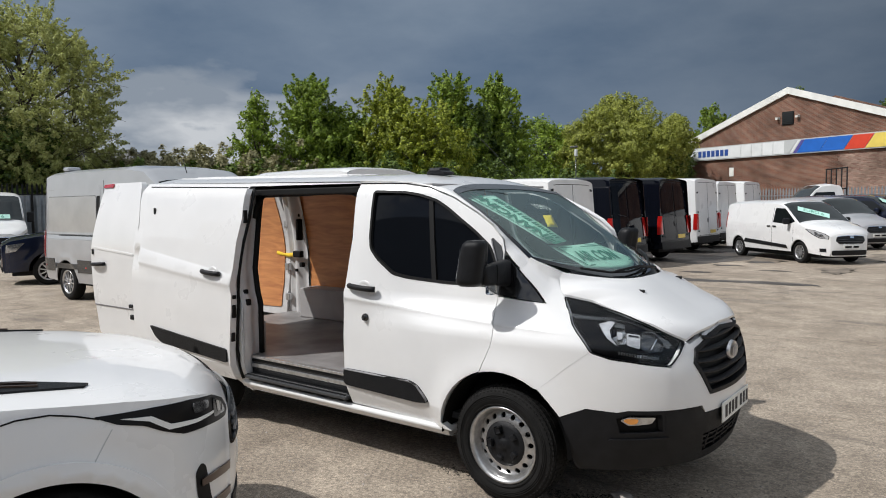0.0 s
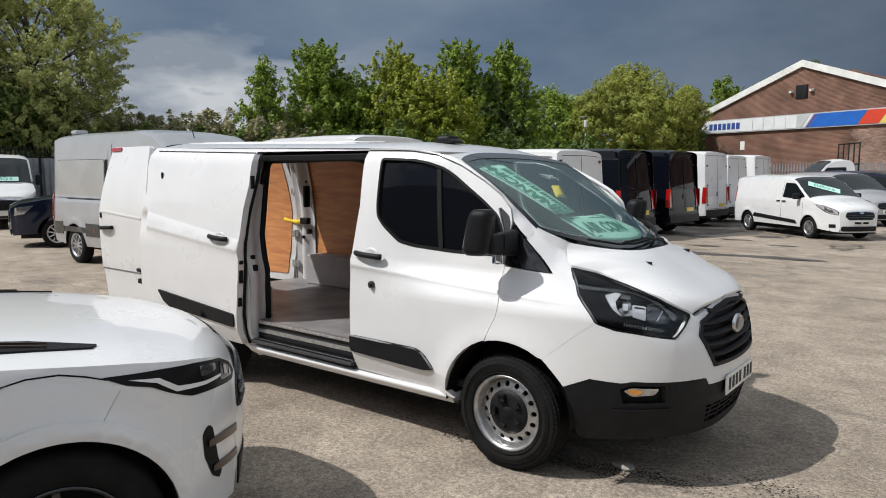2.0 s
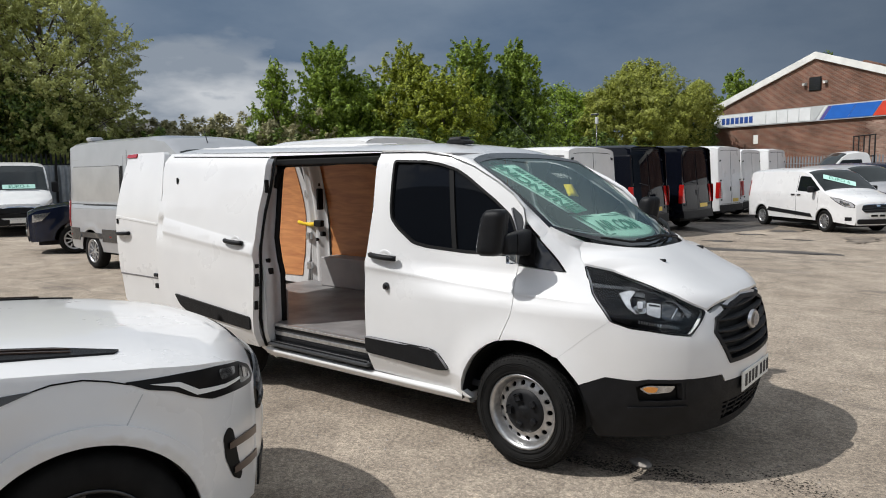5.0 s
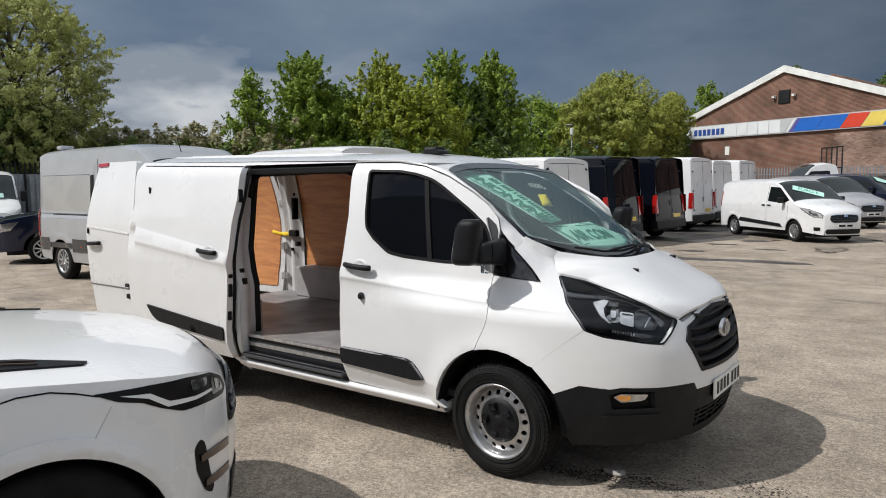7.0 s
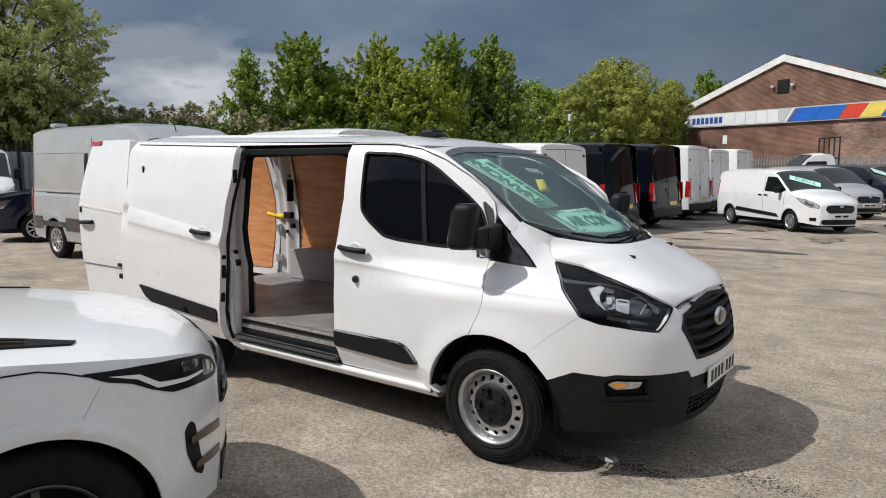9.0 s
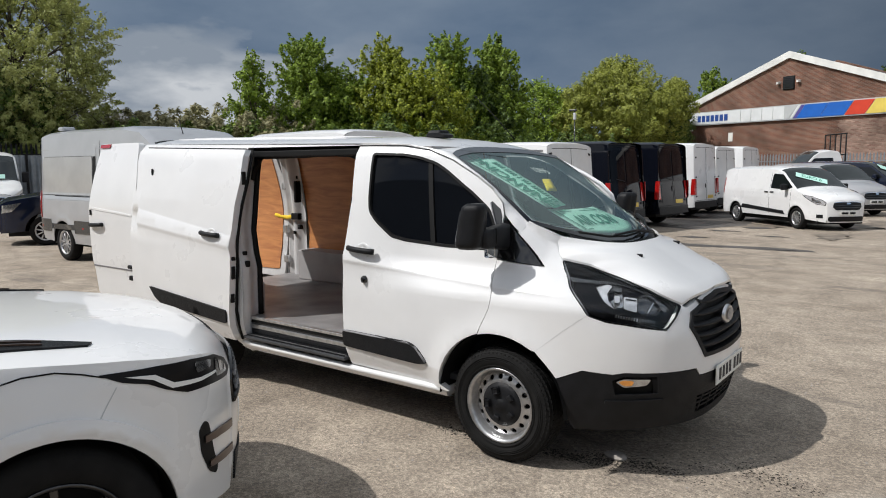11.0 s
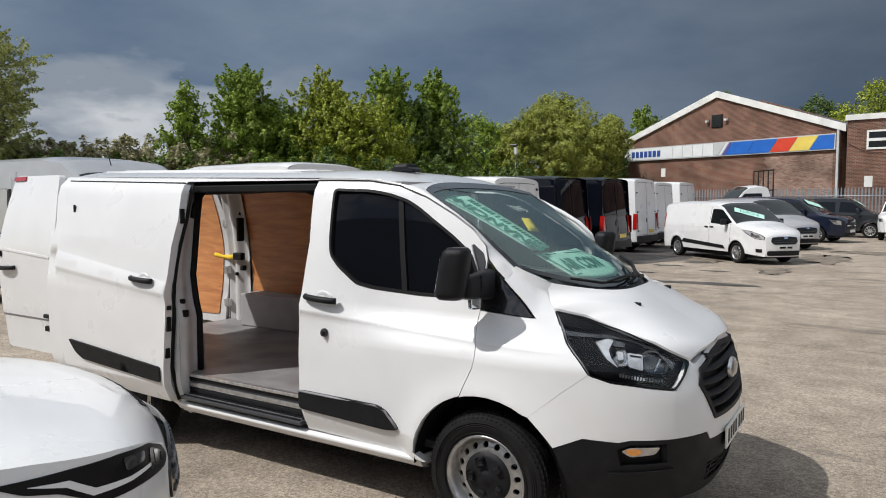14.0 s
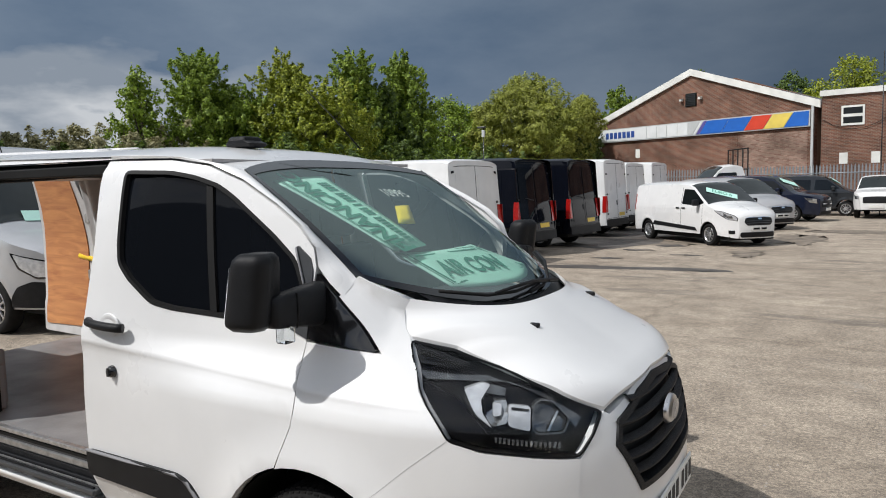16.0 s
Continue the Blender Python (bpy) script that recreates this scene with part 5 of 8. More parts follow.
# ---------------------------------------------------------------- load bay
def load_bay():
    part("load_floor", boxed(-3.93, -1.245, -0.865, 0.84, 0.535, 0.555), LINO, van, "worn grey load floor covering")
    part("floor_edge_trim", boxed(-2.34, -1.25, -0.895, -0.865, 0.540, 0.562, 0.004), ALUMIN, van, "bright metal edge trim")
    part("step_riser", boxed(-2.36, -1.25, -0.878, -0.868, 0.40, 0.545), SAILM, van)
    part("step_tread", boxed(-2.36, -1.25, -0.955, -0.87, 0.395, 0.42, 0.006), SAILM, van, "dark ribbed step well")
    part("step_line", boxed(-2.35, -1.26, -0.884, -0.878, 0.515, 0.530), SEAL, van)
    part("step_plate", boxed(-2.34, -1.30, -0.886, -0.876, 0.430, 0.462, 0.004), PLASTIC, van)
    for k in range(3):
        y = -0.90 - 0.018 * k
        part("tread_rib", boxed(-2.34, -1.27, y - 0.005, y + 0.005, 0.42, 0.428), ALUMIN if k == 1 else PLASTIC, van)
    part("track_rail", boxed(-2.36, -1.26, -0.888, -0.872, 0.47, 0.50, 0.004), STEEL, van)
    part("top_track", boxed(-2.42, -1.24, -0.80, -0.74, 1.80, 1.845, 0.006), SEAL, van)
    part("opening_header", sheeted([(-2.42, 1.872), (-1.235, 1.862), (-1.235, 1.825), (-2.42, 1.822)], lambda x, z: (x, -half(x, z) + 0.055, z), R_, step=0.1, thick=0.03), SEAL, van)
    # jamb behind the opening: pressed pillar with a black seal on its inner edge
    zz = [0.42, 0.60, 0.96, 1.08, 1.30, 1.60, 1.80, 1.86]
    xx = [-2.36, -2.33, -2.32, -2.37, -2.40, -2.43, -2.45, -2.43]
    jx = lambda z: lerp(z, zz, xx)
    bm = patch(bmesh.new(), lambda u, v: Vector((jx(0.40 + 1.44 * v) - 0.05 * u + 0.018 * math.sin(6.28 * u), -half(-2.4, 0.40 + 1.44 * v) + 0.005 + 0.20 * u, 0.40 + 1.44 * v)), 10, 24)
    p = part("door_jamb", bm, INNER, van, "bare white door pillar with slots")
    for z, h in ((1.06, 0.035), (0.98, 0.05), (1.62, 0.04)):
        part("jamb_slot", boxed(jx(z) - 0.03, jx(z) + 0.014, -half(-2.4, z) + 0.03, -half(-2.4, z) + 0.075, z - h / 2, z + h / 2, 0.008), SEAL, p)
    pts = [(jx(z) - 0.045, -half(-2.4, z) + 0.20, z) for z in np.linspace(0.56, 1.80, 14)]
    part("opening_seal", tube(bmesh.new(), pts, 0.022, 8), SEAL, van)
    pts = [(-2.485, -0.72, 1.62), (-2.475, -0.70, 1.71), (-2.43, -0.69, 1.775), (-2.35, -0.68, 1.805), (-1.9, -0.68, 1.81), (-1.43, -0.68, 1.81), (-1.345, -0.69, 1.785), (-1.295, -0.70, 1.72), (-1.28, -0.72, 1.62), (-1.275, -0.79, 1.2), (-1.275, -0.83, 0.60)]
    part("opening_seal", tube(bmesh.new(), pts, 0.02, 8), SEAL, van)
    for x0, sg in ((-1.27, -1), (-2.49, 1)):
        crn = [(x0, 1.84), (x0 + sg * 0.17, 1.84), (x0 + sg * 0.17, 1.805), (x0 + sg * 0.10, 1.795), (x0 + sg * 0.05, 1.765), (x0 + sg * 0.025, 1.71), (x0 + sg * 0.02, 1.62), (x0, 1.62)]
        part("opening_corner", sheeted(crn, lambda x, z: (x, -0.69 - 0.05 * (1.8 - z), z), R_, step=0.05, thick=0.02), SEAL, van)
    bm = patch(bmesh.new(), lambda u, v: Vector((-1.224, -half(-1.24, 0.58 + 1.27 * v) + 0.016 + 0.14 * u, 0.58 + 1.27 * v)), 3, 20)
    part("opening_seal", bm, SEAL, van, "black rubber seal on the pillar")
    # lining
    wall = [(-3.60, 0.57), (-1.26, 0.57), (-1.26, 1.84), (-3.66, 1.84), (-3.62, 1.2)]
    lf = lambda x, z: (x, 0.865 - 0.10 * max(0, (z - 1.1) / 0.75) ** 1.6, z)
    part("plywood_lining", sheeted(wall, lf, (0, -1, 0), step=0.12, thick=0.006), PLY, van, "varnished plywood side lining")
    part("plywood_lining", sheeted([(-3.80, 0.57), (-2.52, 0.57), (-2.52, 1.84), (-3.80, 1.84)], lambda x, z: (x, -0.865 + 0.10 * max(0, (z - 1.1) / 0.75) ** 1.6, z), (0, 1, 0), step=0.12, thick=0.006), PLY, van)
    part("plywood_lining", boxed(-1.275, -1.262, -0.72, 0.72, 0.57, 1.82), PLY, van)
    part("roof_lining", boxed(-3.9, -1.25, -0.74, 0.74, 1.835, 1.845), INNER, van)
    part("wheel_box", boxed(-3.52, -2.42, 0.62, 0.86, 0.557, 0.865, 0.012), BOXG, van, "grey boxed-in wheel arch")
    part("wheel_box", boxed(-3.52, -2.50, -0.86, -0.64, 0.557, 0.865, 0.012), BOXG, van)
    part("box_side", boxed(-2.49, -2.40, -0.80, -0.70, 0.557, 0.80, 0.008), BOXG, van)
    # rear pillars
    for s in (-1, 1):
        bm = patch(bmesh.new(), lambda u, v: Vector((-3.63 - 0.30 * u, s * (0.85 - 0.105 * max(0, (v * 1.30 + 0.55 - 1.1) / 0.75) ** 1.6 + 0.03 * math.sin(9 * u) * (1 if u < 0.9 else 0)), 0.55 + 1.30 * v)), 12, 16, s < 0)
        rp = part("rear_pillar", bm, INNER, van, "bare white rear pillar with holes")
        if s > 0:
            for z, dx in ((0.62, -3.70), (0.80, -3.70), (1.02, -3.78), (1.50, -3.72), (1.62, -3.72)):
                part("pillar_hole", boxed(dx - 0.012, dx + 0.012, 0.80, 0.875 - 0.105 * max(0, (z - 1.1) / 0.75) ** 1.6 + 0.0, z - 0.016, z + 0.016, 0.004), SEAL, rp)
            part("pillar_slot", boxed(-3.695, -3.66, 0.74, 0.812, 1.35, 1.58, 0.008), SEAL, rp)
            part("pillar_catch", boxed(-3.70, -3.655, 0.78, 0.83, 1.06, 1.11, 0.008), SEAL, rp)
    part("rear_header", boxed(-3.95, -3.82, -0.76, 0.76, 1.83, 1.93, 0.01), WHITE, van)
    part("rear_cross_sill", boxed(-3.96, -3.86, -0.88, 0.88, 0.36, 0.55, 0.02), PLASTIC, van)
    part("underfloor", boxed(-3.85, 0.50, -0.70, 0.70, 0.30, 0.40), SEAL, van)


load_bay()


def slider():
    d = new("sliding_door")
    d.parent = van
    d["label"] = "white sliding side door, slid open"
    off = 0.085
    fn = lambda x, z: (x, -half(x + 1.15, z - 0.018) - off, z)
    fr = [(-2.335, 1.852), (-2.315, 1.62), (-2.345, 1.44), (-2.350, 1.185), (-2.362, 0.927), (-2.400, 0.615), (-2.415, 0.378)]
    rr = [(-3.567, 0.405), (-3.60, 0.60), (-3.645, 0.86), (-3.675, 1.10), (-3.69, 1.25), (-3.685, 1.40), (-3.66, 1.60), (-3.715, 1.890)]
    out = fr + rr
    cr = [((-3.70, 1.100 + 0.018 + 0.095 * 1.35 + o), (-2.35, 1.118 + o), 0.035) for o in (0.015, 0.0, -0.015, -0.035)] + [((-3.70, 1.203 + 0.125 * 1.30 + o), (-2.35, 1.203 - 0.125 * 0.05 + o), 0.035) for o in (0.035, 0.015, 0.0, -0.015)] + [((-3.6, 0.505 + o), (-2.35, 0.505 + o), 0.035) for o in (0.008, -0.008)]
    part("door_skin", sheeted(out, fn, R_, step=0.055, thick=0.055, lines=cr), WHITE, d)
    part("door_seal", tube(bmesh.new(), [(x, fn(x, z)[1] + 0.012, z + 0.010) for x, z in [(-2.335 - 0.23 * k, 1.852 + 0.0063 * k) for k in range(7)]], 0.005, 6), SEAL, d)
    part("door_seal", tube(bmesh.new(), [(x + 0.004, fn(x, z)[1] + 0.065, z) for x, z in fr], 0.013, 6), SEAL, d)
    inn = shrink(out, 0.03)
    part("door_inner", sheeted(inn, lambda x, z: (x, fn(x, z)[1] + 0.075, z), L_, step=0.1, thick=0.04), INNER, d)
    mould = rounded([(-2.432, 0.625), (-2.432, 0.520), (-3.33, 0.578), (-3.42, 0.62), (-3.505, 0.712)], 0.02, 3)
    part("side_moulding", sheeted(mould, fn, R_, step=0.06, thick=0.03, lift=0.014), PLASTIC, d, "black plastic rubbing strip")
    f2 = lambda x, z: half(x + 1.15, z - 0.018) + off
    handle(d, -2.60, 1.215, 0, fn=f2)
    part("door_stop", boxed(-3.545, -3.522, -f2(-3.53, 1.69) - 0.012, -f2(-3.53, 1.69), 1.66, 1.715, 0.005), PLASTIC, d)
    for z, h in ((1.03, 0.03), (0.92, 0.10), (0.72, 0.07), (1.64, 0.10)):
        xe = lerp(z, [p[1] for p in fr[::-1]], [p[0] for p in fr[::-1]])
        part("door_buffer", boxed(xe - 0.02, xe + 0.012, -f2(-2.4, z) + 0.012, -f2(-2.4, z) + 0.045, z - h / 2, z + h / 2, 0.006), SEAL, d)


slider()


def barn(side):
    """A rear door on its hinge: the outer skin, the lining and the fittings. Local x runs from hinge to free edge, local -y is outside."""
    d = new("rear_door")
    d.parent = van
    W_ = 0.80
    bulge = lambda x, z: -0.03 - 0.035 * math.sin(math.pi * min(1, max(0, (z - 0.50) / 1.5))) + 0.10 * max(0, (z - 1.30) / 0.65) ** 1.5 + 0.012 * (1 / (1 + math.exp((z - 0.78) / 0.012)))
    fn = lambda x, z: (x, bulge(x, z), z)
    out = rounded([(0.0, 0.50), (0.79, 0.50), (0.81, 0.78), (0.82, 1.30), (0.77, 1.62), (0.72, 1.955), (0.06, 1.955), (-0.02, 1.60), (-0.045, 1.30), (-0.01, 0.80)], 0.04, 3)
    part("door_skin", sheeted(out, fn, R_, step=0.07, thick=0.05), WHITE, d)
    inn = shrink(out, 0.012)
    part("door_inner", sheeted(inn, lambda x, z: (x, bulge(x, z) + 0.075, z), L_, step=0.09, thick=0.03), INNER, d)
    lin = rounded([(0.10, 0.60), (0.74, 0.58), (0.755, 1.25), (0.70, 1.60), (0.67, 1.89), (0.12, 1.89), (0.06, 1.25)], 0.03, 3)
    part("plywood_lining", sheeted(lin, lambda x, z: (x, bulge(x, z) + 0.084, z), L_, step=0.1, thick=0.008), PLY, d, "varnished plywood door lining")
    part("upper_crease", sheeted([(0.03, 1.285), (0.80, 1.335), (0.80, 1.355), (0.03, 1.302)], fn, R_, step=0.1, thick=0.008, lift=0.005), WHITE, d)
    # grey line that paints the shadow under the door's step
    part("lower_step", sheeted([(-0.01, 0.775), (0.81, 0.775), (0.81, 0.790), (-0.01, 0.790)], fn, R_, step=0.1, thick=0.010, lift=0.003), GREYS2, d)
    for z in (0.72, 1.05, 1.52):
        part("hinge", boxed(-0.035, 0.035, -0.02, 0.05, z - 0.04, z + 0.04, 0.008), STEEL, d)
    if side < 0:
        part("brake_light", sheeted(rounded([(0.55, 1.952), (0.73, 1.947), (0.73, 1.915), (0.55, 1.918)], 0.01, 2), fn, R_, step=0.05, thick=0.03, lift=0.012), REDL, d, "red high-level brake light")
        handle(d, 0.66, 1.19, 0, fn=lambda x, z: -bulge(x, z))
        part("door_stop", boxed(0.76, 0.785, bulge(0.77, 1.30) - 0.012, bulge(0.77, 1.30), 1.275, 1.325, 0.004), PLASTIC, d)
        part("lock_knob", boxed(0.05, 0.13, bulge(0.1, 0.86) - 0.025, bulge(0.1, 0.86), 0.80, 0.835, 0.01), PLASTIC, d)
        part("plate_lamp", boxed(0.02, 0.14, bulge(0.1, 0.70) - 0.03, bulge(0.1, 0.70), 0.69, 0.735, 0.008), SEAL, d)
    else:
        part("latch", boxed(0.02, 0.10, bulge(0, 1.0) + 0.08, bulge(0, 1.0) + 0.10, 0.62, 0.68, 0.006), STEEL, d)
    return d


rd = barn(-1)
rd.matrix_local = pose(-3.93, -0.875, 0.0, 0, 0, 180) @ Matrix.Diagonal((1, -1, 1, 1))
ld = barn(1)
ld.matrix_local = pose(-3.94, 0.86, 0.0, 0, 0, 177)
part("check_strap", tube(bmesh.new(), [(-3.72, 0.79, 1.205), (-3.80, 0.80, 1.19), (-3.90, 0.83, 1.18), (-4.02, 0.86, 1.18), (-4.14, 0.86, 1.20)], 0.024, 8), YELLOW, van, "yellow nylon door check strap")
part("strap_mount", boxed(-3.78, -3.66, 0.76, 0.82, 1.165, 1.235, 0.012), SEAL, van)

for x, y, rz in ((0.0, -0.845, 0), (0.0, 0.845, 180), (-2.933, -0.835, 0), (-2.933, 0.835, 180)):
    wheel(van, pose(x, y, 0.335, 0, 17, rz), 0.338, 0.217, 0.205)
for x in (0.0, -2.933):
    for s in (-1, 1):
        bm = patch(bmesh.new(), lambda u, v: Vector((x + 0.425 * math.cos(math.pi * u), s * (0.955 - 0.25 * v), 0.335 + 0.425 * math.sin(math.pi * u))), 16, 2)
        part("wheel_liner", bm, SEAL, van)
part("mud_flap", boxed(-3.335, -3.32, -0.93, -0.70, 0.14, 0.42, 0.004), SEAL, van)


def mirror():
    m = new("door_mirror")
    m.parent = van
    bm = bmesh.new()
    rings = []
    for i in range(15):
        z = -1 + 2 * i / 14
        cap = max(0.0, 1 - abs(z) ** 7) ** (1 / 3.2) if abs(z) < 1 else 0.30
        hx, hy = 0.064 * (0.55 + 0.45 * cap) * (1.06 - 0.10 * z), 0.083 * (0.62 + 0.38 * cap) * (0.99 - 0.07 * z)
        ring = []
        for k in range(28):
            a = 2 * math.pi * k / 28
            c_, s_ = math.cos(a), math.sin(a)
            q = (abs(c_) ** 3.4 + abs(s_) ** 3.4) ** (-1 / 3.4)
            ring.append(bm.verts.new((hx * q * c_ * (1.12 if s_ < 0 else 0.92) + 0.022 * z, hy * q * s_ - 0.010 * z, 0.128 * z)))
        rings.append(ring)
    for P, Q in zip(rings, rings[1:]):
        for k in range(28):
            bm.faces.new((P[k], P[(k + 1) % 28], Q[(k + 1) % 28], Q[k]))
    bm.faces.new(rings[0][::-1])
    bm.faces.new(rings[-1])
    bmesh.ops.transform(bm, matrix=Matrix.Translation((-0.105, -1.055, 1.383)) @ Matrix.Rotation(radians(10), 4, "Z"), verts=bm.verts)
    part("mirror_housing", bm, PLASTIC, m, "black plastic mirror housing", True)
    bm = boxed(-0.095, -0.018, -1.06, -0.80, -0.060, 0.060, 0.022)
    for v in bm.verts:
        k = (v.co.y + 1.06) / 0.26
        v.co.z = 1.312 + v.co.z * (0.85 + 0.5 * k)
        v.co.x += 0.01 * k
    part("mirror_arm", bm, PLASTIC, m, "", True)
    part("arm_joint", tube(bmesh.new(), [(-0.07, -0.955, 1.372), (-0.016, -0.955, 1.366), (-0.010, -0.955, 1.31), (-0.020, -0.955, 1.25)], 0.004, 6), SEAL, m)
    part("repeater_lamp", boxed(-0.045, 0.002, -1.035, -0.985, 1.208, 1.262, 0.008), LENS, m)
    bm = boxed(-0.0706, -0.0685, -0.058, 0.050, -0.085, 0.085, 0.0)
    for v in bm.verts:
        v.co.x += 0.17 * v.co.z
    bmesh.ops.transform(bm, matrix=Matrix.Translation((-0.105, -1.055, 1.383)) @ Matrix.Rotation(radians(10), 4, "Z"), verts=bm.verts)
    part("mirror_glass", bm, CHROME, m)
    copy = new("door_mirror")
    copy.parent = van
    for ch in list(m.children):
        mirror_part(ch, copy, ch.name.split(".")[0], ch.data.materials[0])


mirror()


# ---------------------------------------------------------------- cards behind the windscreen
def on_screen(name, corners, material, parent, off, nu=8, nv=8):
    (s0, y0), (s1, y1), (s2, y2), (s3, y3) = corners
    o = Vector((-0.55, 0, -0.83)) * off

    def fn(u, v):
        s = (s0 * (1 - v) + s3 * v) * (1 - u) + (s1 * (1 - v) + s2 * v) * u
        y = (y0 * (1 - v) + y3 * v) * (1 - u) + (y1 * (1 - v) + y2 * v) * u
        return screen_pt(s, y) + o

    bm = patch(bmesh.new(), fn, nu, nv)
    ext = bmesh.ops.extrude_face_region(bm, geom=bm.faces[:])
    bmesh.ops.translate(bm, verts=[g for g in ext["geom"] if isinstance(g, bmesh.types.BMVert)], vec=(-0.003, 0, -0.004))
    bmesh.ops.recalc_face_normals(bm, faces=bm.faces)
    return part(name, bm, material, parent), fn


def placed(fn, u, v, du, dv):
    """A frame on a card: x along du, y along dv, z out of it."""
    p = fn(u, v)
    x = (fn(u + du[0], v + du[1]) - p).normalized()
    y = (fn(u + dv[0], v + dv[1]) - p).normalized()
    z = x.cross(y).normalized()
    y = z.cross(x)
    return Matrix(((x.x, y.x, z.x, p.x), (x.y, y.y, z.y, p.y), (x.z, y.z, z.z, p.z), (0, 0, 0, 1))) @ Matrix.Translation((0, 0, 0.004))


def cards():
    card = thing("sign_card", Matrix(), "mint green AIR CON card lying behind the windscreen", "sign")
    _, fn = on_screen("card", [(0.145, -0.305), (0.073, 0.54), (0.345, 0.22), (0.348, -0.365)], MINT, card, 0.05)
    text_mesh("lettering", "AIR CON", 0.150, GREENINK, card, placed(fn, 0.47, 0.52, (0.05, 0), (0, 0.05)), sx=0.80, bold=0.005)
    for a, b in ((0.06, 0.075), (0.105, 0.14)):
        for q in (((a, a), (1 - a, a), (1 - a, b), (a, b)), ((a, 1 - b), (1 - a, 1 - b), (1 - a, 1 - a), (a, 1 - a)), ((a * 0.5, a), (b * 0.5, a), (b * 0.5, 1 - a), (a * 0.5, 1 - a)), ((1 - b * 0.5, a), (1 - a * 0.5, a), (1 - a * 0.5, 1 - a), (1 - b * 0.5, 1 - a))):
            bm = bmesh.new()
            bm.faces.new([bm.verts.new(fn(*p) + Vector((0.0016, 0, 0.0024))) for p in q])
            part("border_line", bm, GREENINK, card)
    ban = thing("sign_card", Matrix(), "long mint green FINANCING banner upside down behind the windscreen", "sign")
    _, fn = on_screen("card", [(0.338, -0.395), (0.368, -0.165), (0.905, -0.14), (0.895, -0.515)], MINT, ban, 0.03)
    text_mesh("lettering", "FINANCING", 0.150, GREENINK, ban, placed(fn, 0.33, 0.50, (0, 0.05), (-0.05, 0)), sx=0.88, bold=0.005)
    for u0, u1 in ((0.045, 0.06), (0.085, 0.10), (0.95, 0.965)):
        bm = patch(bmesh.new(), lambda a, b: fn(u0 + (u1 - u0) * a, 0.02 + 0.96 * b) + Vector((0.0016, 0, 0.0024)), 1, 12)
        part("border_line", bm, GREENINK, ban)
    v = 0.06
    for word in (9, 3, 1, 4, 4):
        for k in range(word):
            bm = bmesh.new()
            bm.faces.new([bm.verts.new(fn(*p) + Vector((0.0016, 0, 0.0024))) for p in ((0.64, v), (0.84, v), (0.84, v + 0.024), (0.64, v + 0.024))])
            part("lettering_bar", bm, GREENINK, ban)
            v += 0.036
        v += 0.022
    price = thing("price_sticker", Matrix(), "white figures 10995 stuck inside the windscreen", "sticker")
    fn2 = lambda u, v: screen_pt(0.45 + 0.5 * v, -0.3 + 0.8 * u) + Vector((-0.55, 0, -0.83)) * 0.008
    text_mesh("figures", "10995", 0.115, PAPER, price, placed(fn2, 0.51, 0.50, (0.05, -0.01), (0, 0.05)), sx=0.62)
    st = thing("price_sticker", Matrix(), "yellow paper sticker inside the windscreen", "sticker")
    on_screen("sticker", [(0.495, -0.18), (0.485, -0.07), (0.612, 0.09), (0.615, -0.02)], YPAPER, st, 0.012, 3, 3)


cards()


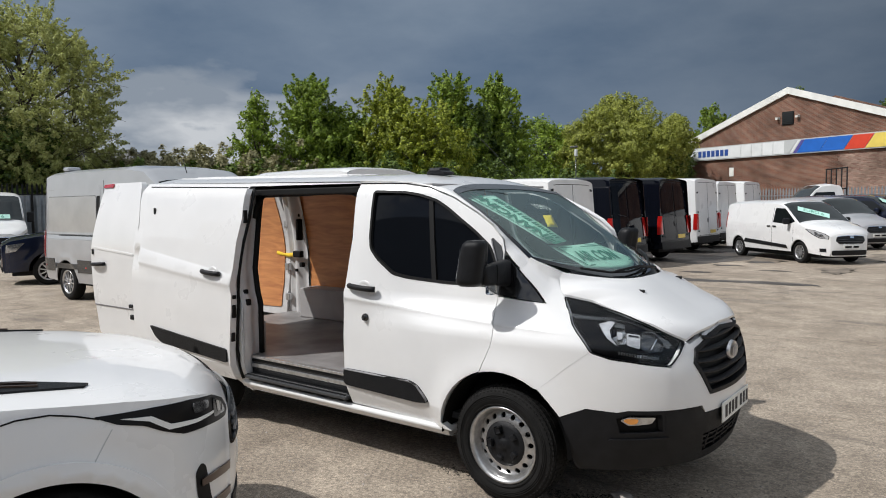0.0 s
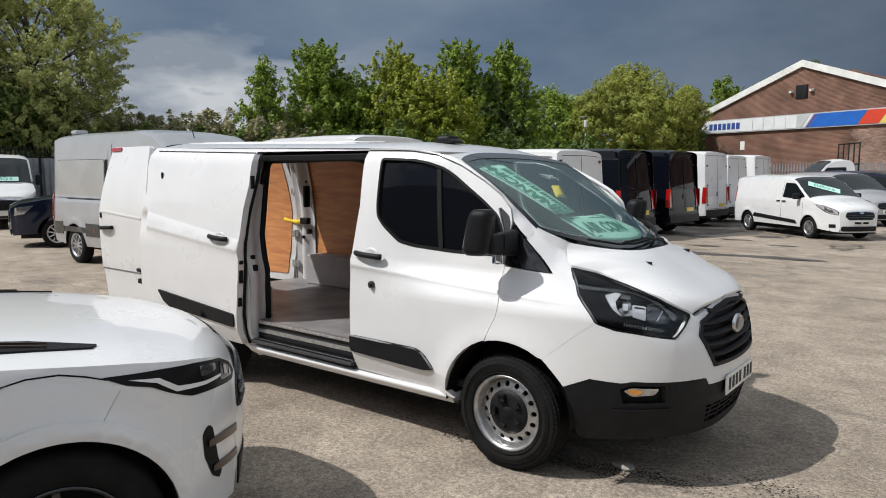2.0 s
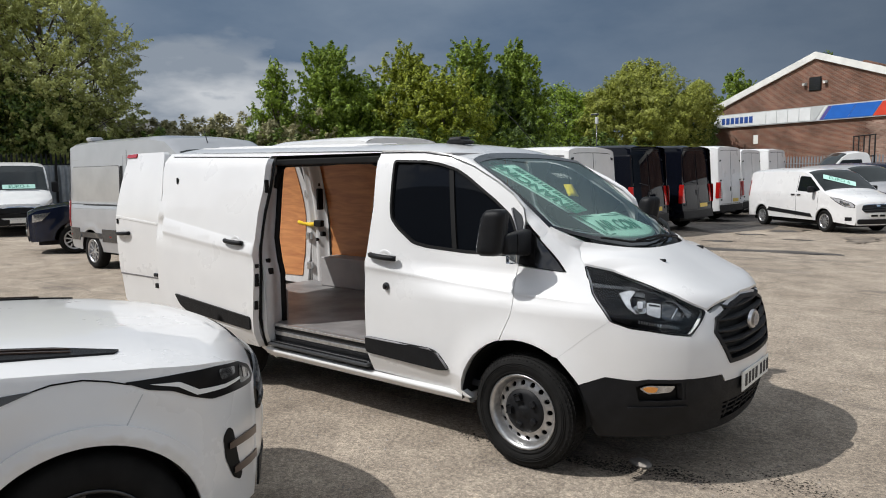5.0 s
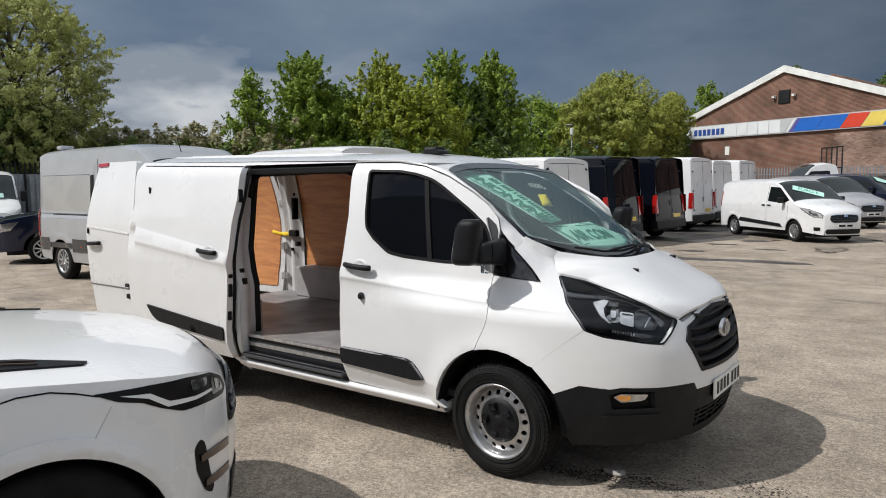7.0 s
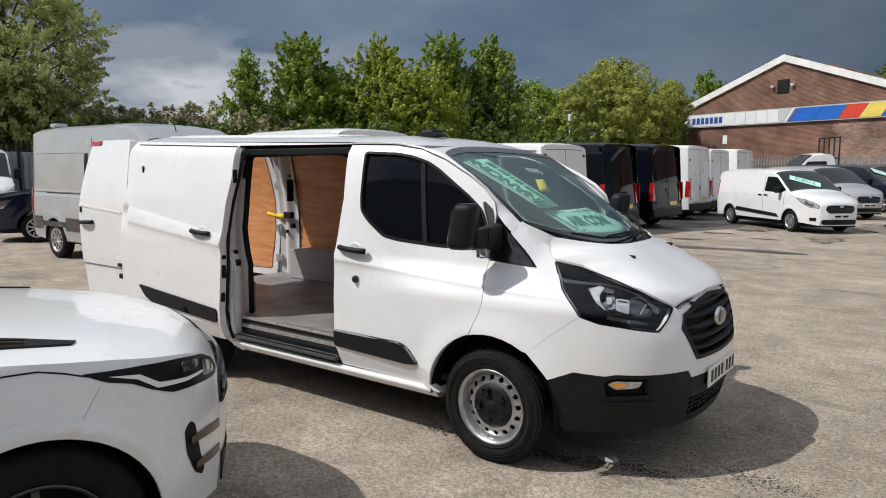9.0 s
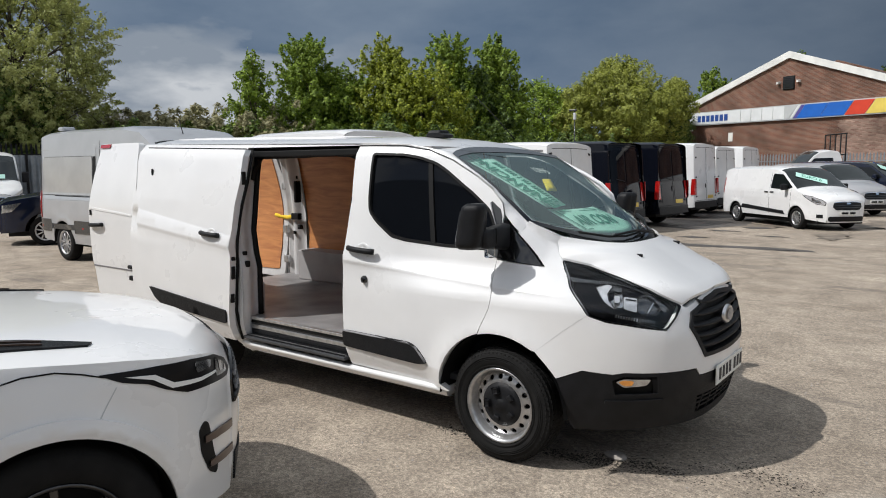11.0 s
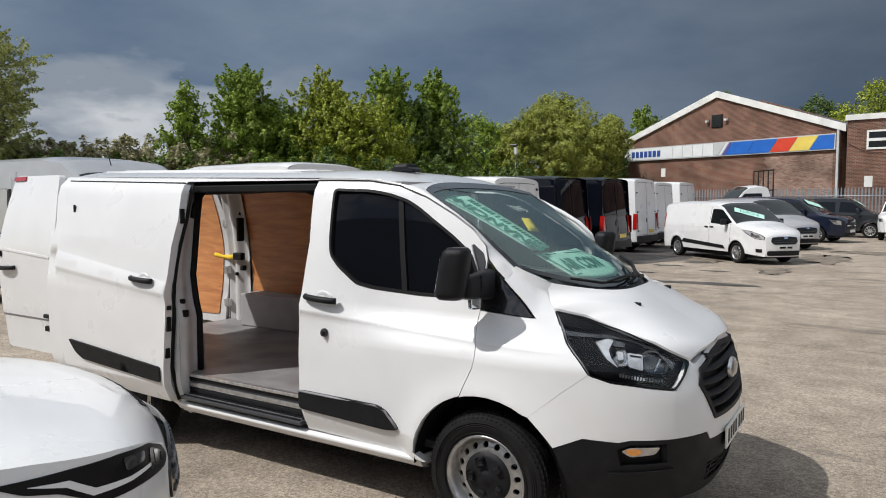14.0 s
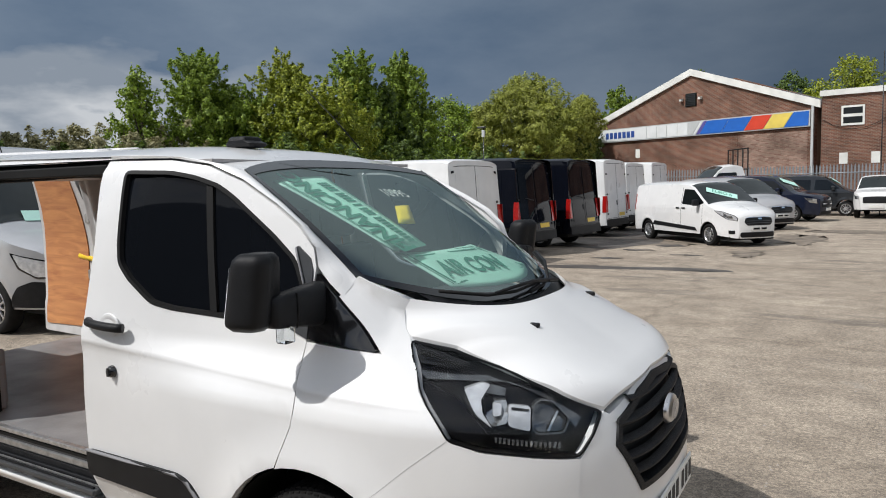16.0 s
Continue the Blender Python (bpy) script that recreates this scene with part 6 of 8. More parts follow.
# ---------------------------------------------------------------- other vehicles
def vehicle(name, label, m, paint, L, W, prof, axles, r, glass, screen, style="steel", zb=0.30, tumble=0.86, taper=(0.8, 0.36, 2.4), edge=0.05, crown=0.03, front=(), rear=(), side=(), group="", belt=1.05, arch=0.07, category="van", bstep=0.09, sstep=0.12, sq=5, tseg=16, nb=0.06, lean=0.0):
    """A road vehicle. Local x runs from its tail (0) to its nose (L). prof: the outline of its top, from nose to tail."""
    th = thing(name, m, label, category, group)
    H = max(p[1] for p in prof)
    px, pz = [p[0] for p in prof][::-1], [p[1] for p in prof][::-1]
    top = lambda x: lerp(x, px, pz)

    def hw(x, z):
        w = W * lerp(z, [zb, zb + 0.2, belt - 0.25, belt, belt + 0.12, H], [0.955, 0.985, 1.0, 0.99, 0.965, tumble])
        u = max(0.0, (x - (L - taper[0])) / taper[0])
        w *= 1 - taper[1] * min(1.0, u) ** taper[2]
        q = max(0.0, (0.25 - x) / 0.25)
        w *= 1 - 0.05 * q * q
        for ax in axles:
            rr = math.hypot(x - ax, z - r)
            w += 0.02 * max(0.0, 1 - abs(rr - r - arch - 0.03) / 0.12) ** 1.5
        return w

    R = lambda x, z: (x, -hw(x, z), z)
    Lf = lambda x, z: (x, hw(x, z), z)
    out = [(0.03, zb + 0.05)]
    for ax in sorted(axles):
        out += [p for p in arc(ax, r, r + arch, 180, 0, 24) if p[1] >= zb - 0.001]
    out += [(L - 0.03, zb), (L, zb + 0.12)]
    eds = [(x, z - edge) for x, z in prof]
    eds[0] = (L, prof[0][1] - edge)
    out += eds
    body_ = part("body", sheeted(out, R, R_, step=bstep, thick=0.03), paint, th)
    part("body_side", sheeted(out, Lf, L_, step=0.14, thick=0.03), paint, body_)
    X = [prof[0][0] + (prof[-1][0] - prof[0][0]) * i / 60 for i in range(61)]
    X = sorted(set([round(a, 4) for a in X] + [p[0] for p in prof]), reverse=True)
    n = len(X) - 1

    def topf(u, v):
        x = X[min(n, int(round(u * n)))]
        t = 2 * v - 1
        w = hw(x, top(x) - edge)
        z = top(x) - edge * abs(t) ** sq + crown * (1 - t * t)
        return Vector((x + 0.06 * (1 - t * t) * (1 if x > L - 0.15 else max(0, 1 - (L - 0.15 - x) / 0.8)), t * w, z))

    part("roof", patch(bmesh.new(), topf, n, tseg), paint, body_)
    zf = prof[0][1]

    def nosef(u, v):
        t = 2 * u - 1
        z = zb + (zf - zb) * v
        zz = min(z, zf - edge)
        bulge = 0.05 * max(0.0, math.sin(math.pi * max(0.0, min(1, (z - zb) / (zf - zb))))) ** 0.7
        return Vector((L + nb * (1 - t * t) + bulge * (1 - abs(t) ** 3), t * hw(L, zz), z - (edge * abs(t) ** 5 - crown * (1 - t * t)) * v ** 4))

    part("nose", patch(bmesh.new(), nosef, 18, 14), paint, body_)

    def tailf(u, v):
        t = 2 * u - 1
        zt = prof[-1][1]
        z = zb + 0.05 + (zt - zb - 0.05) * v
        return Vector((0.03 - 0.03 * (1 - t * t) + lean * (z - zb - 0.05) / (zt - edge - zb - 0.05), -t * hw(0.03, min(z, zt - edge)), z - (edge * abs(t) ** sq - crown * (1 - t * t)) * v ** 4))

    part("tail", patch(bmesh.new(), tailf, tseg, 16), paint, body_)
    part("underside", boxed(0.2, L - 0.2, -W * 0.8, W * 0.8, zb - 0.06, zb + 0.05), SEAL, th)
    NF = lambda y, z: nosef((y / hw(L, min(z, zf - edge)) + 1) / 2, (z - zb) / (zf - zb))
    TF = lambda y, z: tailf((1 - y / hw(0.03, min(z, prof[-1][1] - edge))) / 2, (z - zb - 0.05) / (prof[-1][1] - zb - 0.05))
    for g in glass:
        part("side_window", sheeted(rounded(g, 0.04, 2), R, R_, step=0.12, thick=0.004, lift=0.004), SMOKE, body_)
        part("side_window", sheeted(rounded(g, 0.04, 2), Lf, L_, step=0.16, thick=0.004, lift=0.004), SMOKE, body_)
    xa, xb = screen
    sx = sorted([p[0] for p in prof if xb < p[0] < xa] + [xa - (xa - xb) * k / 8 for k in range(9)], reverse=True)

    def scr(u, v):
        x = sx[min(len(sx) - 1, int(round(u * (len(sx) - 1))))]
        i = X.index(min(X, key=lambda q: abs(q - x)))
        t = (2 * v - 1) * 0.94
        a, c = topf(i / n, (t + 1) / 2), X[i]
        d = top(x) - top(c)
        return a + Vector((x - c + 0.006, 0, d + 0.008))

    part("windscreen", patch(bmesh.new(), scr, len(sx) - 1, 12), GREYGLASS, body_, "grey tinted windscreen")
    for mtl, lst, fn, o in ((None, front, NF, (1, 0, 0)), (None, rear, TF, (-1, 0, 0)), (None, side, R, R_)):
        for nm, mt, poly, lift in lst:
            part(nm, sheeted(poly, fn, o, step=sstep, thick=0.012, lift=lift), mt, body_)
            if lst is side:
                part(nm, sheeted(poly, Lf, L_, step=0.16, thick=0.012, lift=lift), mt, body_)
    for ax in axles:
        for s, rz in ((-1, 0), (1, 180)):
            wheel(th, pose(ax, s * (W - 0.125), r, 0, 11, rz), r, r * 0.64, 0.20, style, detail=False)
            bm = patch(bmesh.new(), lambda u, v: Vector((ax + (r + arch - 0.005) * math.cos(math.pi * u), s * (W - 0.02 - 0.3 * v), r + (r + arch - 0.005) * math.sin(math.pi * u))), 12, 1)
            part("wheel_liner", bm, SEAL, th)
    return th, R, NF, TF, topf, X


def heading(x, y, deg):
    """The pose of a vehicle whose tail is at x, y and which points along deg."""
    return pose(x, y, 0, 0, 0, deg)


def big_van(label, x, y, deg, paint, H=2.42, L=5.6, W=0.99, lower=PLASTIC, plate=PLATEY, lamp_z=(0.80, 1.32), name="panel_van", style="steel", windows=(), mirrors=True, group="parked panel vans", rake=0.12):
    """A tall panel van; its tail has two doors with seams, handles, lamps and a step."""
    prof = [(L, 0.98), (L - 0.25, 1.12), (L - 0.80, 1.28), (L - 1.05, 1.45), (L - 1.55, 1.98), (L - 1.85, 2.18), (L - 2.2, min(H, H - 0.06)), (L - 2.7, H), (1.2, H + 0.01), (0.35, H - 0.01), (0.15, H - 0.05)]
    w = W * 0.93
    tail = [("step_bumper", lower, rect(-W * 0.94, 0.36, W * 0.94, 0.58), 0.03),
            ("door_seam", SEAL, rect(-0.006, 0.62, 0.006, H - 0.16), 0.003),
            ("tail_lamp", REDL, rect(-W * 0.955, lamp_z[0], -W * 0.80, lamp_z[1]), 0.02),
            ("tail_lamp", REDL, rect(W * 0.80, lamp_z[0], W * 0.955, lamp_z[1]), 0.02),
            ("number_plate", plate, rect(-0.60, 0.66, -0.12, 0.77), 0.008),
            ("door_seam", SEAL, rect(-W * 0.80, 0.60, W * 0.80, 0.612), 0.003),
            ("door_seam", SEAL, rect(-W * 0.74, H - 0.16, W * 0.74, H - 0.148), 0.003),
            ("door_handle", PLASTIC, rect(0.03, 1.02, 0.10, 1.16), 0.018),
            ("pressed_panel", paint, rounded(rect(0.08, 1.28, W * 0.70, H - 0.30), 0.06, 2), 0.006),
            ("pressed_panel", paint, rounded(rect(-W * 0.70, 1.28, -0.08, H - 0.30), 0.06, 2), 0.006),
            ("pressed_panel", paint, rounded(rect(0.08, 0.68, W * 0.70, 1.22), 0.06, 2), 0.006),
            ("pressed_panel", paint, rounded(rect(-W * 0.70, 0.80, -0.08, 1.22), 0.06, 2), 0.006)]
    if paint is BLACKP:
        for s in (-1, 1):
            pane = rounded([(s * 0.05, 1.30), (s * W * 0.74, 1.30), (s * W * 0.70, H - 0.24), (s * 0.05, H - 0.24)], 0.06, 3)
            tail.append(("rear_window", BLACKGLASS, pane, 0.012))
        tail.append(("roof_lip", PLASTIC, rect(-W * 0.72, H - 0.11, W * 0.72, H - 0.085), 0.012))
        tail.append(("wiper", PLASTIC, [(0.10, 1.34), (0.50, 1.40), (0.50, 1.415), (0.10, 1.36)], 0.024))
    for z in (0.72, 1.35, 2.0):
        for s in (-1, 1):
            tail.append(("door_hinge", lower, rect(s * W * 0.80 - 0.04, z, s * W * 0.80 + 0.04, z + 0.05), 0.02))
    fr = [("grille", PLASTIC, rounded(rect(-0.62, 0.58, 0.62, 0.88), 0.08, 3), 0.01),
          ("lower_bumper", PLASTIC, rounded([(-W * 0.62, 0.35), (W * 0.62, 0.35), (W * 0.62, 0.66), (0.50, 0.60), (0.42, 0.53), (-0.42, 0.53), (-0.50, 0.60), (-W * 0.62, 0.66)], 0.03, 2), 0.012),
          ("chrome_strip", CHROME, [(-0.55, 0.865), (0.0, 0.895), (0.55, 0.865), (0.55, 0.885), (0.0, 0.917), (-0.55, 0.885)], 0.024),
          ("grille_bar", GLOSSB, rect(-0.56, 0.70, 0.56, 0.725), 0.022),
          ("number_plate", PLATEW, rect(-0.26, 0.42, 0.26, 0.53), 0.03)]
    ga = [[(L - 0.92, 1.34), (L - 1.52, 1.90), (L - 2.05, 1.94), (L - 2.15, 1.28), (L - 1.6, 1.22)]]
    sd = [("rubbing_strip", lower, rect(0.35, 0.60, L - 1.2, 0.70), 0.012),
          ("door_seam", SEAL, rect(L - 2.22, 0.45, L - 2.208, H - 0.3), 0.002),
          ("door_seam", SEAL, rect(L - 3.5, 0.45, L - 3.488, H - 0.22), 0.002),
          ("door_rail", SEAL, rect(0.7, 1.22, L - 3.4, 1.235), 0.004),
          ("pressed_panel", paint, rounded(rect(0.5, 1.35, L - 3.62, H - 0.28), 0.08, 2), 0.005),
          ("tail_lamp", REDL, rect(0.032, lamp_z[0], 0.15, lamp_z[1]), 0.014),
          ("lamp_surround", GLOSSB, rounded([(L - 0.58, 1.04), (L - 0.08, 0.93), (L - 0.03, 0.72), (L - 0.25, 0.72), (L - 0.46, 0.84)], 0.02, 2), 0.006),
          ("headlamp", FACET, rounded([(L - 0.53, 1.02), (L - 0.10, 0.915), (L - 0.05, 0.74), (L - 0.25, 0.745), (L - 0.43, 0.855)], 0.02, 2), 0.011),
          ("bumper_corner", PLASTIC, rounded([(L - 0.62, 0.37), (L - 0.015, 0.36), (L - 0.015, 0.66), (L - 0.30, 0.69), (L - 0.50, 0.62), (L - 0.58, 0.50)], 0.03, 2), 0.012)]
    for w_ in windows:
        sd.append(("window_gap", SAILM, rounded(shrink(w_, -0.010), 0.06, 3), 0.007))
        sd.append(("blank_window", PANE, rounded(w_, 0.05, 3), 0.014))
        sd.append(("body_crease", GREYP, rect(0.05, 1.155, L - 3.0, 1.165), 0.004))
        sd.append(("body_crease", GREYP, rect(0.10, 2.08, L - 2.6, 2.092), 0.004))
        for xr in (0.12, 1.75):
            sd.append(("side_reflector", REDL, rect(xr, 0.63, xr + 0.06, 0.655), 0.016))
        sd.append(("window_gap", SEAL, rect(max(p[0] for p in w_) + 0.02, 1.15, max(p[0] for p in w_) + 0.12, 1.95), 0.008))
        sd.append(("lower_cladding", DGREY, rect(1.45, 0.54, L - 1.5, 0.78), 0.010))
        sd.append(("lower_cladding", DGREY, rect(0.04, 0.54, 0.52, 0.78), 0.010))
    th, R, NF, TF, topf, X = vehicle(name, label, heading(x, y, deg), paint, L, W, prof, (0.98, L - 1.02), 0.345, ga, (L - 0.98, L - 1.83), style, 0.34, tumble=0.915, rear=tail, front=fr, side=sd, belt=1.15, crown=0.022, edge=0.06, sq=9, tseg=24, lean=rake, group=group)
    if mirrors:
        for s in (-1, 1):
            part("door_mirror", boxed(L - 1.36, L - 1.20, s * (W + 0.14) - 0.10, s * (W + 0.14) + 0.10, 1.32, 1.66, 0.04), PLASTIC, th)
    return th


# the row whose tails face the yard
big_van("tall white panel van parked tail out in a row", -5.2, 10.3, 174, WHITE2, 2.28, 5.4)
big_van("tall gloss black panel van with red tail lamps, parked tail out", -5.15, 13.35, 174, BLACKP, 2.38, 5.7, rake=0.22)
big_van("second gloss black panel van parked beside its twin", -4.9, 16.15, 174, BLACKP, 2.42, 5.7, rake=0.22)
big_van("tall white panel van with red tail lamps and clean doors", -5.15, 20.0, 175, WHITE, 2.50, 5.7)
big_van("white panel van further along the parked row", -5.3, 23.0, 175, WHITE2, 2.46, 5.7)
big_van("white panel van at the far end of the parked row", -5.15, 26.0, 175, WHITE, 2.52, 5.7)
big_van("white high-roofed van behind the open van", -6.4, 5.3, 176, WHITE, 2.40, 5.5)
e = big_van("white van with a cooling unit on its roof", -5.4, 7.7, 175, WHITE2, 2.04, 5.2)
part("cooling_unit", boxed(0.55, 1.35, -0.45, 0.45, 2.05, 2.24, 0.05), WHITE2, e, "white roof cooling unit")
# the silver van beyond the open rear doors
sv = big_van("silver high-roofed van with alloy wheels standing beyond the open van", -12.55, 2.85, 0, SILVER, 2.44, 5.9, lower=DGREY, style="alloy", windows=([(0.16, 1.25), (2.15, 1.25), (2.15, 1.95), (0.26, 1.95)],))
part("roof_vent", boxed(0.5, 0.72, -0.75, -0.5, 2.45, 2.53, 0.03), SILVER, sv)
part("aerial", tube(bmesh.new(), [(3.9, -0.2, 2.20), (3.75, -0.2, 2.55)], 0.008, 6), SEAL, sv)
c1 = thing("sign_card", heading(-12.55, 2.85, 0), "mint REAR SE card on the silver van's windscreen", "sign")


def screen_card(parent, p0, p1, up, h, word, size, off=0.03, sx=1.0):
    """A lettered card that lies along a windscreen, in its van's own measures."""
    a, b, u = Vector(p0), Vector(p1), Vector(up).normalized()
    x = (b - a).normalized()
    z = x.cross(u).normalized()
    u = z.cross(x)
    c = (a + b) / 2 + u * h / 2 + z * off
    M = Matrix(((x.x, u.x, z.x, c.x), (x.y, u.y, z.y, c.y), (x.z, u.z, z.z, c.z), (0, 0, 0, 1)))
    w = (b - a).length
    part("card", boxed(-w / 2, w / 2, -h / 2, h / 2, -0.004, 0.0, 0, M), MINT, parent)
    if word:
        text_mesh("lettering", word, size, GREENINK, parent, M @ Matrix.Translation((0, 0, 0.003)), sx=sx)


screen_card(c1, (4.62, -0.75, 1.62), (4.85, 0.35, 1.45), (-0.65, 0, 0.75), 0.24, "REAR SE", 0.18)
c2 = thing("sign_card", heading(-12.55, 2.85, 0), "mint AIR card on the silver van's dashboard", "sign")
screen_card(c2, (4.92, -0.55, 1.38), (4.98, 0.25, 1.36), (-0.65, 0, 0.75), 0.17, "AIR", 0.16, 0.045)


def small_van(label, x, y, deg, paint, L=4.82, H=1.80, W=0.90, name="small_van", style="steel", size=1.0):
    prof = [(L, 0.84), (L - 0.05, 0.91), (L - 0.15, 0.965), (L - 0.35, 1.03), (L - 0.75, 1.125), (L - 1.0, 1.205), (L - 1.70, 1.68), (L - 1.95, 1.76), (L - 2.4, H), (0.8, H), (0.15, H - 0.03), (0.03, H - 0.08)]
    ga = [[(L - 1.12, 1.20), (L - 1.66, 1.58), (L - 2.12, 1.60), (L - 2.16, 1.16), (L - 1.4, 1.12)]]
    fr = [("grille", PLASTIC, rounded([(-0.36, 0.59), (0.36, 0.59), (0.45, 0.68), (0.41, 0.79), (-0.41, 0.79), (-0.45, 0.68)], 0.03, 3), 0.014),
          ("grille_rim", CHROME, [(-0.41, 0.785), (0.41, 0.785), (0.405, 0.80), (-0.405, 0.80)], 0.020),
          ("grille_bar", GLOSSB, rect(-0.40, 0.645, 0.40, 0.660), 0.022), ("grille_bar", GLOSSB, rect(-0.42, 0.700, 0.42, 0.715), 0.022),
          ("badge", CHROME, rounded(rect(-0.06, 0.735, 0.06, 0.775), 0.018, 3), 0.024),
          ("intake", PLASTIC, rounded(rect(-0.54, 0.27, 0.54, 0.41), 0.05, 2), 0.014),
          ("number_plate", PLATEW, rect(-0.26, 0.45, 0.26, 0.56), 0.02),
          ("plate_bar", SEAL, rect(-0.21, 0.478, -0.02, 0.532), 0.028), ("plate_bar", SEAL, rect(0.04, 0.478, 0.21, 0.532), 0.028)]
    sd = [("rubbing_strip", PLASTIC, [(1.25, 0.62), (L - 1.5, 0.50), (L - 1.42, 0.40), (1.15, 0.50)], 0.012),
          ("lamp_surround", GLOSSB, [(L - 0.66, 1.005), (L - 0.35, 0.975), (L - 0.10, 0.875), (L - 0.02, 0.80), (L - 0.03, 0.715), (L - 0.22, 0.745), (L - 0.44, 0.87)], 0.006),
          ("headlamp", FACET, [(L - 0.62, 0.995), (L - 0.35, 0.965), (L - 0.11, 0.868), (L - 0.03, 0.79), (L - 0.04, 0.73), (L - 0.22, 0.760), (L - 0.42, 0.88)], 0.012),
          ("headlamp_lens", CLEARL, [(L - 0.34, 0.93), (L - 0.14, 0.85), (L - 0.10, 0.77), (L - 0.22, 0.785), (L - 0.33, 0.86)], 0.016),
          ("fog_lamp", PLASTIC, rect(L - 0.22, 0.36, L - 0.08, 0.46), 0.008),
          ("door_seam", SEAL, rect(L - 2.20, 0.40, L - 2.19, H - 0.16), 0.002),
          ("door_seam", SEAL, rect(L - 1.18, 0.62, L - 1.17, 1.14), 0.002),
          ("door_handle", PLASTIC, rect(L - 2.14, 1.02, L - 1.98, 1.06), 0.02),
          ("door_handle", PLASTIC, rect(L - 2.42, 1.02, L - 2.26, 1.06), 0.02),
          ("tail_lamp", REDL, rect(0.035, 0.95, 0.11, 1.45), 0.006),
          ("pressed_panel", paint, rounded(rect(0.35, 1.10, L - 2.5, H - 0.22), 0.08, 2), 0.004)]
    th, R, NF, TF, topf, X = vehicle(name, label, heading(x, y, deg) @ Matrix.Scale(size, 4), paint, L, W, prof, (0.85, L - 0.90), 0.315, ga, (L - 0.98, L - 1.86), style, 0.24, front=fr, side=sd, belt=1.08, tumble=0.85, edge=0.06, crown=0.045, arch=0.055)
    for s in (-1, 1):
        part("door_mirror", boxed(L - 1.42, L - 1.28, s * (W + 0.10) - 0.09, s * (W + 0.10) + 0.09, 1.12, 1.30, 0.035), PLASTIC, th)
    return th


HC = math.degrees(math.atan2(-2.12, 2.23))
hx, hy = math.cos(radians(HC)), math.sin(radians(HC))
ctx, cty = -3.96 - 0.85 * hx + 0.80 * -hy, 19.04 - 0.85 * hy + 0.80 * hx
ctx, cty = ctx + 0.12 * hx, cty + 0.12 * hy
small_van("small white van with a EURO 6 card on its windscreen", ctx, cty, HC, WHITE, style="alloy", size=0.945)
c3 = thing("sign_card", heading(ctx, cty, HC) @ Matrix.Scale(0.945, 4), "white and mint EURO 6 card on the small van's windscreen", "sign")
screen_card(c3, (3.40, -0.60, 1.48), (3.76, 0.18, 1.245), (-0.78, 0, 0.62), 0.21, "EURO 6", 0.19, 0.06, 0.9)
small_van("silver small van parked behind the small white one", -4.15, 26.9, HC, GREYP, style="alloy")


def people_van(label, x, y, deg, paint, name="people_van"):
    L, H, W = 5.1, 1.90, 0.96
    prof = [(L, 0.95), (L - 0.2, 1.06), (L - 0.85, 1.18), (L - 1.1, 1.30), (L - 1.75, 1.78), (L - 2.1, 1.88), (L - 2.6, H), (0.8, H), (0.2, H - 0.04), (0.03, H - 0.12)]
    ga = [[(L - 1.2, 1.26), (L - 1.72, 1.66), (L - 2.2, 1.68), (L - 2.25, 1.2), (L - 1.5, 1.18)], [(1.0, 1.2), (2.7, 1.2), (2.7, 1.68), (1.05, 1.68)]]
    fr = [("grille", PLASTIC, rounded(rect(-0.50, 0.58, 0.50, 0.84), 0.08, 3), 0.012), ("grille_bar", CHROME, rect(-0.48, 0.70, 0.48, 0.73), 0.02), ("intake", SEAL, rect(-0.56, 0.30, 0.56, 0.42), 0.012), ("number_plate", PLATEW, rect(-0.26, 0.44, 0.26, 0.55), 0.02)]
    sd = [("headlamp", CLEARL, [(L - 0.50, 0.98), (L - 0.10, 0.92), (L - 0.08, 0.74), (L - 0.30, 0.78)], 0.010), ("door_seam", SEAL, rect(L - 2.3, 0.4, L - 2.29, 1.7), 0.002), ("tail_lamp", REDL, rect(0.035, 0.95, 0.11, 1.45), 0.006)]
    th, *_ = vehicle(name, label, heading(x, y, deg), paint, L, W, prof, (0.95, L - 0.95), 0.335, ga, (L - 1.05, L - 1.98), "alloy", 0.28, front=fr, side=sd, belt=1.12)
    for s in (-1, 1):
        part("door_mirror", boxed(L - 1.55, L - 1.4, s * (W + 0.1) - 0.09, s * (W + 0.1) + 0.09, 1.16, 1.38, 0.035), paint, th)
    return th


people_van("dark navy van with chrome grille parked by the fence", -4.4, 31.0, -17, NAVY)
people_van("dark grey estate vehicle parked beside the navy van", -3.0, 35.2, -2, DGREY)
for lb, mm in (("pale price sheet on the navy van's windscreen", heading(-4.4, 31.0, -17)), ("pale price sheet on the grey estate's windscreen", heading(-3.0, 35.2, -2))):
    c4 = thing("sign_card", mm, lb, "sign")
    screen_card(c4, (3.62, -0.62, 1.58), (3.90, 0.25, 1.37), (-0.78, 0, 0.62), 0.30, "", 0.1, 0.06)
    for k in range(3):
        f = 0.12 + 0.07 * k
        part("print_bar", tube(bmesh.new(), [(3.70 - f * 0.78, -0.50, 1.58 + f * 0.62), (3.88 - f * 0.78, 0.10, 1.44 + f * 0.62)], 0.012, 5), GREENINK, c4)
people_van("navy van with chrome grille seen behind the silver van", -13.6, 7.0, 242, NAVY)


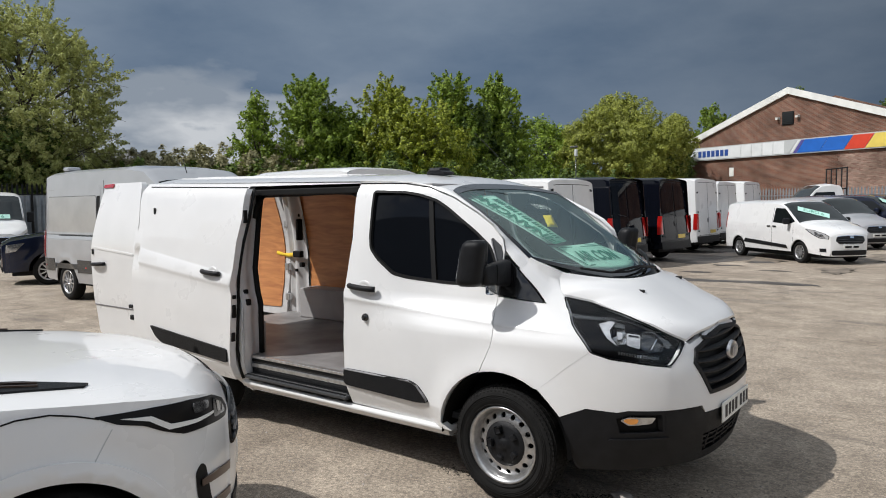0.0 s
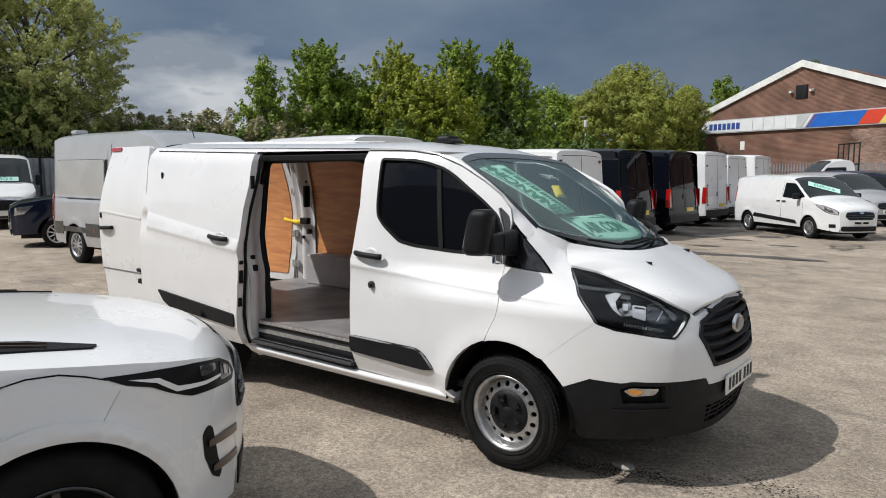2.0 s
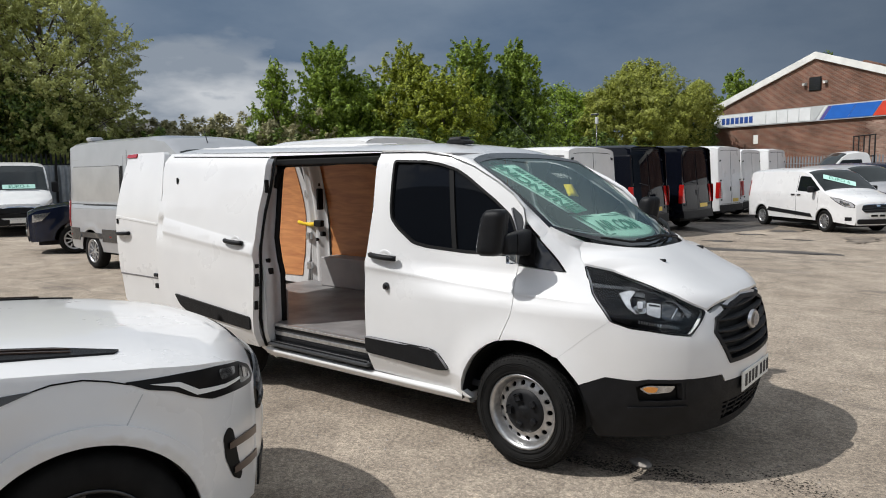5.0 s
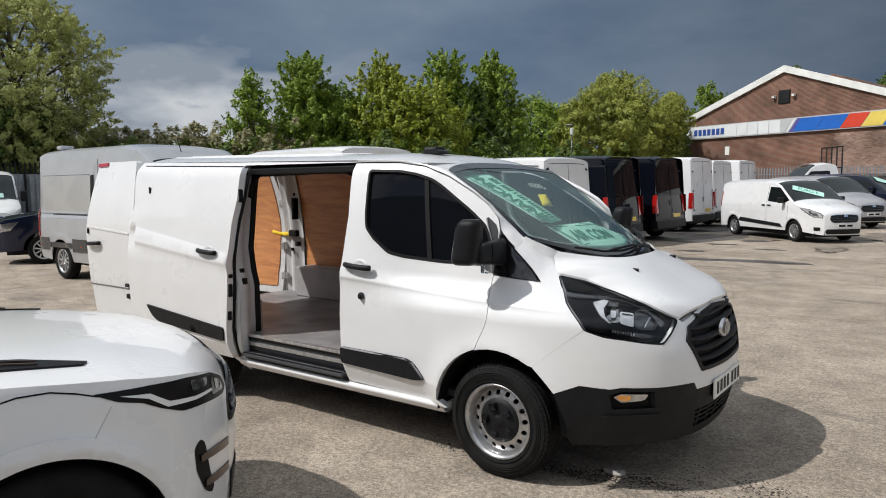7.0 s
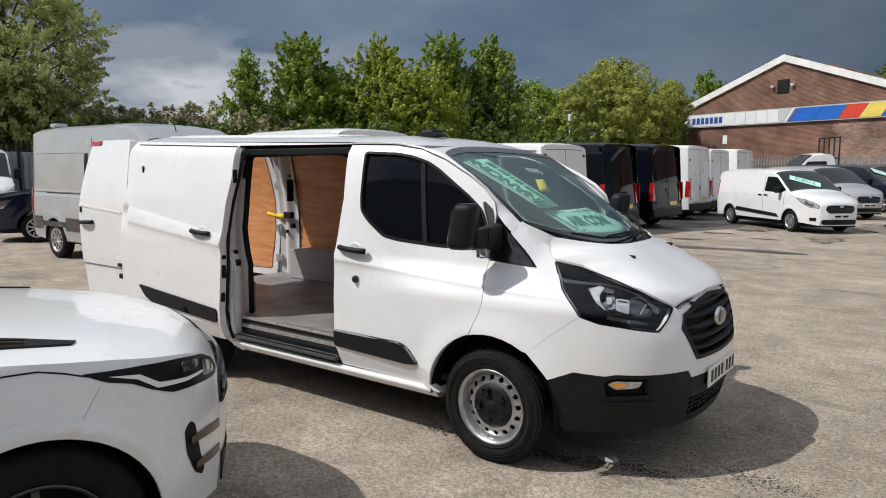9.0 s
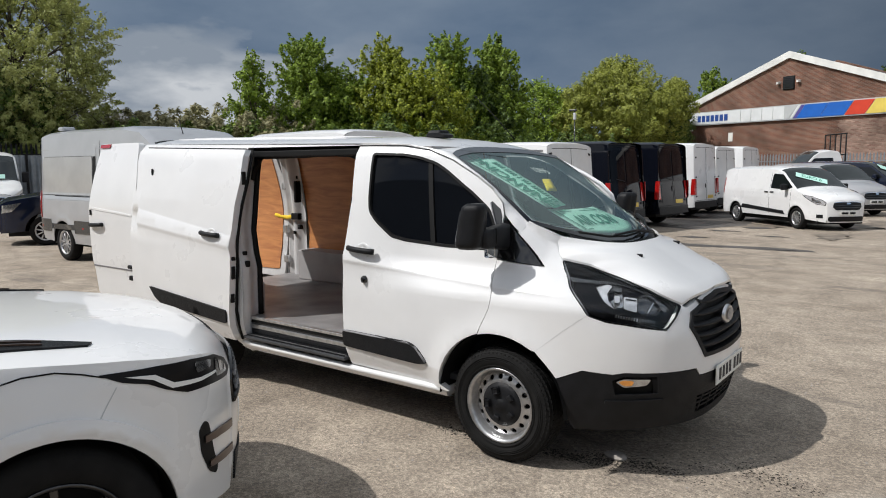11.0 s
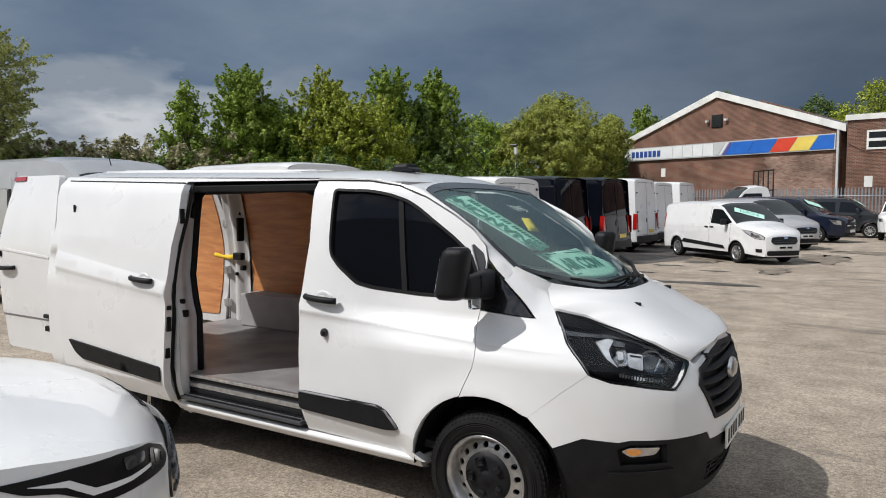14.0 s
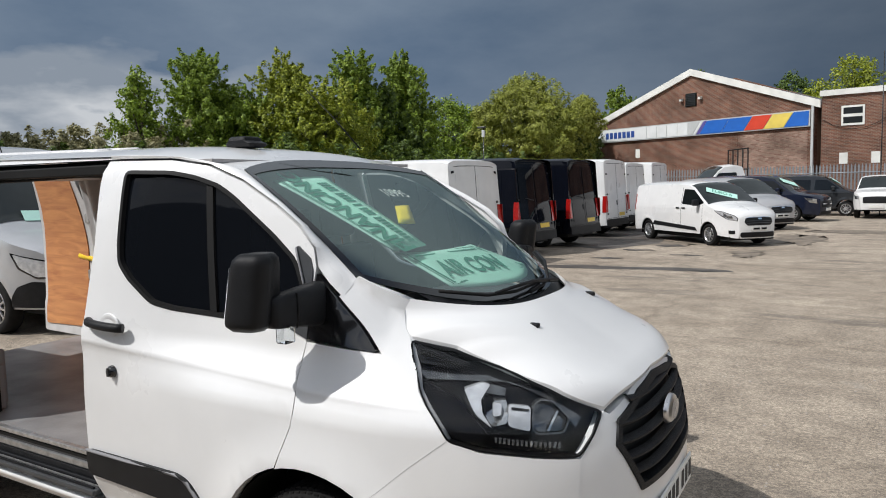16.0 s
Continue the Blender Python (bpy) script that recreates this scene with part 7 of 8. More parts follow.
def pickup(x, y, deg):
    L, H, W = 5.3, 1.80, 0.93
    prof = [(L, 0.98), (L - 0.15, 1.10), (L - 1.0, 1.20), (L - 1.25, 1.28), (L - 1.85, 1.72), (L - 2.2, H), (L - 3.2, H), (L - 3.6, 1.70), (L - 3.75, 1.25), (0.03, 1.22)]
    ga = [[(L - 1.4, 1.24), (L - 1.9, 1.62), (L - 3.3, 1.64), (L - 3.5, 1.2)]]
    fr = [("grille", PLASTIC, rounded(rect(-0.5, 0.66, 0.5, 0.92), 0.06, 3), 0.012), ("number_plate", PLATEW, rect(-0.26, 0.46, 0.26, 0.57), 0.02)]
    sd = [("headlamp", CLEARL, [(L - 0.4, 0.98), (L - 0.08, 0.96), (L - 0.06, 0.82), (L - 0.3, 0.84)], 0.01)]
    vehicle("pickup_truck", "white double-cab pickup truck parked by the fence", heading(x, y, deg), WHITE, L, W, prof, (1.1, L - 0.95), 0.38, ga, (L - 1.2, L - 1.95), "alloy", 0.38, front=fr, side=sd, category="pickup")


pickup(2.9, 36.7, -97)


def flatbed(x, y, deg):
    L, W = 5.4, 0.98
    prof = [(L, 0.98), (L - 0.2, 1.10), (L - 0.75, 1.24), (L - 1.0, 1.42), (L - 1.5, 1.98), (L - 1.75, 2.14), (L - 2.2, 2.2), (L - 2.55, 2.15), (L - 2.6, 2.08)]
    prof = [(a, b) for a, b in prof] + [(L - 2.9, 0.98), (0.03, 0.95)]
    ga = [[(L - 1.1, 1.36), (L - 1.5, 1.84), (L - 2.3, 1.86), (L - 2.35, 1.26)]]
    th, *_ = vehicle("flatbed_truck", "white flatbed truck with a black steel headboard frame", heading(x, y, deg) @ Matrix.Scale(1.15, 4), WHITE2, L, W, prof, (1.1, L - 1.0), 0.34, ga, (L - 0.92, L - 1.72), "steel", 0.40, category="truck", front=[("grille", PLASTIC, rect(-0.5, 0.6, 0.5, 0.86), 0.012)])
    for y0 in (-0.9, -0.45, 0, 0.45, 0.9):
        part("headboard_post", tube(bmesh.new(), [(L - 2.8, y0, 1.0), (L - 2.8, y0, 2.9)], 0.03, 6), SEAL, th)
    for z in (1.3, 2.0, 2.9):
        part("headboard_rail", tube(bmesh.new(), [(L - 2.8, -0.93, z), (L - 2.8, 0.93, z)], 0.03, 6), SEAL, th)
    part("load_bed", boxed(0.0, L - 2.75, -1.02, 1.02, 0.95, 1.05, 0.01), DGREY, th)
    for k in range(9):
        part("bed_post", tube(bmesh.new(), [(0.1 + 0.3 * k, -1.0, 1.05), (0.1 + 0.3 * k, -1.0, 1.40)], 0.015, 6), FENCEM, th)


flatbed(-1.4, 38.4, 215)


def citroen():
    th = big_van("white van with black lower nose facing out by the fence", -26.6, 5.75, -17, WHITE2, 2.3, 5.4)
    c = thing("sign_card", heading(-26.6, 5.75, -17), "mint EURO 6 card on the parked van's windscreen", "sign")
    screen_card(c, (4.42, -0.35, 1.42), (4.42, 0.55, 1.42), (-0.65, 0, 0.75), 0.17, "EURO 6", 0.17, 0.06)
    c = thing("sign_card", heading(-26.6, 5.75, -17), "mint AIR CON card upright on the parked van's windscreen", "sign")
    screen_card(c, (4.38, -0.72, 1.46), (4.38, -0.48, 1.46), (-0.65, 0, 0.75), 0.50, "AIR\nCON", 0.15, 0.06)


citroen()


# ---------------------------------------------------------------- the white sport utility car in front
def suv():
    L, H, W = 4.25, 1.63, 0.95
    M = pose(-1.235, -2.97, 0, 0, 0, 73) @ Matrix.Translation((-3.49, 0, 0))
    prof = [(L, 0.835), (L - 0.015, 0.875), (L - 0.04, 0.915), (L - 0.10, 0.958), (L - 0.17, 0.985), (L - 0.25, 1.005), (L - 0.50, 1.045), (L - 0.80, 1.075), (L - 1.05, 1.095), (L - 1.30, 1.25), (L - 1.85, 1.53), (L - 2.2, 1.61), (L - 2.7, H), (1.0, 1.55), (0.4, 1.46), (0.1, 1.18), (0.03, 1.0)]
    ga = [[(L - 1.55, 1.13), (L - 2.0, 1.46), (1.2, 1.44), (0.7, 1.22)]]
    ax, r = 3.49, 0.37
    lamp = rounded([(L - 0.61, 0.983), (L - 0.40, 0.974), (L - 0.25, 0.960), (L - 0.125, 0.935), (L - 0.055, 0.890), (L - 0.012, 0.825), (L - 0.03, 0.798), (L - 0.16, 0.822), (L - 0.28, 0.838), (L - 0.37, 0.878), (L - 0.44, 0.918), (L - 0.53, 0.942)], 0.012, 2)
    drl = [(L - 0.52, 0.960), (L - 0.41, 0.945), (L - 0.335, 0.896), (L - 0.21, 0.874), (L - 0.09, 0.866), (L - 0.09, 0.857), (L - 0.21, 0.860), (L - 0.345, 0.878), (L - 0.42, 0.930)]
    jewel = rounded([(L - 0.125, 0.925), (L - 0.065, 0.880), (L - 0.035, 0.825), (L - 0.12, 0.838)], 0.012, 2)
    jewel2 = rounded([(L - 0.24, 0.945), (L - 0.15, 0.928), (L - 0.15, 0.895), (L - 0.23, 0.898)], 0.012, 2)
    sd = [("headlamp", LAMPB, lamp, 0.004),
          ("running_light", PAPER, drl, 0.009),
          ("lamp_reflector", WELL, jewel, 0.009),
          ("lamp_jewel", CLEARL, [(L - 0.105, 0.905), (L - 0.085, 0.893), (L - 0.075, 0.850), (L - 0.095, 0.852)], 0.012),
          ("lamp_jewel", CLEARL, [(L - 0.062, 0.872), (L - 0.050, 0.855), (L - 0.045, 0.835), (L - 0.060, 0.840)], 0.012),
          ("lamp_reflector", WELL, jewel2, 0.009),
          ("gill", SEAL, rounded([(L - 0.205, 0.69), (L - 0.235, 0.66), (L - 0.225, 0.56), (L - 0.185, 0.46), (L - 0.14, 0.42), (L - 0.125, 0.45), (L - 0.15, 0.52), (L - 0.165, 0.60), (L - 0.18, 0.67)], 0.015, 2), 0.004),
          ("gill_blade", COPPER, [(L - 0.205, 0.625), (L - 0.10, 0.612), (L - 0.004, 0.580), (L - 0.004, 0.545), (L - 0.10, 0.575), (L - 0.205, 0.597)], 0.016),
          ("gill_blade", COPPER, [(L - 0.18, 0.505), (L - 0.10, 0.492), (L - 0.004, 0.465), (L - 0.004, 0.432), (L - 0.10, 0.457), (L - 0.18, 0.478)], 0.016),
          ("panel_seam", SEAL, [(L - 0.90, 1.004), (L - 0.84, 1.017), (L - 0.74, 1.017), (L - 0.66, 0.999), (L - 0.59, 0.975), (L - 0.59, 0.970), (L - 0.66, 0.993), (L - 0.74, 1.0115), (L - 0.84, 1.0115), (L - 0.90, 0.999)], 0.002),
          ("bumper_seam", GREYS, [(L - 0.552, 0.93), (L - 0.547, 0.93), (L - 0.61, 0.83), (L - 0.615, 0.83)], 0.0012),
          ("arch_trim", WHITE, arc(ax, r, 0.485, 178, -8, 40) + arc(ax, r, 0.417, -8, 178, 40), 0.010),
          ("fender_vent", GLOSSB, [(L - 0.885, 1.004), (L - 1.02, 1.001), (L - 1.5, 0.99), (L - 1.5, 0.90), (L - 1.02, 0.962)], 0.004)]
    fr = [("grille", PLASTIC, rounded(rect(-0.42, 0.66, 0.42, 0.80), 0.04, 2), 0.004), ("intake", PLASTIC, rect(-0.48, 0.27, 0.48, 0.40), 0.01), ("number_plate", PLATEW, rect(-0.26, 0.46, 0.26, 0.57), 0.006)]
    th, R, NF, TF, topf, X = vehicle("suv_car", "white sport utility car with slim headlamps parked nose to the van", M, WHITE, L, W, prof, (0.85, ax), r, ga, (L - 1.07, L - 2.0), "black", 0.26, taper=(0.80, 0.46, 3.4), edge=0.03, crown=0.028, side=sd, front=fr, belt=0.92, tumble=0.72, arch=0.045, category="car", bstep=0.04, sstep=0.025, tseg=32, nb=0.10)
    n = len(X) - 1
    # bonnet vents, and plain bars for the maker's lettering along the nose
    vent = [(L - 1.06, -0.66), (L - 0.81, -0.69), (L - 0.60, -0.755), (L - 0.62, -0.79), (L - 0.81, -0.80), (L - 1.06, -0.81)]
    slot = [(L - 1.04, -0.70), (L - 0.76, -0.73), (L - 0.76, -0.738), (L - 1.04, -0.71)]

    def bf(x, y):
        i = min(range(n), key=lambda q: abs(X[q] - x))
        j = i if X[i] >= x else max(0, i - 1)
        a, b = topf(j / n, (y / W + 1) / 2), topf((j + 1) / n, (y / W + 1) / 2)
        t = (X[j] - x) / max(1e-6, X[j] - X[j + 1])
        return a + (b - a) * t

    for s in (1, -1):
        v = part("bonnet_vent", sheeted([(x, y * s) for x, y in vent], bf, (0, 0, 1), step=0.05, thick=0.02, lift=0.008), PLASTIC, th)
        part("vent_blade", sheeted([(x, y * s) for x, y in slot], bf, (0, 0, 1), step=0.05, thick=0.006, lift=0.015), COPPER, v)
        part("vent_blade", sheeted([(x, (y - 0.035) * s) for x, y in slot], bf, (0, 0, 1), step=0.05, thick=0.006, lift=0.015), COPPER, v)
    gr = part("mesh_grille", sheeted(rounded([(-0.50, 0.64), (0.50, 0.64), (0.52, 0.80), (0.44, 0.835), (-0.44, 0.835), (-0.52, 0.80)], 0.03, 2), NF, (1, 0, 0), step=0.04, thick=0.012, lift=0.010), GLOSSB, th, "gloss black mesh grille")
    for r0 in range(5):
        for c0 in range(21):
            y, z = -0.46 + 0.046 * c0 + (0.023 if r0 % 2 else 0), 0.660 + 0.034 * r0
            if abs(y) < 0.485:
                part("mesh_cell", sheeted([(y - 0.016, z), (y - 0.010, z + 0.020), (y + 0.010, z + 0.020), (y + 0.016, z), (y + 0.008, z - 0.004), (y - 0.008, z - 0.004)], NF, (1, 0, 0), step=0.04, thick=0.006, lift=0.016), GREYS2 if r0 % 2 else SAILM, gr)
    for k in range(10):
        y = -0.46 + 0.095 * k + (0.04 if k > 4 else 0)
        part("lettering_bar", sheeted(rect(L - 0.075, y, L - 0.03, y + 0.055), bf, (0.6, 0, 0.8), step=0.04, thick=0.004, lift=0.004), PLASTIC, th)
    for s in (-1, 1):
        part("door_mirror", boxed(L - 1.75, L - 1.58, s * 1.02 - 0.1, s * 1.02 + 0.1, 1.08, 1.26, 0.04), GLOSSB, th)
        part("mirror_stalk", boxed(L - 1.70, L - 1.63, min(s * 0.80, s * 0.98), max(s * 0.80, s * 0.98), 1.10, 1.15, 0.012), GLOSSB, th)


COPPER = mat("burnished_copper_trim", (0.085, 0.058, 0.048), 0.3, metal=0.5)
suv()


# ---------------------------------------------------------------- building
def uv_wall(name, pts, parent, thick, nrm, material, holes_z=()):
    """An upright brick wall from its outline (along, up), laid from a foot point along a direction."""
    (ox, oy), (dx, dy) = parent
    bm = bmesh.new()
    uv = bm.loops.layers.uv.new("UVMap")
    nx, ny = nrm
    A = [bm.verts.new((ox + dx * u, oy + dy * u, z)) for u, z in pts]
    B = [bm.verts.new((ox + dx * u - nx * thick, oy + dy * u - ny * thick, z)) for u, z in pts]
    f = bm.faces.new(A)
    g = bm.faces.new(B[::-1])
    for i in range(len(A)):
        j = (i + 1) % len(A)
        bm.faces.new((A[i], B[i], B[j], A[j]))
    bmesh.ops.recalc_face_normals(bm, faces=bm.faces)
    for fc in bm.faces:
        for lp in fc.loops:
            c = lp.vert.co
            d = (c.x - ox) * dx + (c.y - oy) * dy
            e_ = (c.x - ox) * nx + (c.y - oy) * ny
            lp[uv].uv = (d + e_, c.z)
    return part(name, bm, material)


def building():
    P0, P1 = Vector((-15.1, 48.0)), Vector((-0.6, 42.0))
    d = (P1 - P0)
    Wd = d.length
    d.normalize()
    nrm = Vector((d.y, -d.x))
    if nrm.y > 0:
        nrm = -nrm
    fr = ((P0.x, P0.y), (d.x, d.y))
    eave, ridge = 5.95, 8.75
    b = thing("unit_building", Matrix(), "red brick industrial unit with a white gable and a long sign", "building")
    w = uv_wall("gable_wall", [(0, 0), (Wd, 0), (Wd, eave), (Wd / 2, ridge), (0, eave)], fr, 0.3, (nrm.x, nrm.y), BRICK)
    w.parent = b

    def slab(name, u0, u1, z0, z1, out0, out1, material, parent=b, bev=0.0):
        M = Matrix(((d.x, nrm.x, 0, P0.x), (d.y, nrm.y, 0, P0.y), (0, 0, 1, 0), (0, 0, 0, 1)))
        return part(name, boxed(u0, u1, out0, out1, z0, z1, bev, M), material, parent)

    for sgn in (-1, 1):
        bm = bmesh.new()
        M = Matrix(((d.x, nrm.x, 0, P0.x), (d.y, nrm.y, 0, P0.y), (0, 0, 1, 0), (0, 0, 0, 1)))
        for z_off, hgt in ((0, 0.42),):
            pts = [(Wd / 2, ridge + 0.18), (Wd / 2 + sgn * (Wd / 2 + 0.35), eave + 0.10), (Wd / 2 + sgn * (Wd / 2 + 0.35), eave + 0.10 - hgt), (Wd / 2, ridge + 0.18 - hgt)]
            A = [bm.verts.new(M @ Vector((u, 0.16, z))) for u, z in pts]
            B = [bm.verts.new(M @ Vector((u, 0.02, z))) for u, z in pts]
            bm.faces.new(A)
            bm.faces.new(B[::-1])
            for i in range(4):
                bm.faces.new((A[i], B[i], B[(i + 1) % 4], A[(i + 1) % 4]))
        bmesh.ops.recalc_face_normals(bm, faces=bm.faces)
        part("barge_board", bm, TRIMW, b, "white painted barge board")
        bm = bmesh.new()
        q = [(Wd / 2, 0.1, ridge + 0.06), (Wd / 2 + sgn * (Wd / 2 + 0.4), 0.1, eave - 0.04), (Wd / 2 + sgn * (Wd / 2 + 0.4), -5, eave - 0.04), (Wd / 2, -5, ridge - 0.45)]
        A = [bm.verts.new(M @ Vector(p)) for p in q]
        B = [bm.verts.new(M @ Vector((p[0], p[1], p[2] - 0.12))) for p in q]
        bm.faces.new(A)
        bm.faces.new(B[::-1])
        for i in range(4):
            bm.faces.new((A[i], B[i], B[(i + 1) % 4], A[(i + 1) % 4]))
        bmesh.ops.recalc_face_normals(bm, faces=bm.faces)
        part("roof", bm, ROOFT, b)
    slab("side_wall", 0, 0.3, 0, eave, -5, -0.3, BRICK)
    slab("side_wall", Wd - 0.3, Wd, 0, eave, -5, -0.3, BRICK)
    bw = uv_wall("rear_wall", [(0, 0), (Wd, 0), (Wd, eave), (Wd / 2, ridge), (0, eave)], ((P0.x - nrm.x * 5, P0.y - nrm.y * 5), (d.x, d.y)), 0.3, (nrm.x, nrm.y), BRICK)
    bw.parent = b
    sg = thing("sign", Matrix(), "long white fascia sign with blue, red and yellow slanted stripes", "sign")
    z0, z1 = 4.72, 5.52
    u0, u1 = 0.15, Wd - 0.25
    slab("sign_frame", u0 - 0.05, u1 + 0.05, z0 - 0.06, z1 + 0.06, 0.02, 0.16, GREYS, sg)
    M = Matrix(((d.x, nrm.x, 0, P0.x), (d.y, nrm.y, 0, P0.y), (0, 0, 1, 0), (0, 0, 0, 1)))

    def stripe(a, c, material, slant=0.55, name="sign_panel"):
        bm = bmesh.new()
        pts = [(u0 + (u1 - u0) * a, z0), (u0 + (u1 - u0) * c, z0), (u0 + (u1 - u0) * c + slant, z1), (u0 + (u1 - u0) * a + slant, z1)]
        pts = [(min(max(u, u0), u1), z) for u, z in pts]
        A = [bm.verts.new(M @ Vector((u, 0.185, z))) for u, z in pts]
        B = [bm.verts.new(M @ Vector((u, 0.16, z))) for u, z in pts]
        bm.faces.new(A)
        for i in range(4):
            bm.faces.new((A[i], B[i], B[(i + 1) % 4], A[(i + 1) % 4]))
        bmesh.ops.recalc_face_normals(bm, faces=bm.faces)
        part(name, bm, material, sg)

    stripe(0.0, 0.285, SIGNW, 0.0)
    for k in range(4):
        stripe(0.288 + 0.0525 * k, 0.337 + 0.0525 * k, SIGNW, 0.0)
    stripe(0.50, 0.515, GREYS)
    stripe(0.52, 0.53, SIGNW)
    stripe(0.535, 0.549, PURP)
    stripe(0.551, 0.648, BLUE)
    stripe(0.650, 0.745, BLUE)
    stripe(0.748, 0.825, REDS)
    stripe(0.828, 0.905, YELS)
    stripe(0.908, 0.998, BLUE)
    # the maker's name as plain blue bars
    for k in range(7):
        a = 0.055 + 0.0245 * k
        slab("lettering_bar", u0 + (u1 - u0) * a, u0 + (u1 - u0) * (a + 0.018), z0 + 0.17, z1 - 0.2, 0.18, 0.20, BLUE2, sg)
    slab("louvre_frame", Wd / 2 - 0.40, Wd / 2 + 0.40, 6.55, 7.40, 0.0, 0.05, SEAL)
    for k in range(7):
        slab("louvre_slat", Wd / 2 - 0.36, Wd / 2 + 0.36, 6.60 + 0.11 * k, 6.66 + 0.11 * k, 0.04, 0.09, DGREY)
    for s in (-0.75, 0.62):
        slab("flood_lamp", Wd / 2 + s, Wd / 2 + s + 0.16, 6.95, 7.08, 0.0, 0.22, TRIMW, bev=0.02)
    slab("wall_notice", 3.5, 3.85, 3.45, 4.05, 0.0, 0.03, TRIMW)
    slab("wall_lamp", 0.35, 0.5, 4.3, 4.45, 0.0, 0.18, TRIMW)
    slab("downpipe", Wd - 0.15, Wd - 0.02, 0, eave, 0.02, 0.14, GREYS)
    slab("downpipe", 0.05, 0.14, 0, eave, 0.02, 0.12, SEAL)
    # washed patch of brick
    edge_l = []
    for k in range(14):
        z = 4.45 * k / 13
        q = Wd * 0.70 + 0.8 * noise.noise(Vector((z * 0.9, 3.1, 0.0))) + 0.25 * (k % 2)
        edge_l += [(q, z)]
    pb = uv_wall("patched_brick", [(Wd - 0.4, 0.0), (Wd - 0.4, 4.45)] + edge_l[::-1], ((P0.x + nrm.x * 0.006, P0.y + nrm.y * 0.006), (d.x, d.y)), 0.004, (nrm.x, nrm.y), BRICK_OLD)
    pb.parent = b
    # flat-roofed annexe
    a = thing("annexe_building", Matrix(), "flat-roofed red brick annexe with a white window", "building")
    Q0, Q1 = Vector((-0.25, 41.4)), Vector((16.0, 39.5))
    e = (Q1 - Q0).normalized()
    en = Vector((e.y, -e.x))
    w2 = uv_wall("annexe_wall", [(0, 0), (16, 0), (16, 6.2), (0, 6.2)], ((Q0.x, Q0.y), (e.x, e.y)), 8.0, (en.x, en.y), BRICK)
    w2.parent = a
    M2 = Matrix(((e.x, en.x, 0, Q0.x), (e.y, en.y, 0, Q0.y), (0, 0, 1, 0), (0, 0, 0, 1)))
    part("parapet", boxed(-0.1, 16, -8, 0.12, 6.2, 6.5, 0, M2), TRIMW, a)
    win = part("window", boxed(0.95, 2.05, 0.0, 0.05, 4.55, 5.60, 0, M2), TRIMW, a, "white framed window")
    for z in (4.66, 5.16):
        part("pane", boxed(1.05, 1.95, 0.04, 0.056, z, z + 0.34, 0, M2), SMOKE, win)
    part("notice", boxed(0.9, 1.3, 0.0, 0.03, 2.5, 3.1, 0, M2), TRIMW, a)
    part("notice", boxed(2.4, 2.8, 0.0, 0.03, 2.5, 3.1, 0, M2), TRIMW, a)
    cable = [M2 @ Vector((0.1 + 3.0 * t, 0.06, 4.9 - 1.6 * t * (1 - t) * 1.4)) for t in (0, 0.15, 0.3, 0.5, 0.7, 0.85, 1)]
    part("cable", tube(bmesh.new(), cable, 0.015, 5), SEAL, a)


BRICK_PALE = mat("weathered_brick", (0.30, 0.17, 0.13), 0.85, var=0.4, scale=1.2, bump=0.5, bscale=20.0)
building()


def palisade(name, p, q, h, pitch, material, label):
    p, q = Vector(p), Vector(q)
    th = thing(name, Matrix(), label, "fence")
    d = q - p
    n = int(d.length / pitch)
    ang = math.atan2(d.y, d.x)
    me = None
    for k in range(n):
        c = p + d * (k + 0.5) / n
        if me is None:
            bm = boxed(-0.035, 0.035, -0.012, 0.012, 0.05, h - 0.12)
            A = [bm.verts.new(v) for v in ((-0.035, 0, h - 0.12), (0.035, 0, h - 0.12), (0.0, 0, h))]
            bm.faces.new(A)
            me = part("pale", bm, material, th)
            me.location, me.rotation_euler = (c.x, c.y, 0), (0, 0, ang)
        else:
            o = new("pale", me.data)
            o.parent = th
            o.location, o.rotation_euler = (c.x, c.y, 0), (0, 0, ang)
    for z in (0.5, h - 0.45):
        part("rail", tube(bmesh.new(), [(p.x, p.y, z), (q.x, q.y, z)], 0.025, 6), material, th)


def showroom():
    """The plain unseen building behind the camera, set dark and tall to darken reflections; it closes the yard."""
    th = thing("showroom_building", Matrix(), "unseen dark-fronted showroom behind the camera, for dark reflections", "building")
    # out of view; its height and dark front keep sky out of the windows
    part("wall", boxed(-22, 24, -20, -13, 0, 6.4), SHOWM, th)
    part("canopy", boxed(-22, 24, -13, -11.2, 3.9, 4.6), SHOWM, th)


showroom()
palisade("palisade_fence", (-9.0, 39.0), (12.0, 36.5), 2.45, 0.155, FENCEM, "grey galvanised palisade fence before the brick units")


def sheet_fence():
    th = thing("sheet_fence", Matrix(), "pale blue-grey corrugated sheet fence along the yard", "fence")
    p, q = Vector((-29.5, -4.0)), Vector((-20.5, 21.0))
    d = q - p
    ang = math.atan2(d.y, d.x)
    n = 25
    me = None
    for k in range(n):
        c = p + d * k / n
        if me is None:
            bm = patch(bmesh.new(), lambda u, v: Vector((u * (d.length / n - 0.02), 0.03 * math.sin(u * 2 * math.pi * 5), 2.25 * v)), 40, 1)
            me = part("fence_panel", bm, FENCEM, th)
            o = me
        else:
            o = new("fence_panel", me.data)
            o.parent = th
        o.location, o.rotation_euler = (c.x, c.y, 0), (0, 0, ang)
        part("post", boxed(-0.04, 0.04, -0.10, -0.04, 0, 2.3, 0, Matrix.Translation((c.x, c.y, 0)) @ Matrix.Rotation(ang, 4, "Z")), SEAL, th)


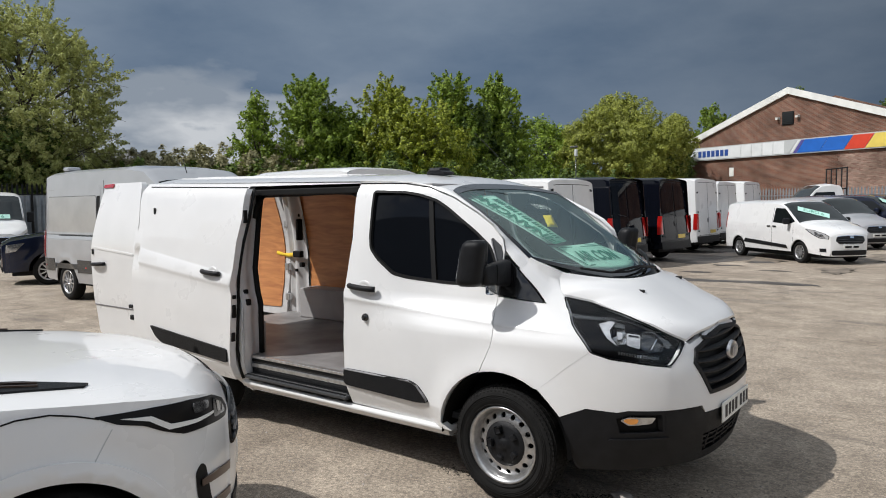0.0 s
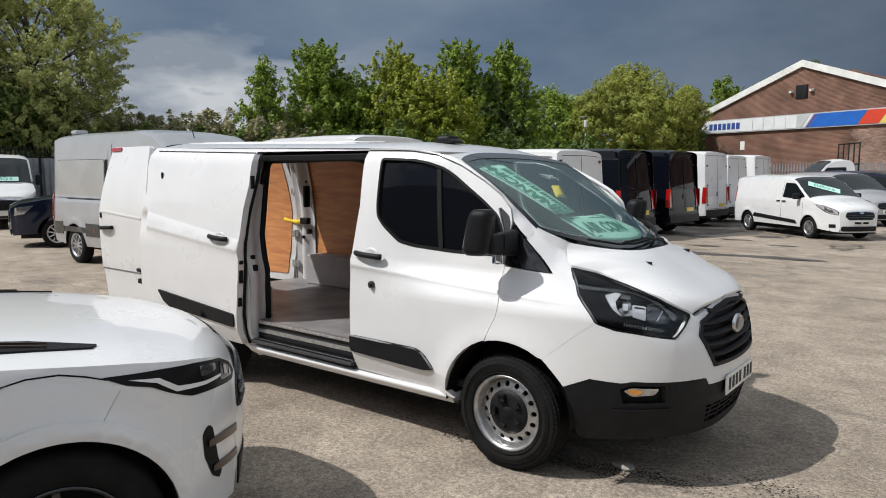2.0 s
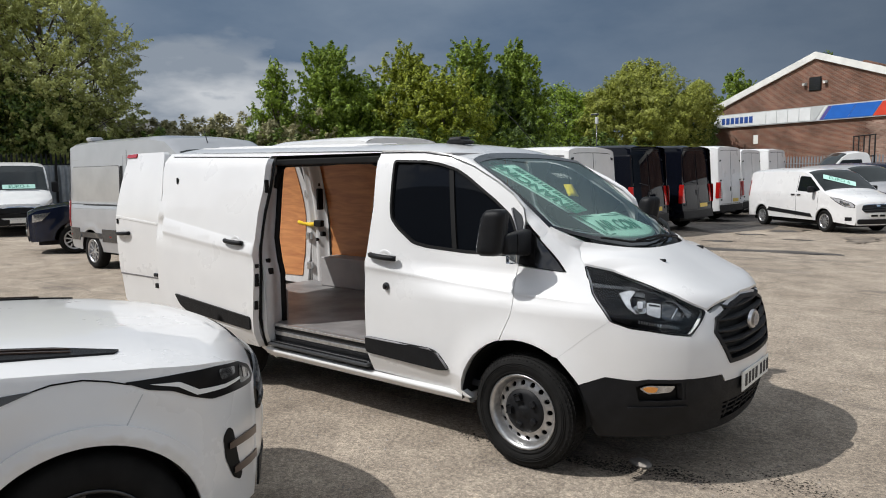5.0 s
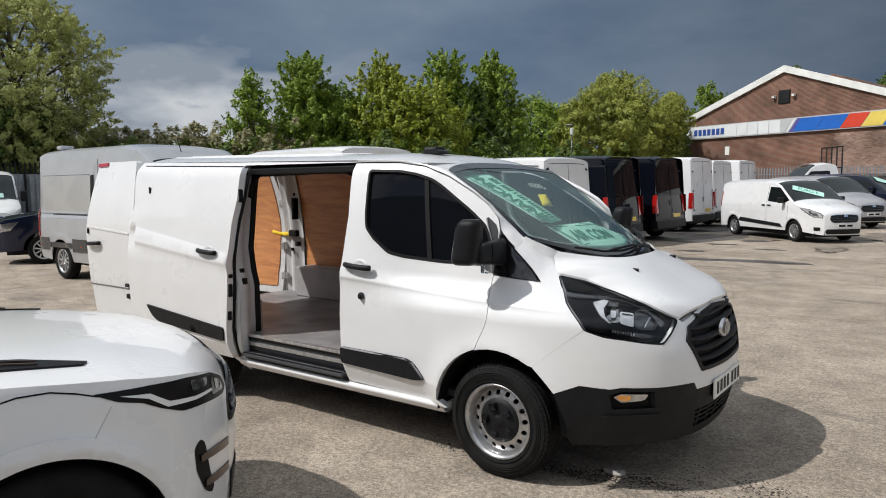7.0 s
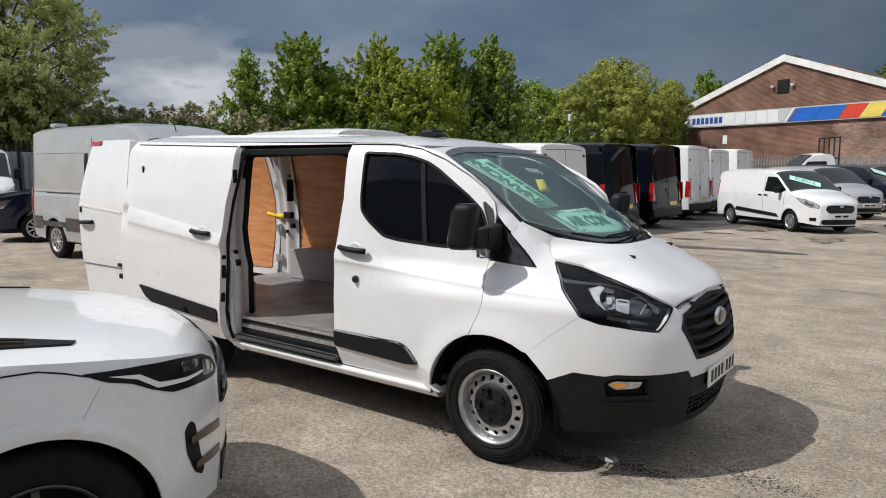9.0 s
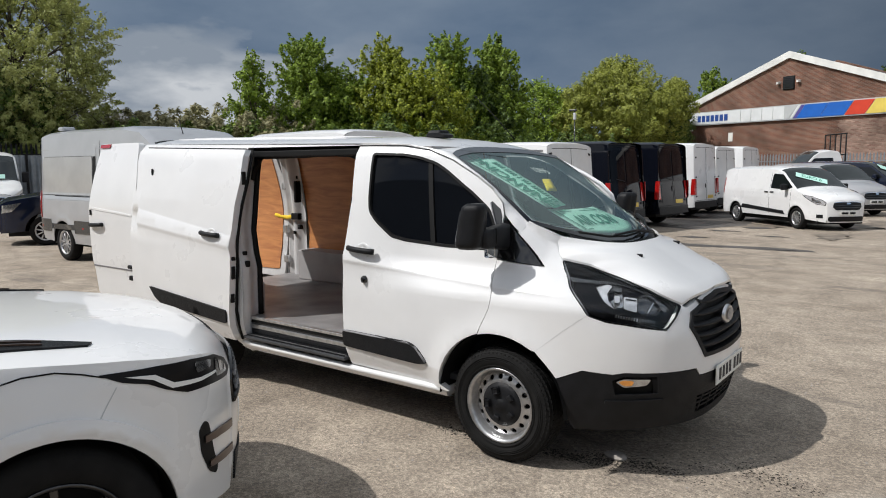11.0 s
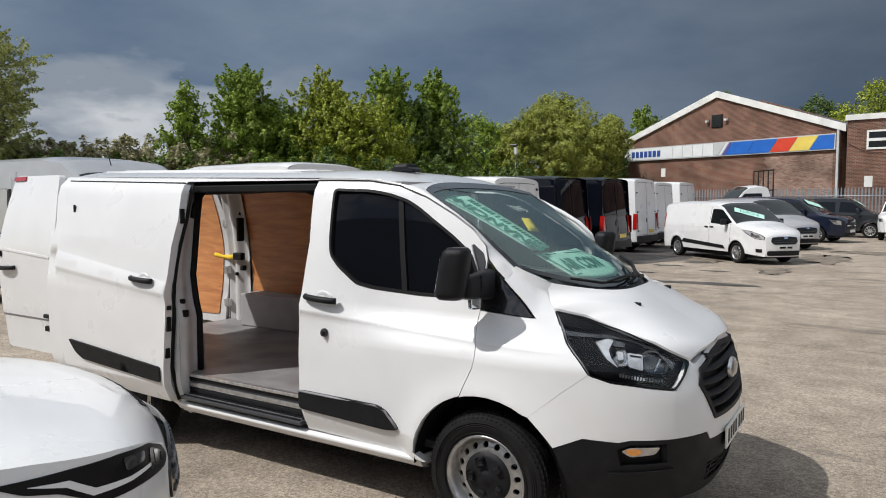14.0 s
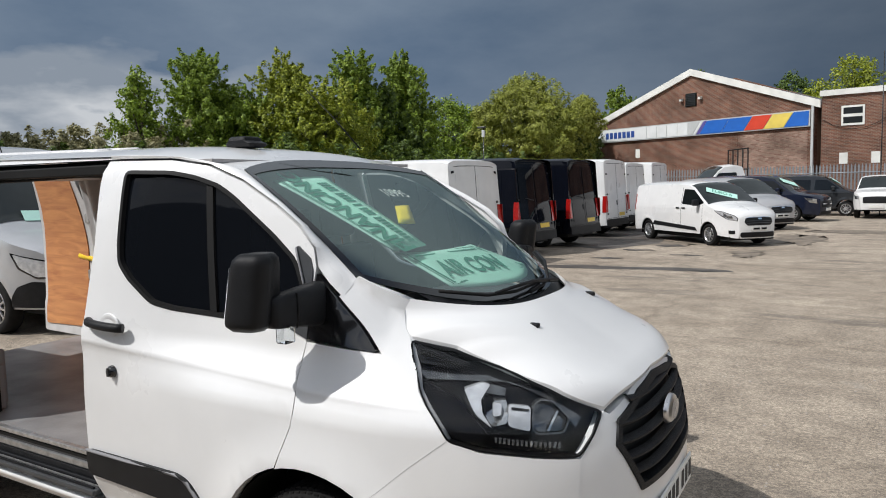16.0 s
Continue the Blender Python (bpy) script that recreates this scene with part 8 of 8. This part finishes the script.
sheet_fence()
palisade("palisade_fence", (-30.3, -3.6), (-21.4, 21.2), 2.75, 0.16, SEAL, "dark palisade fence behind the sheet fence")


def pole(x, y, h, label, cctv):
    th = thing("pole" if not cctv else "camera_pole", pose(x, y, 0), label, "pole")
    part("shaft", tube(bmesh.new(), [(0, 0, 0), (0, 0, h)], 0.026, 10, r2=0.022), DGREY, th)
    part("foot_plate", boxed(-0.14, 0.14, -0.14, 0.14, 0, 0.02), FENCEM, th)
    if cctv:
        part("camera_head", boxed(-0.06, 0.06, -0.06, 0.06, h - 0.42, h - 0.12, 0.02), GREYS, th)
        part("lamp_head", boxed(-0.26, 0.08, -0.08, 0.08, h - 0.04, h + 0.04, 0.02), DGREY, th)


pole(-12.4, 24.5, 4.25, "slim grey pole with a camera at its head", True)
pole(2.45, 35.2, 7.4, "tall plain grey pole by the fence", False)


# ---------------------------------------------------------------- trees
rng = np.random.default_rng(7)


def foliage(name, shoots, count, size, material, parent=None, loose=0.35):
    """Small leaves on shoots: rows of place, growth (a vector), thickness, and the way out of the crown."""
    sh = np.array(shoots)
    ln = np.linalg.norm(sh[:, 3:6], axis=1)
    vol = sh[:, 6] * (sh[:, 6] + 0.5 * ln)
    pick = rng.choice(len(sh), count, p=vol / vol.sum())
    q = sh[pick]
    d = rng.normal(size=(count, 3))
    d /= np.linalg.norm(d, axis=1)[:, None]
    t = rng.uniform(0, 1, count)[:, None]
    r = (q[:, 6] * (1 - 0.75 * t[:, 0]) * rng.uniform(0.25, 1.0, count) ** 0.5)[:, None]
    c = q[:, 0:3] + q[:, 3:6] * t + d * r
    c[:, 2] = np.maximum(c[:, 2], 0.1)
    n = 0.75 * d + 0.8 * q[:, 7:10] + np.array((0, 0, 0.35)) + loose * rng.normal(size=(count, 3))
    n /= np.linalg.norm(n, axis=1)[:, None]
    a = np.cross(n, rng.normal(size=(count, 3)))
    a /= np.linalg.norm(a, axis=1)[:, None] + 1e-9
    b = np.cross(n, a)
    s = size * rng.uniform(0.55, 1.3, count)[:, None]
    V = np.stack([c - a * s * 0.5, c + b * s * 0.30, c + a * s * 0.5, c - b * s * 0.30], 1).reshape(-1, 3)
    me = bpy.data.meshes.new(name)
    me.from_pydata(V.tolist(), [], np.arange(count * 4).reshape(-1, 4).tolist())
    me.materials.append(material)
    ob = new(name, me)
    if parent:
        ob.parent = parent
    return ob


def lobe_shoots(lobes, n, r_, r0, r1, length, up):
    """Shoots over the outside of rounded lobes (x, y, z, rx, ry, rz) and some within."""
    out = []
    wts = [a[3] * a[5] for a in lobes]
    for _ in range(n):
        x, y, z, rx, ry, rz = r_.choices(lobes, wts)[0]
        d = Vector((r_.gauss(0, 1), r_.gauss(0, 1), r_.gauss(0.25, 1))).normalized()
        k = r_.uniform(0.55, 1.0) if r_.random() < 0.75 else r_.uniform(0.1, 0.6)
        p = Vector((x + d.x * rx * k, y + d.y * ry * k, z + d.z * rz * k))
        g = (d * 0.8 + Vector((0, 0, up)) + Vector((r_.uniform(-.3, .3), r_.uniform(-.3, .3), 0))).normalized() * length * r_.uniform(0.4, 1.25)
        o = Vector((d.x, d.y, d.z)) * (0.4 + 0.6 * k)
        out.append((*p, *g, r_.uniform(r0, r1), *o))
    return out


def tree(label, x, y, h, spread, material, count, size, seed, shape="round", trunk=0.16, low=0.25):
    """A trunk with limbs to its lobes, and a crown of leafy shoots."""
    r_ = random.Random(seed)
    th = thing("tree", pose(x, y, 0), label, "tree", "trees round the yard")
    bm = bmesh.new()
    tube(bm, [(0, 0, 0), (r_.uniform(-.1, .1), r_.uniform(-.1, .1), h * 0.3), (r_.uniform(-.25, .25), r_.uniform(-.2, .2), h * 0.62), (r_.uniform(-.3, .3), 0, h * 0.90)], trunk, 8, r2=trunk * 0.15)
    lobes = []
    if shape == "open":
        nl, lr = 60, 0.27
    elif shape == "dome":
        nl, lr = 46, 0.36
    else:
        nl, lr = 24, 0.40
    for k in range(nl):
        t = low + (0.90 - low) * (k + 0.5) / nl
        if shape in ("dome", "open"):
            w = spread * math.sqrt(max(0.03, 1 - ((t - 0.45) / 0.50) ** 2))
        elif shape == "cone":
            w = spread * (1.03 - t) ** 0.48 * min(1, (t - low) * 4 + 0.75)
        else:
            w = spread * (0.62 + 0.42 * math.sin(math.pi * min(1, t * 1.1))) * (1 if t < 0.75 else 1 - 1.6 * (t - 0.75))
        ang = k * 2.4 + r_.uniform(-.5, .5)
        rad = spread * lr * r_.uniform(0.8, 1.25) * (1.15 - 0.45 * t)
        q = max(0.0, w - rad * 0.8) * (r_.uniform(0.55, 1.0))
        cx, cy, cz = q * math.cos(ang), q * math.sin(ang), min(t * h, h - rad * 1.1)
        lobes.append((cx, cy, cz, rad, rad, rad * (1.25 if shape == "cone" else 0.95)))
        base = max(0.12, t - 0.2) * h
        tube(bm, [(0, 0, base), (cx * 0.5, cy * 0.5, base + (cz - base) * 0.6), (cx, cy, cz)], trunk * 0.34, 5, r2=trunk * 0.08)
        if shape == "open":
            for _ in range(4):
                e = Vector((cx, cy, cz)) + Vector((r_.gauss(0, 1), r_.gauss(0, 1), r_.gauss(0.3, 1))).normalized() * rad * 1.3
                tube(bm, [(cx * 0.8, cy * 0.8, cz - 0.2), e], trunk * 0.12, 4, r2=trunk * 0.03)
    if shape == "dome":
        lobes = [(0, 0, h * 0.52, spread * 0.90, spread * 0.90, h * 0.42)]
        for k in range(44):
            d = Vector((r_.gauss(0, 1), r_.gauss(0, 1), r_.gauss(0.2, 0.8))).normalized()
            rad = spread * r_.uniform(0.12, 0.18)
            lobes.append((d.x * spread * 0.84, d.y * spread * 0.84, h * 0.52 + d.z * (h * 0.47 - rad), rad, rad, rad))
    lobes.append((0, 0, h - spread * 0.30, spread * 0.22, spread * 0.22, spread * 0.26))
    part("trunk", bm, BARK, th)
    ns = {"open": 1900, "dome": 1500, "cone": 430, "col": 380}.get(shape, 300)
    if shape == "open":
        sh = lobe_shoots(lobes, ns * 2, r_, 0.10, 0.28, 0.55, 0.15)
    elif shape == "dome":
        sh = lobe_shoots(lobes, int(ns * spread / 2.2), r_, 0.22, 0.46, 0.40, 0.15)
    else:
        sh = lobe_shoots(lobes, int(ns * 2.4), r_, 0.12, 0.30, 0.50, 0.42)
    if shape != "open":
        # the dense inside of the crown
        for k in range(14):
            t = low + (0.80 - low) * k / 13
            sh.append((r_.uniform(-.2, .2) * spread, r_.uniform(-.2, .2) * spread, t * h, 0, 0, 0.4, spread * 0.42 * (1.1 - 0.7 * t), 0, 0, 0.2))
    foliage("crown", sh, count, size, material, th)
    return th


def polar(az, dist, ex=2.14, ey=-4.26):
    return ex + dist * math.sin(radians(az)), ey + dist * math.cos(radians(az))


def planting():
    rows = [("slim young tree with fresh green crown", -52.2, 37, 7.4, 1.35, LEAF_MID, 21000, 0.15, 11, "col"),
            ("tall leafy tree with pointed green crown", -47.9, 38, 8.4, 3.3, LEAF_MID, 80000, 0.145, 12, "cone"),
            ("leafy tree with green crown in the row", -45.0, 38.5, 7.0, 2.9, LEAF_MID, 52000, 0.145, 13, "col"),
            ("yellow-green leafy tree in the row", -41.7, 38, 8.45, 3.2, LEAF_YEL, 80000, 0.145, 14, "cone"),
            ("yellow-green spreading tree in the row", -39.0, 37, 7.1, 3.1, LEAF_YEL, 60000, 0.145, 15, "col"),
            ("tall green tree with loose crown", -36.8, 41, 9.5, 3.0, LEAF_MID, 72000, 0.15, 16, "cone"),
            ("tall darker green tree with loose crown", -32.9, 43, 9.3, 3.1, LEAF_MID, 74000, 0.15, 17, "cone"),
            ("dark green tree in the gap of the row", -34.8, 42, 7.6, 3.3, LEAF_DARK, 44000, 0.17, 18, "col"),
            ("light green tree behind the parked vans", -29.6, 50, 7.8, 3.1, LEAF_MID, 22000, 0.19, 19, "dome"),
            ("large rounded olive-green willow", -23.2, 50, 9.2, 4.9, LEAF_WILLOW, 165000, 0.14, 20, "dome"),
            ("green tree beside the willow", -20.4, 53, 6.9, 2.7, LEAF_DARK, 30000, 0.17, 21, "dome"),
            ("dark pointed tree behind the brick unit", -16.6, 68, 10.3, 3.4, LEAF_MID, 30000, 0.22, 22, "cone"),
            ("small dark tree above the gable", -10.7, 72, 11.9, 1.5, LEAF_DARK, 8000, 0.22, 29, "cone"),
            ("green tree behind the annexe roof", -1.0, 66, 11.4, 3.6, LEAF_YEL, 20000, 0.22, 23, "dome"),
            ("dark tree behind the annexe roof", -4.6, 70, 10.9, 2.4, LEAF_DARK, 14000, 0.22, 24, "dome"),
            ("green tree behind the brick annexe", 4.5, 70, 11.0, 4.0, LEAF_MID, 16000, 0.22, 25, "dome"),
            ("large open-crowned tree with olive leaves by the fence", -68.2, 37, 11.2, 5.0, LEAF_OLIVE, 180000, 0.115, 26, "open"),
            ("large tree with fine olive leaves over the fence", -77.0, 36, 12.0, 5.4, LEAF_OLIVE, 120000, 0.12, 27, "open"),
            ("dark tree under the large crown", -71.0, 36, 6.6, 3.6, LEAF_DARK, 34000, 0.17, 28, "dome")]
    for lb, az, ds, h, sp, ml, ct, sz, sd, sh in rows:
        x, y = polar(az, ds)
        tree(lb, x, y, h, sp, ml, ct, sz, sd, sh, low=0.12 if ds < 60 else 0.2)
    # hedge and scrub under the trees
    r_ = random.Random(5)
    for nm, lab, az0, az1, n, h0, h1, ml, ds, ct in (("hedge", "dark green hedge and scrub under the trees", -84, -21, 120, 3.0, 4.6, LEAF_DARK, 34, 120000),
                                                    ("hawthorn_hedge", "brownish hawthorn scrub in blossom", -63, -49, 64, 4.3, 5.4, LEAF_BROWN, 36, 90000),
                                                    ("shrub", "pale flowering shrub before the trees", -53, -45, 12, 2.8, 4.0, LEAF_BROWN, 32, 14000)):
        cl = []
        for k in range(n):
            az = az0 + (az1 - az0) * (k + r_.random()) / n
            d_ = ds + r_.uniform(-1, 3) + (8 if az > -30 else 0)
            x, y = polar(az, d_)
            h = r_.uniform(h0, h1)
            cl.append((x, y, h * 0.52, r_.uniform(0.9, 1.5), r_.uniform(0.9, 1.5), h * 0.42))
        ob = foliage(nm, lobe_shoots(cl, n * 18, r_, 0.20, 0.46, 0.30, 0.2), ct, 0.17, ml)
        tagged(ob, lab, "hedge", kind="stuff")
    # far woods behind all
    cl = []
    for k in range(90):
        az = -100 + 130 * (k + r_.random()) / 90
        x, y = polar(az, r_.uniform(85, 100))
        h = r_.uniform(4.0, 6.5)
        cl.append((x, y, h * 0.5, 4.5, 4.5, h * 0.5))
    tagged(foliage("far_woods", lobe_shoots(cl, 900, r_, 0.4, 1.0, 0.9, 0.4), 30000, 0.5, LEAF_DARK), "distant dark woodland behind the yard", "woods", kind="stuff")


planting()


def house():
    x, y = polar(-64.0, 52)
    M = pose(x, y, 0, 0, 0, 30)
    th = thing("house", M, "low house with a dark pitched roof behind the hedge", "house")
    part("wall", boxed(-5, 5, -4, 4, 0, 3.0), BRICK_PALE, th)
    bm = bmesh.new()
    A = [bm.verts.new(v) for v in ((-5.4, -4.4, 2.9), (5.4, -4.4, 2.9), (5.4, 4.4, 2.9), (-5.4, 4.4, 2.9), (-3.0, 0, 5.6), (3.0, 0, 5.6))]
    for f in ((0, 1, 5, 4), (2, 3, 4, 5), (1, 2, 5), (3, 0, 4), (3, 2, 1, 0)):
        bm.faces.new([A[i] for i in f])
    part("roof", bm, ROOFT, th, "dark tiled roof")


house()


# ---------------------------------------------------------------- marks on the yard
def mark(name, pts, material, label, z=0.004):
    bm = bmesh.new()
    rr = random.Random(len(pts))
    loop = [(x + rr.uniform(-.03, .03), y + rr.uniform(-.03, .03)) for x, y in dense(pts, 0.12)]
    f = bm.faces.new([bm.verts.new((x, y, z)) for x, y in loop])
    bmesh.ops.triangulate(bm, faces=[f])
    bmesh.ops.recalc_face_normals(bm, faces=bm.faces)
    ob = part(name, bm, material)
    for p in ob.data.polygons:
        pass
    tagged(ob, label, "stain", kind="structure")


mark("tarmac_patch", [(-4.6, 11.2), (-3.5, 11.55), (-2.4, 11.5), (-1.4, 11.75), (-0.55, 11.6), (-0.35, 11.3), (-0.9, 11.15), (-1.8, 11.2), (-2.9, 10.95), (-4.0, 10.85)], PATCH, "dark damp dip in the tarmac")
mark("tarmac_patch", [(-7.5, 16.6), (-4.0, 15.2), (-3.2, 17.4), (-3.6, 20.4), (-2.6, 21.6), (-3.0, 23.4), (-7.5, 24.0)], PATCH, "dark tarmac under the parked vans", 0.005)


def blotch(x, y, rx, ry, seed, material, label, z=0.004):
    """A ragged damp mark."""
    loop = []
    for k in range(90):
        a = 2 * math.pi * k / 90
        p = Vector((math.cos(a) * 1.6, math.sin(a) * 1.6, seed * 7.3))
        q = 0.75 + 0.55 * noise.noise(p) + 0.30 * noise.noise(p * 3.1) + 0.16 * noise.noise(p * 8.0)
        q = max(0.4, q)
        loop.append((x + rx * q * math.cos(a), y + ry * q * math.sin(a)))
    bm = bmesh.new()
    f = bm.faces.new([bm.verts.new((u, v, z)) for u, v in loop])
    bmesh.ops.triangulate(bm, faces=[f])
    ob = part("tarmac_patch", bm, material)
    tagged(ob, label, "stain", kind="structure")


for k, (x, y, rx, ry) in enumerate(((-3.35, 13.05, 0.36, 0.20), (-2.8, 16.65, 0.5, 0.35), (-1.8, 14.25, 0.34, 0.16), (-3.2, 15.2, 0.5, 0.22), (-1.05, 11.35, 0.35, 0.18))):
    blotch(x, y, rx, ry, k + 2, PATCH, "small dark wet patch on the tarmac", 0.0065)
for k, (x, y, rx, ry) in enumerate(((0.1, 19.6, 0.9, 2.6), (1.6, 23.0, 1.6, 1.1), (-0.6, 15.0, 0.5, 1.0), (3.9, 20.5, 1.6, 0.7), (-3.0, 17.6, 1.0, 0.9))):
    blotch(x, y, rx, ry, k + 11, DAMP, "brown damp stain drying on the tarmac", 0.0045)
bm = bmesh.new()
bmesh.ops.create_icosphere(bm, subdivisions=2, radius=0.05)
for v in bm.verts:
    v.co = Vector((v.co.x * 1.5, v.co.y, v.co.z * 0.45 + 0.012)) * (1 + 0.18 * noise.noise(v.co * 30))
st = part("stone", bm, STONE)
st.location = (0.535, -0.49, 0)
tagged(st, "small pale stone lying by the van's shadow", "stone")


def grit():
    """Loose grit and crumbs of tarmac."""
    n = 2500
    V, F = [], []
    pos = rng.uniform((-5, -3), (6, 9), (n, 2))
    sz = rng.uniform(0.003, 0.011, n)
    for i in range(n):
        x, y = pos[i]
        s = sz[i]
        b = len(V)
        V += [(x - s, y - s * .6, 0), (x + s, y - s * .5, 0), (x + s * .3, y + s, 0), (x, y, s * 0.9)]
        F += [(b, b + 1, b + 3), (b + 1, b + 2, b + 3), (b + 2, b, b + 3)]
    me = bpy.data.meshes.new("grit")
    me.from_pydata(V, [], F)
    me.materials.append(STONE)
    tagged(new("grit", me), "loose pale grit scattered over the tarmac", "grit", kind="stuff")


grit()


def crumbs():
    """Damp moss and dirt crumbs that gather by the wheel and at the edge of the shade."""
    V, F = [], []
    for cx, cy, rx, ry, n in ((0.34, -0.64, 0.13, 0.035, 420), (0.74, -0.50, 0.16, 0.045, 420), (0.52, -0.56, 0.12, 0.04, 260), (-0.50, -0.72, 0.10, 0.03, 160), (1.34, -0.25, 0.12, 0.06, 260), (1.0, -0.30, 0.25, 0.15, 160), (-6.2, 0.4, 1.4, 0.10, 600), (-7.4, 1.6, 1.2, 0.12, 600)):
        pos = rng.normal((cx, cy), (rx, ry), (n, 2))
        sz = rng.uniform(0.002, 0.008, n)
        for (x, y), q in zip(pos.tolist(), sz.tolist()):
            b = len(V)
            V += [(x - q, y - q * .6, 0.001), (x + q, y - q * .5, 0.001), (x + q * .3, y + q, 0.001), (x, y, q * 0.7)]
            F += [(b, b + 1, b + 3), (b + 1, b + 2, b + 3), (b + 2, b, b + 3)]
    me = bpy.data.meshes.new("dirt_crumbs")
    me.from_pydata(V, [], F)
    me.materials.append(mat("damp_dirt", (0.035, 0.028, 0.020), 0.8, var=0.4, scale=20.0))
    tagged(new("dirt_crumbs", me), "dark damp dirt crumbs scattered on the tarmac", "dirt", kind="stuff")


crumbs()
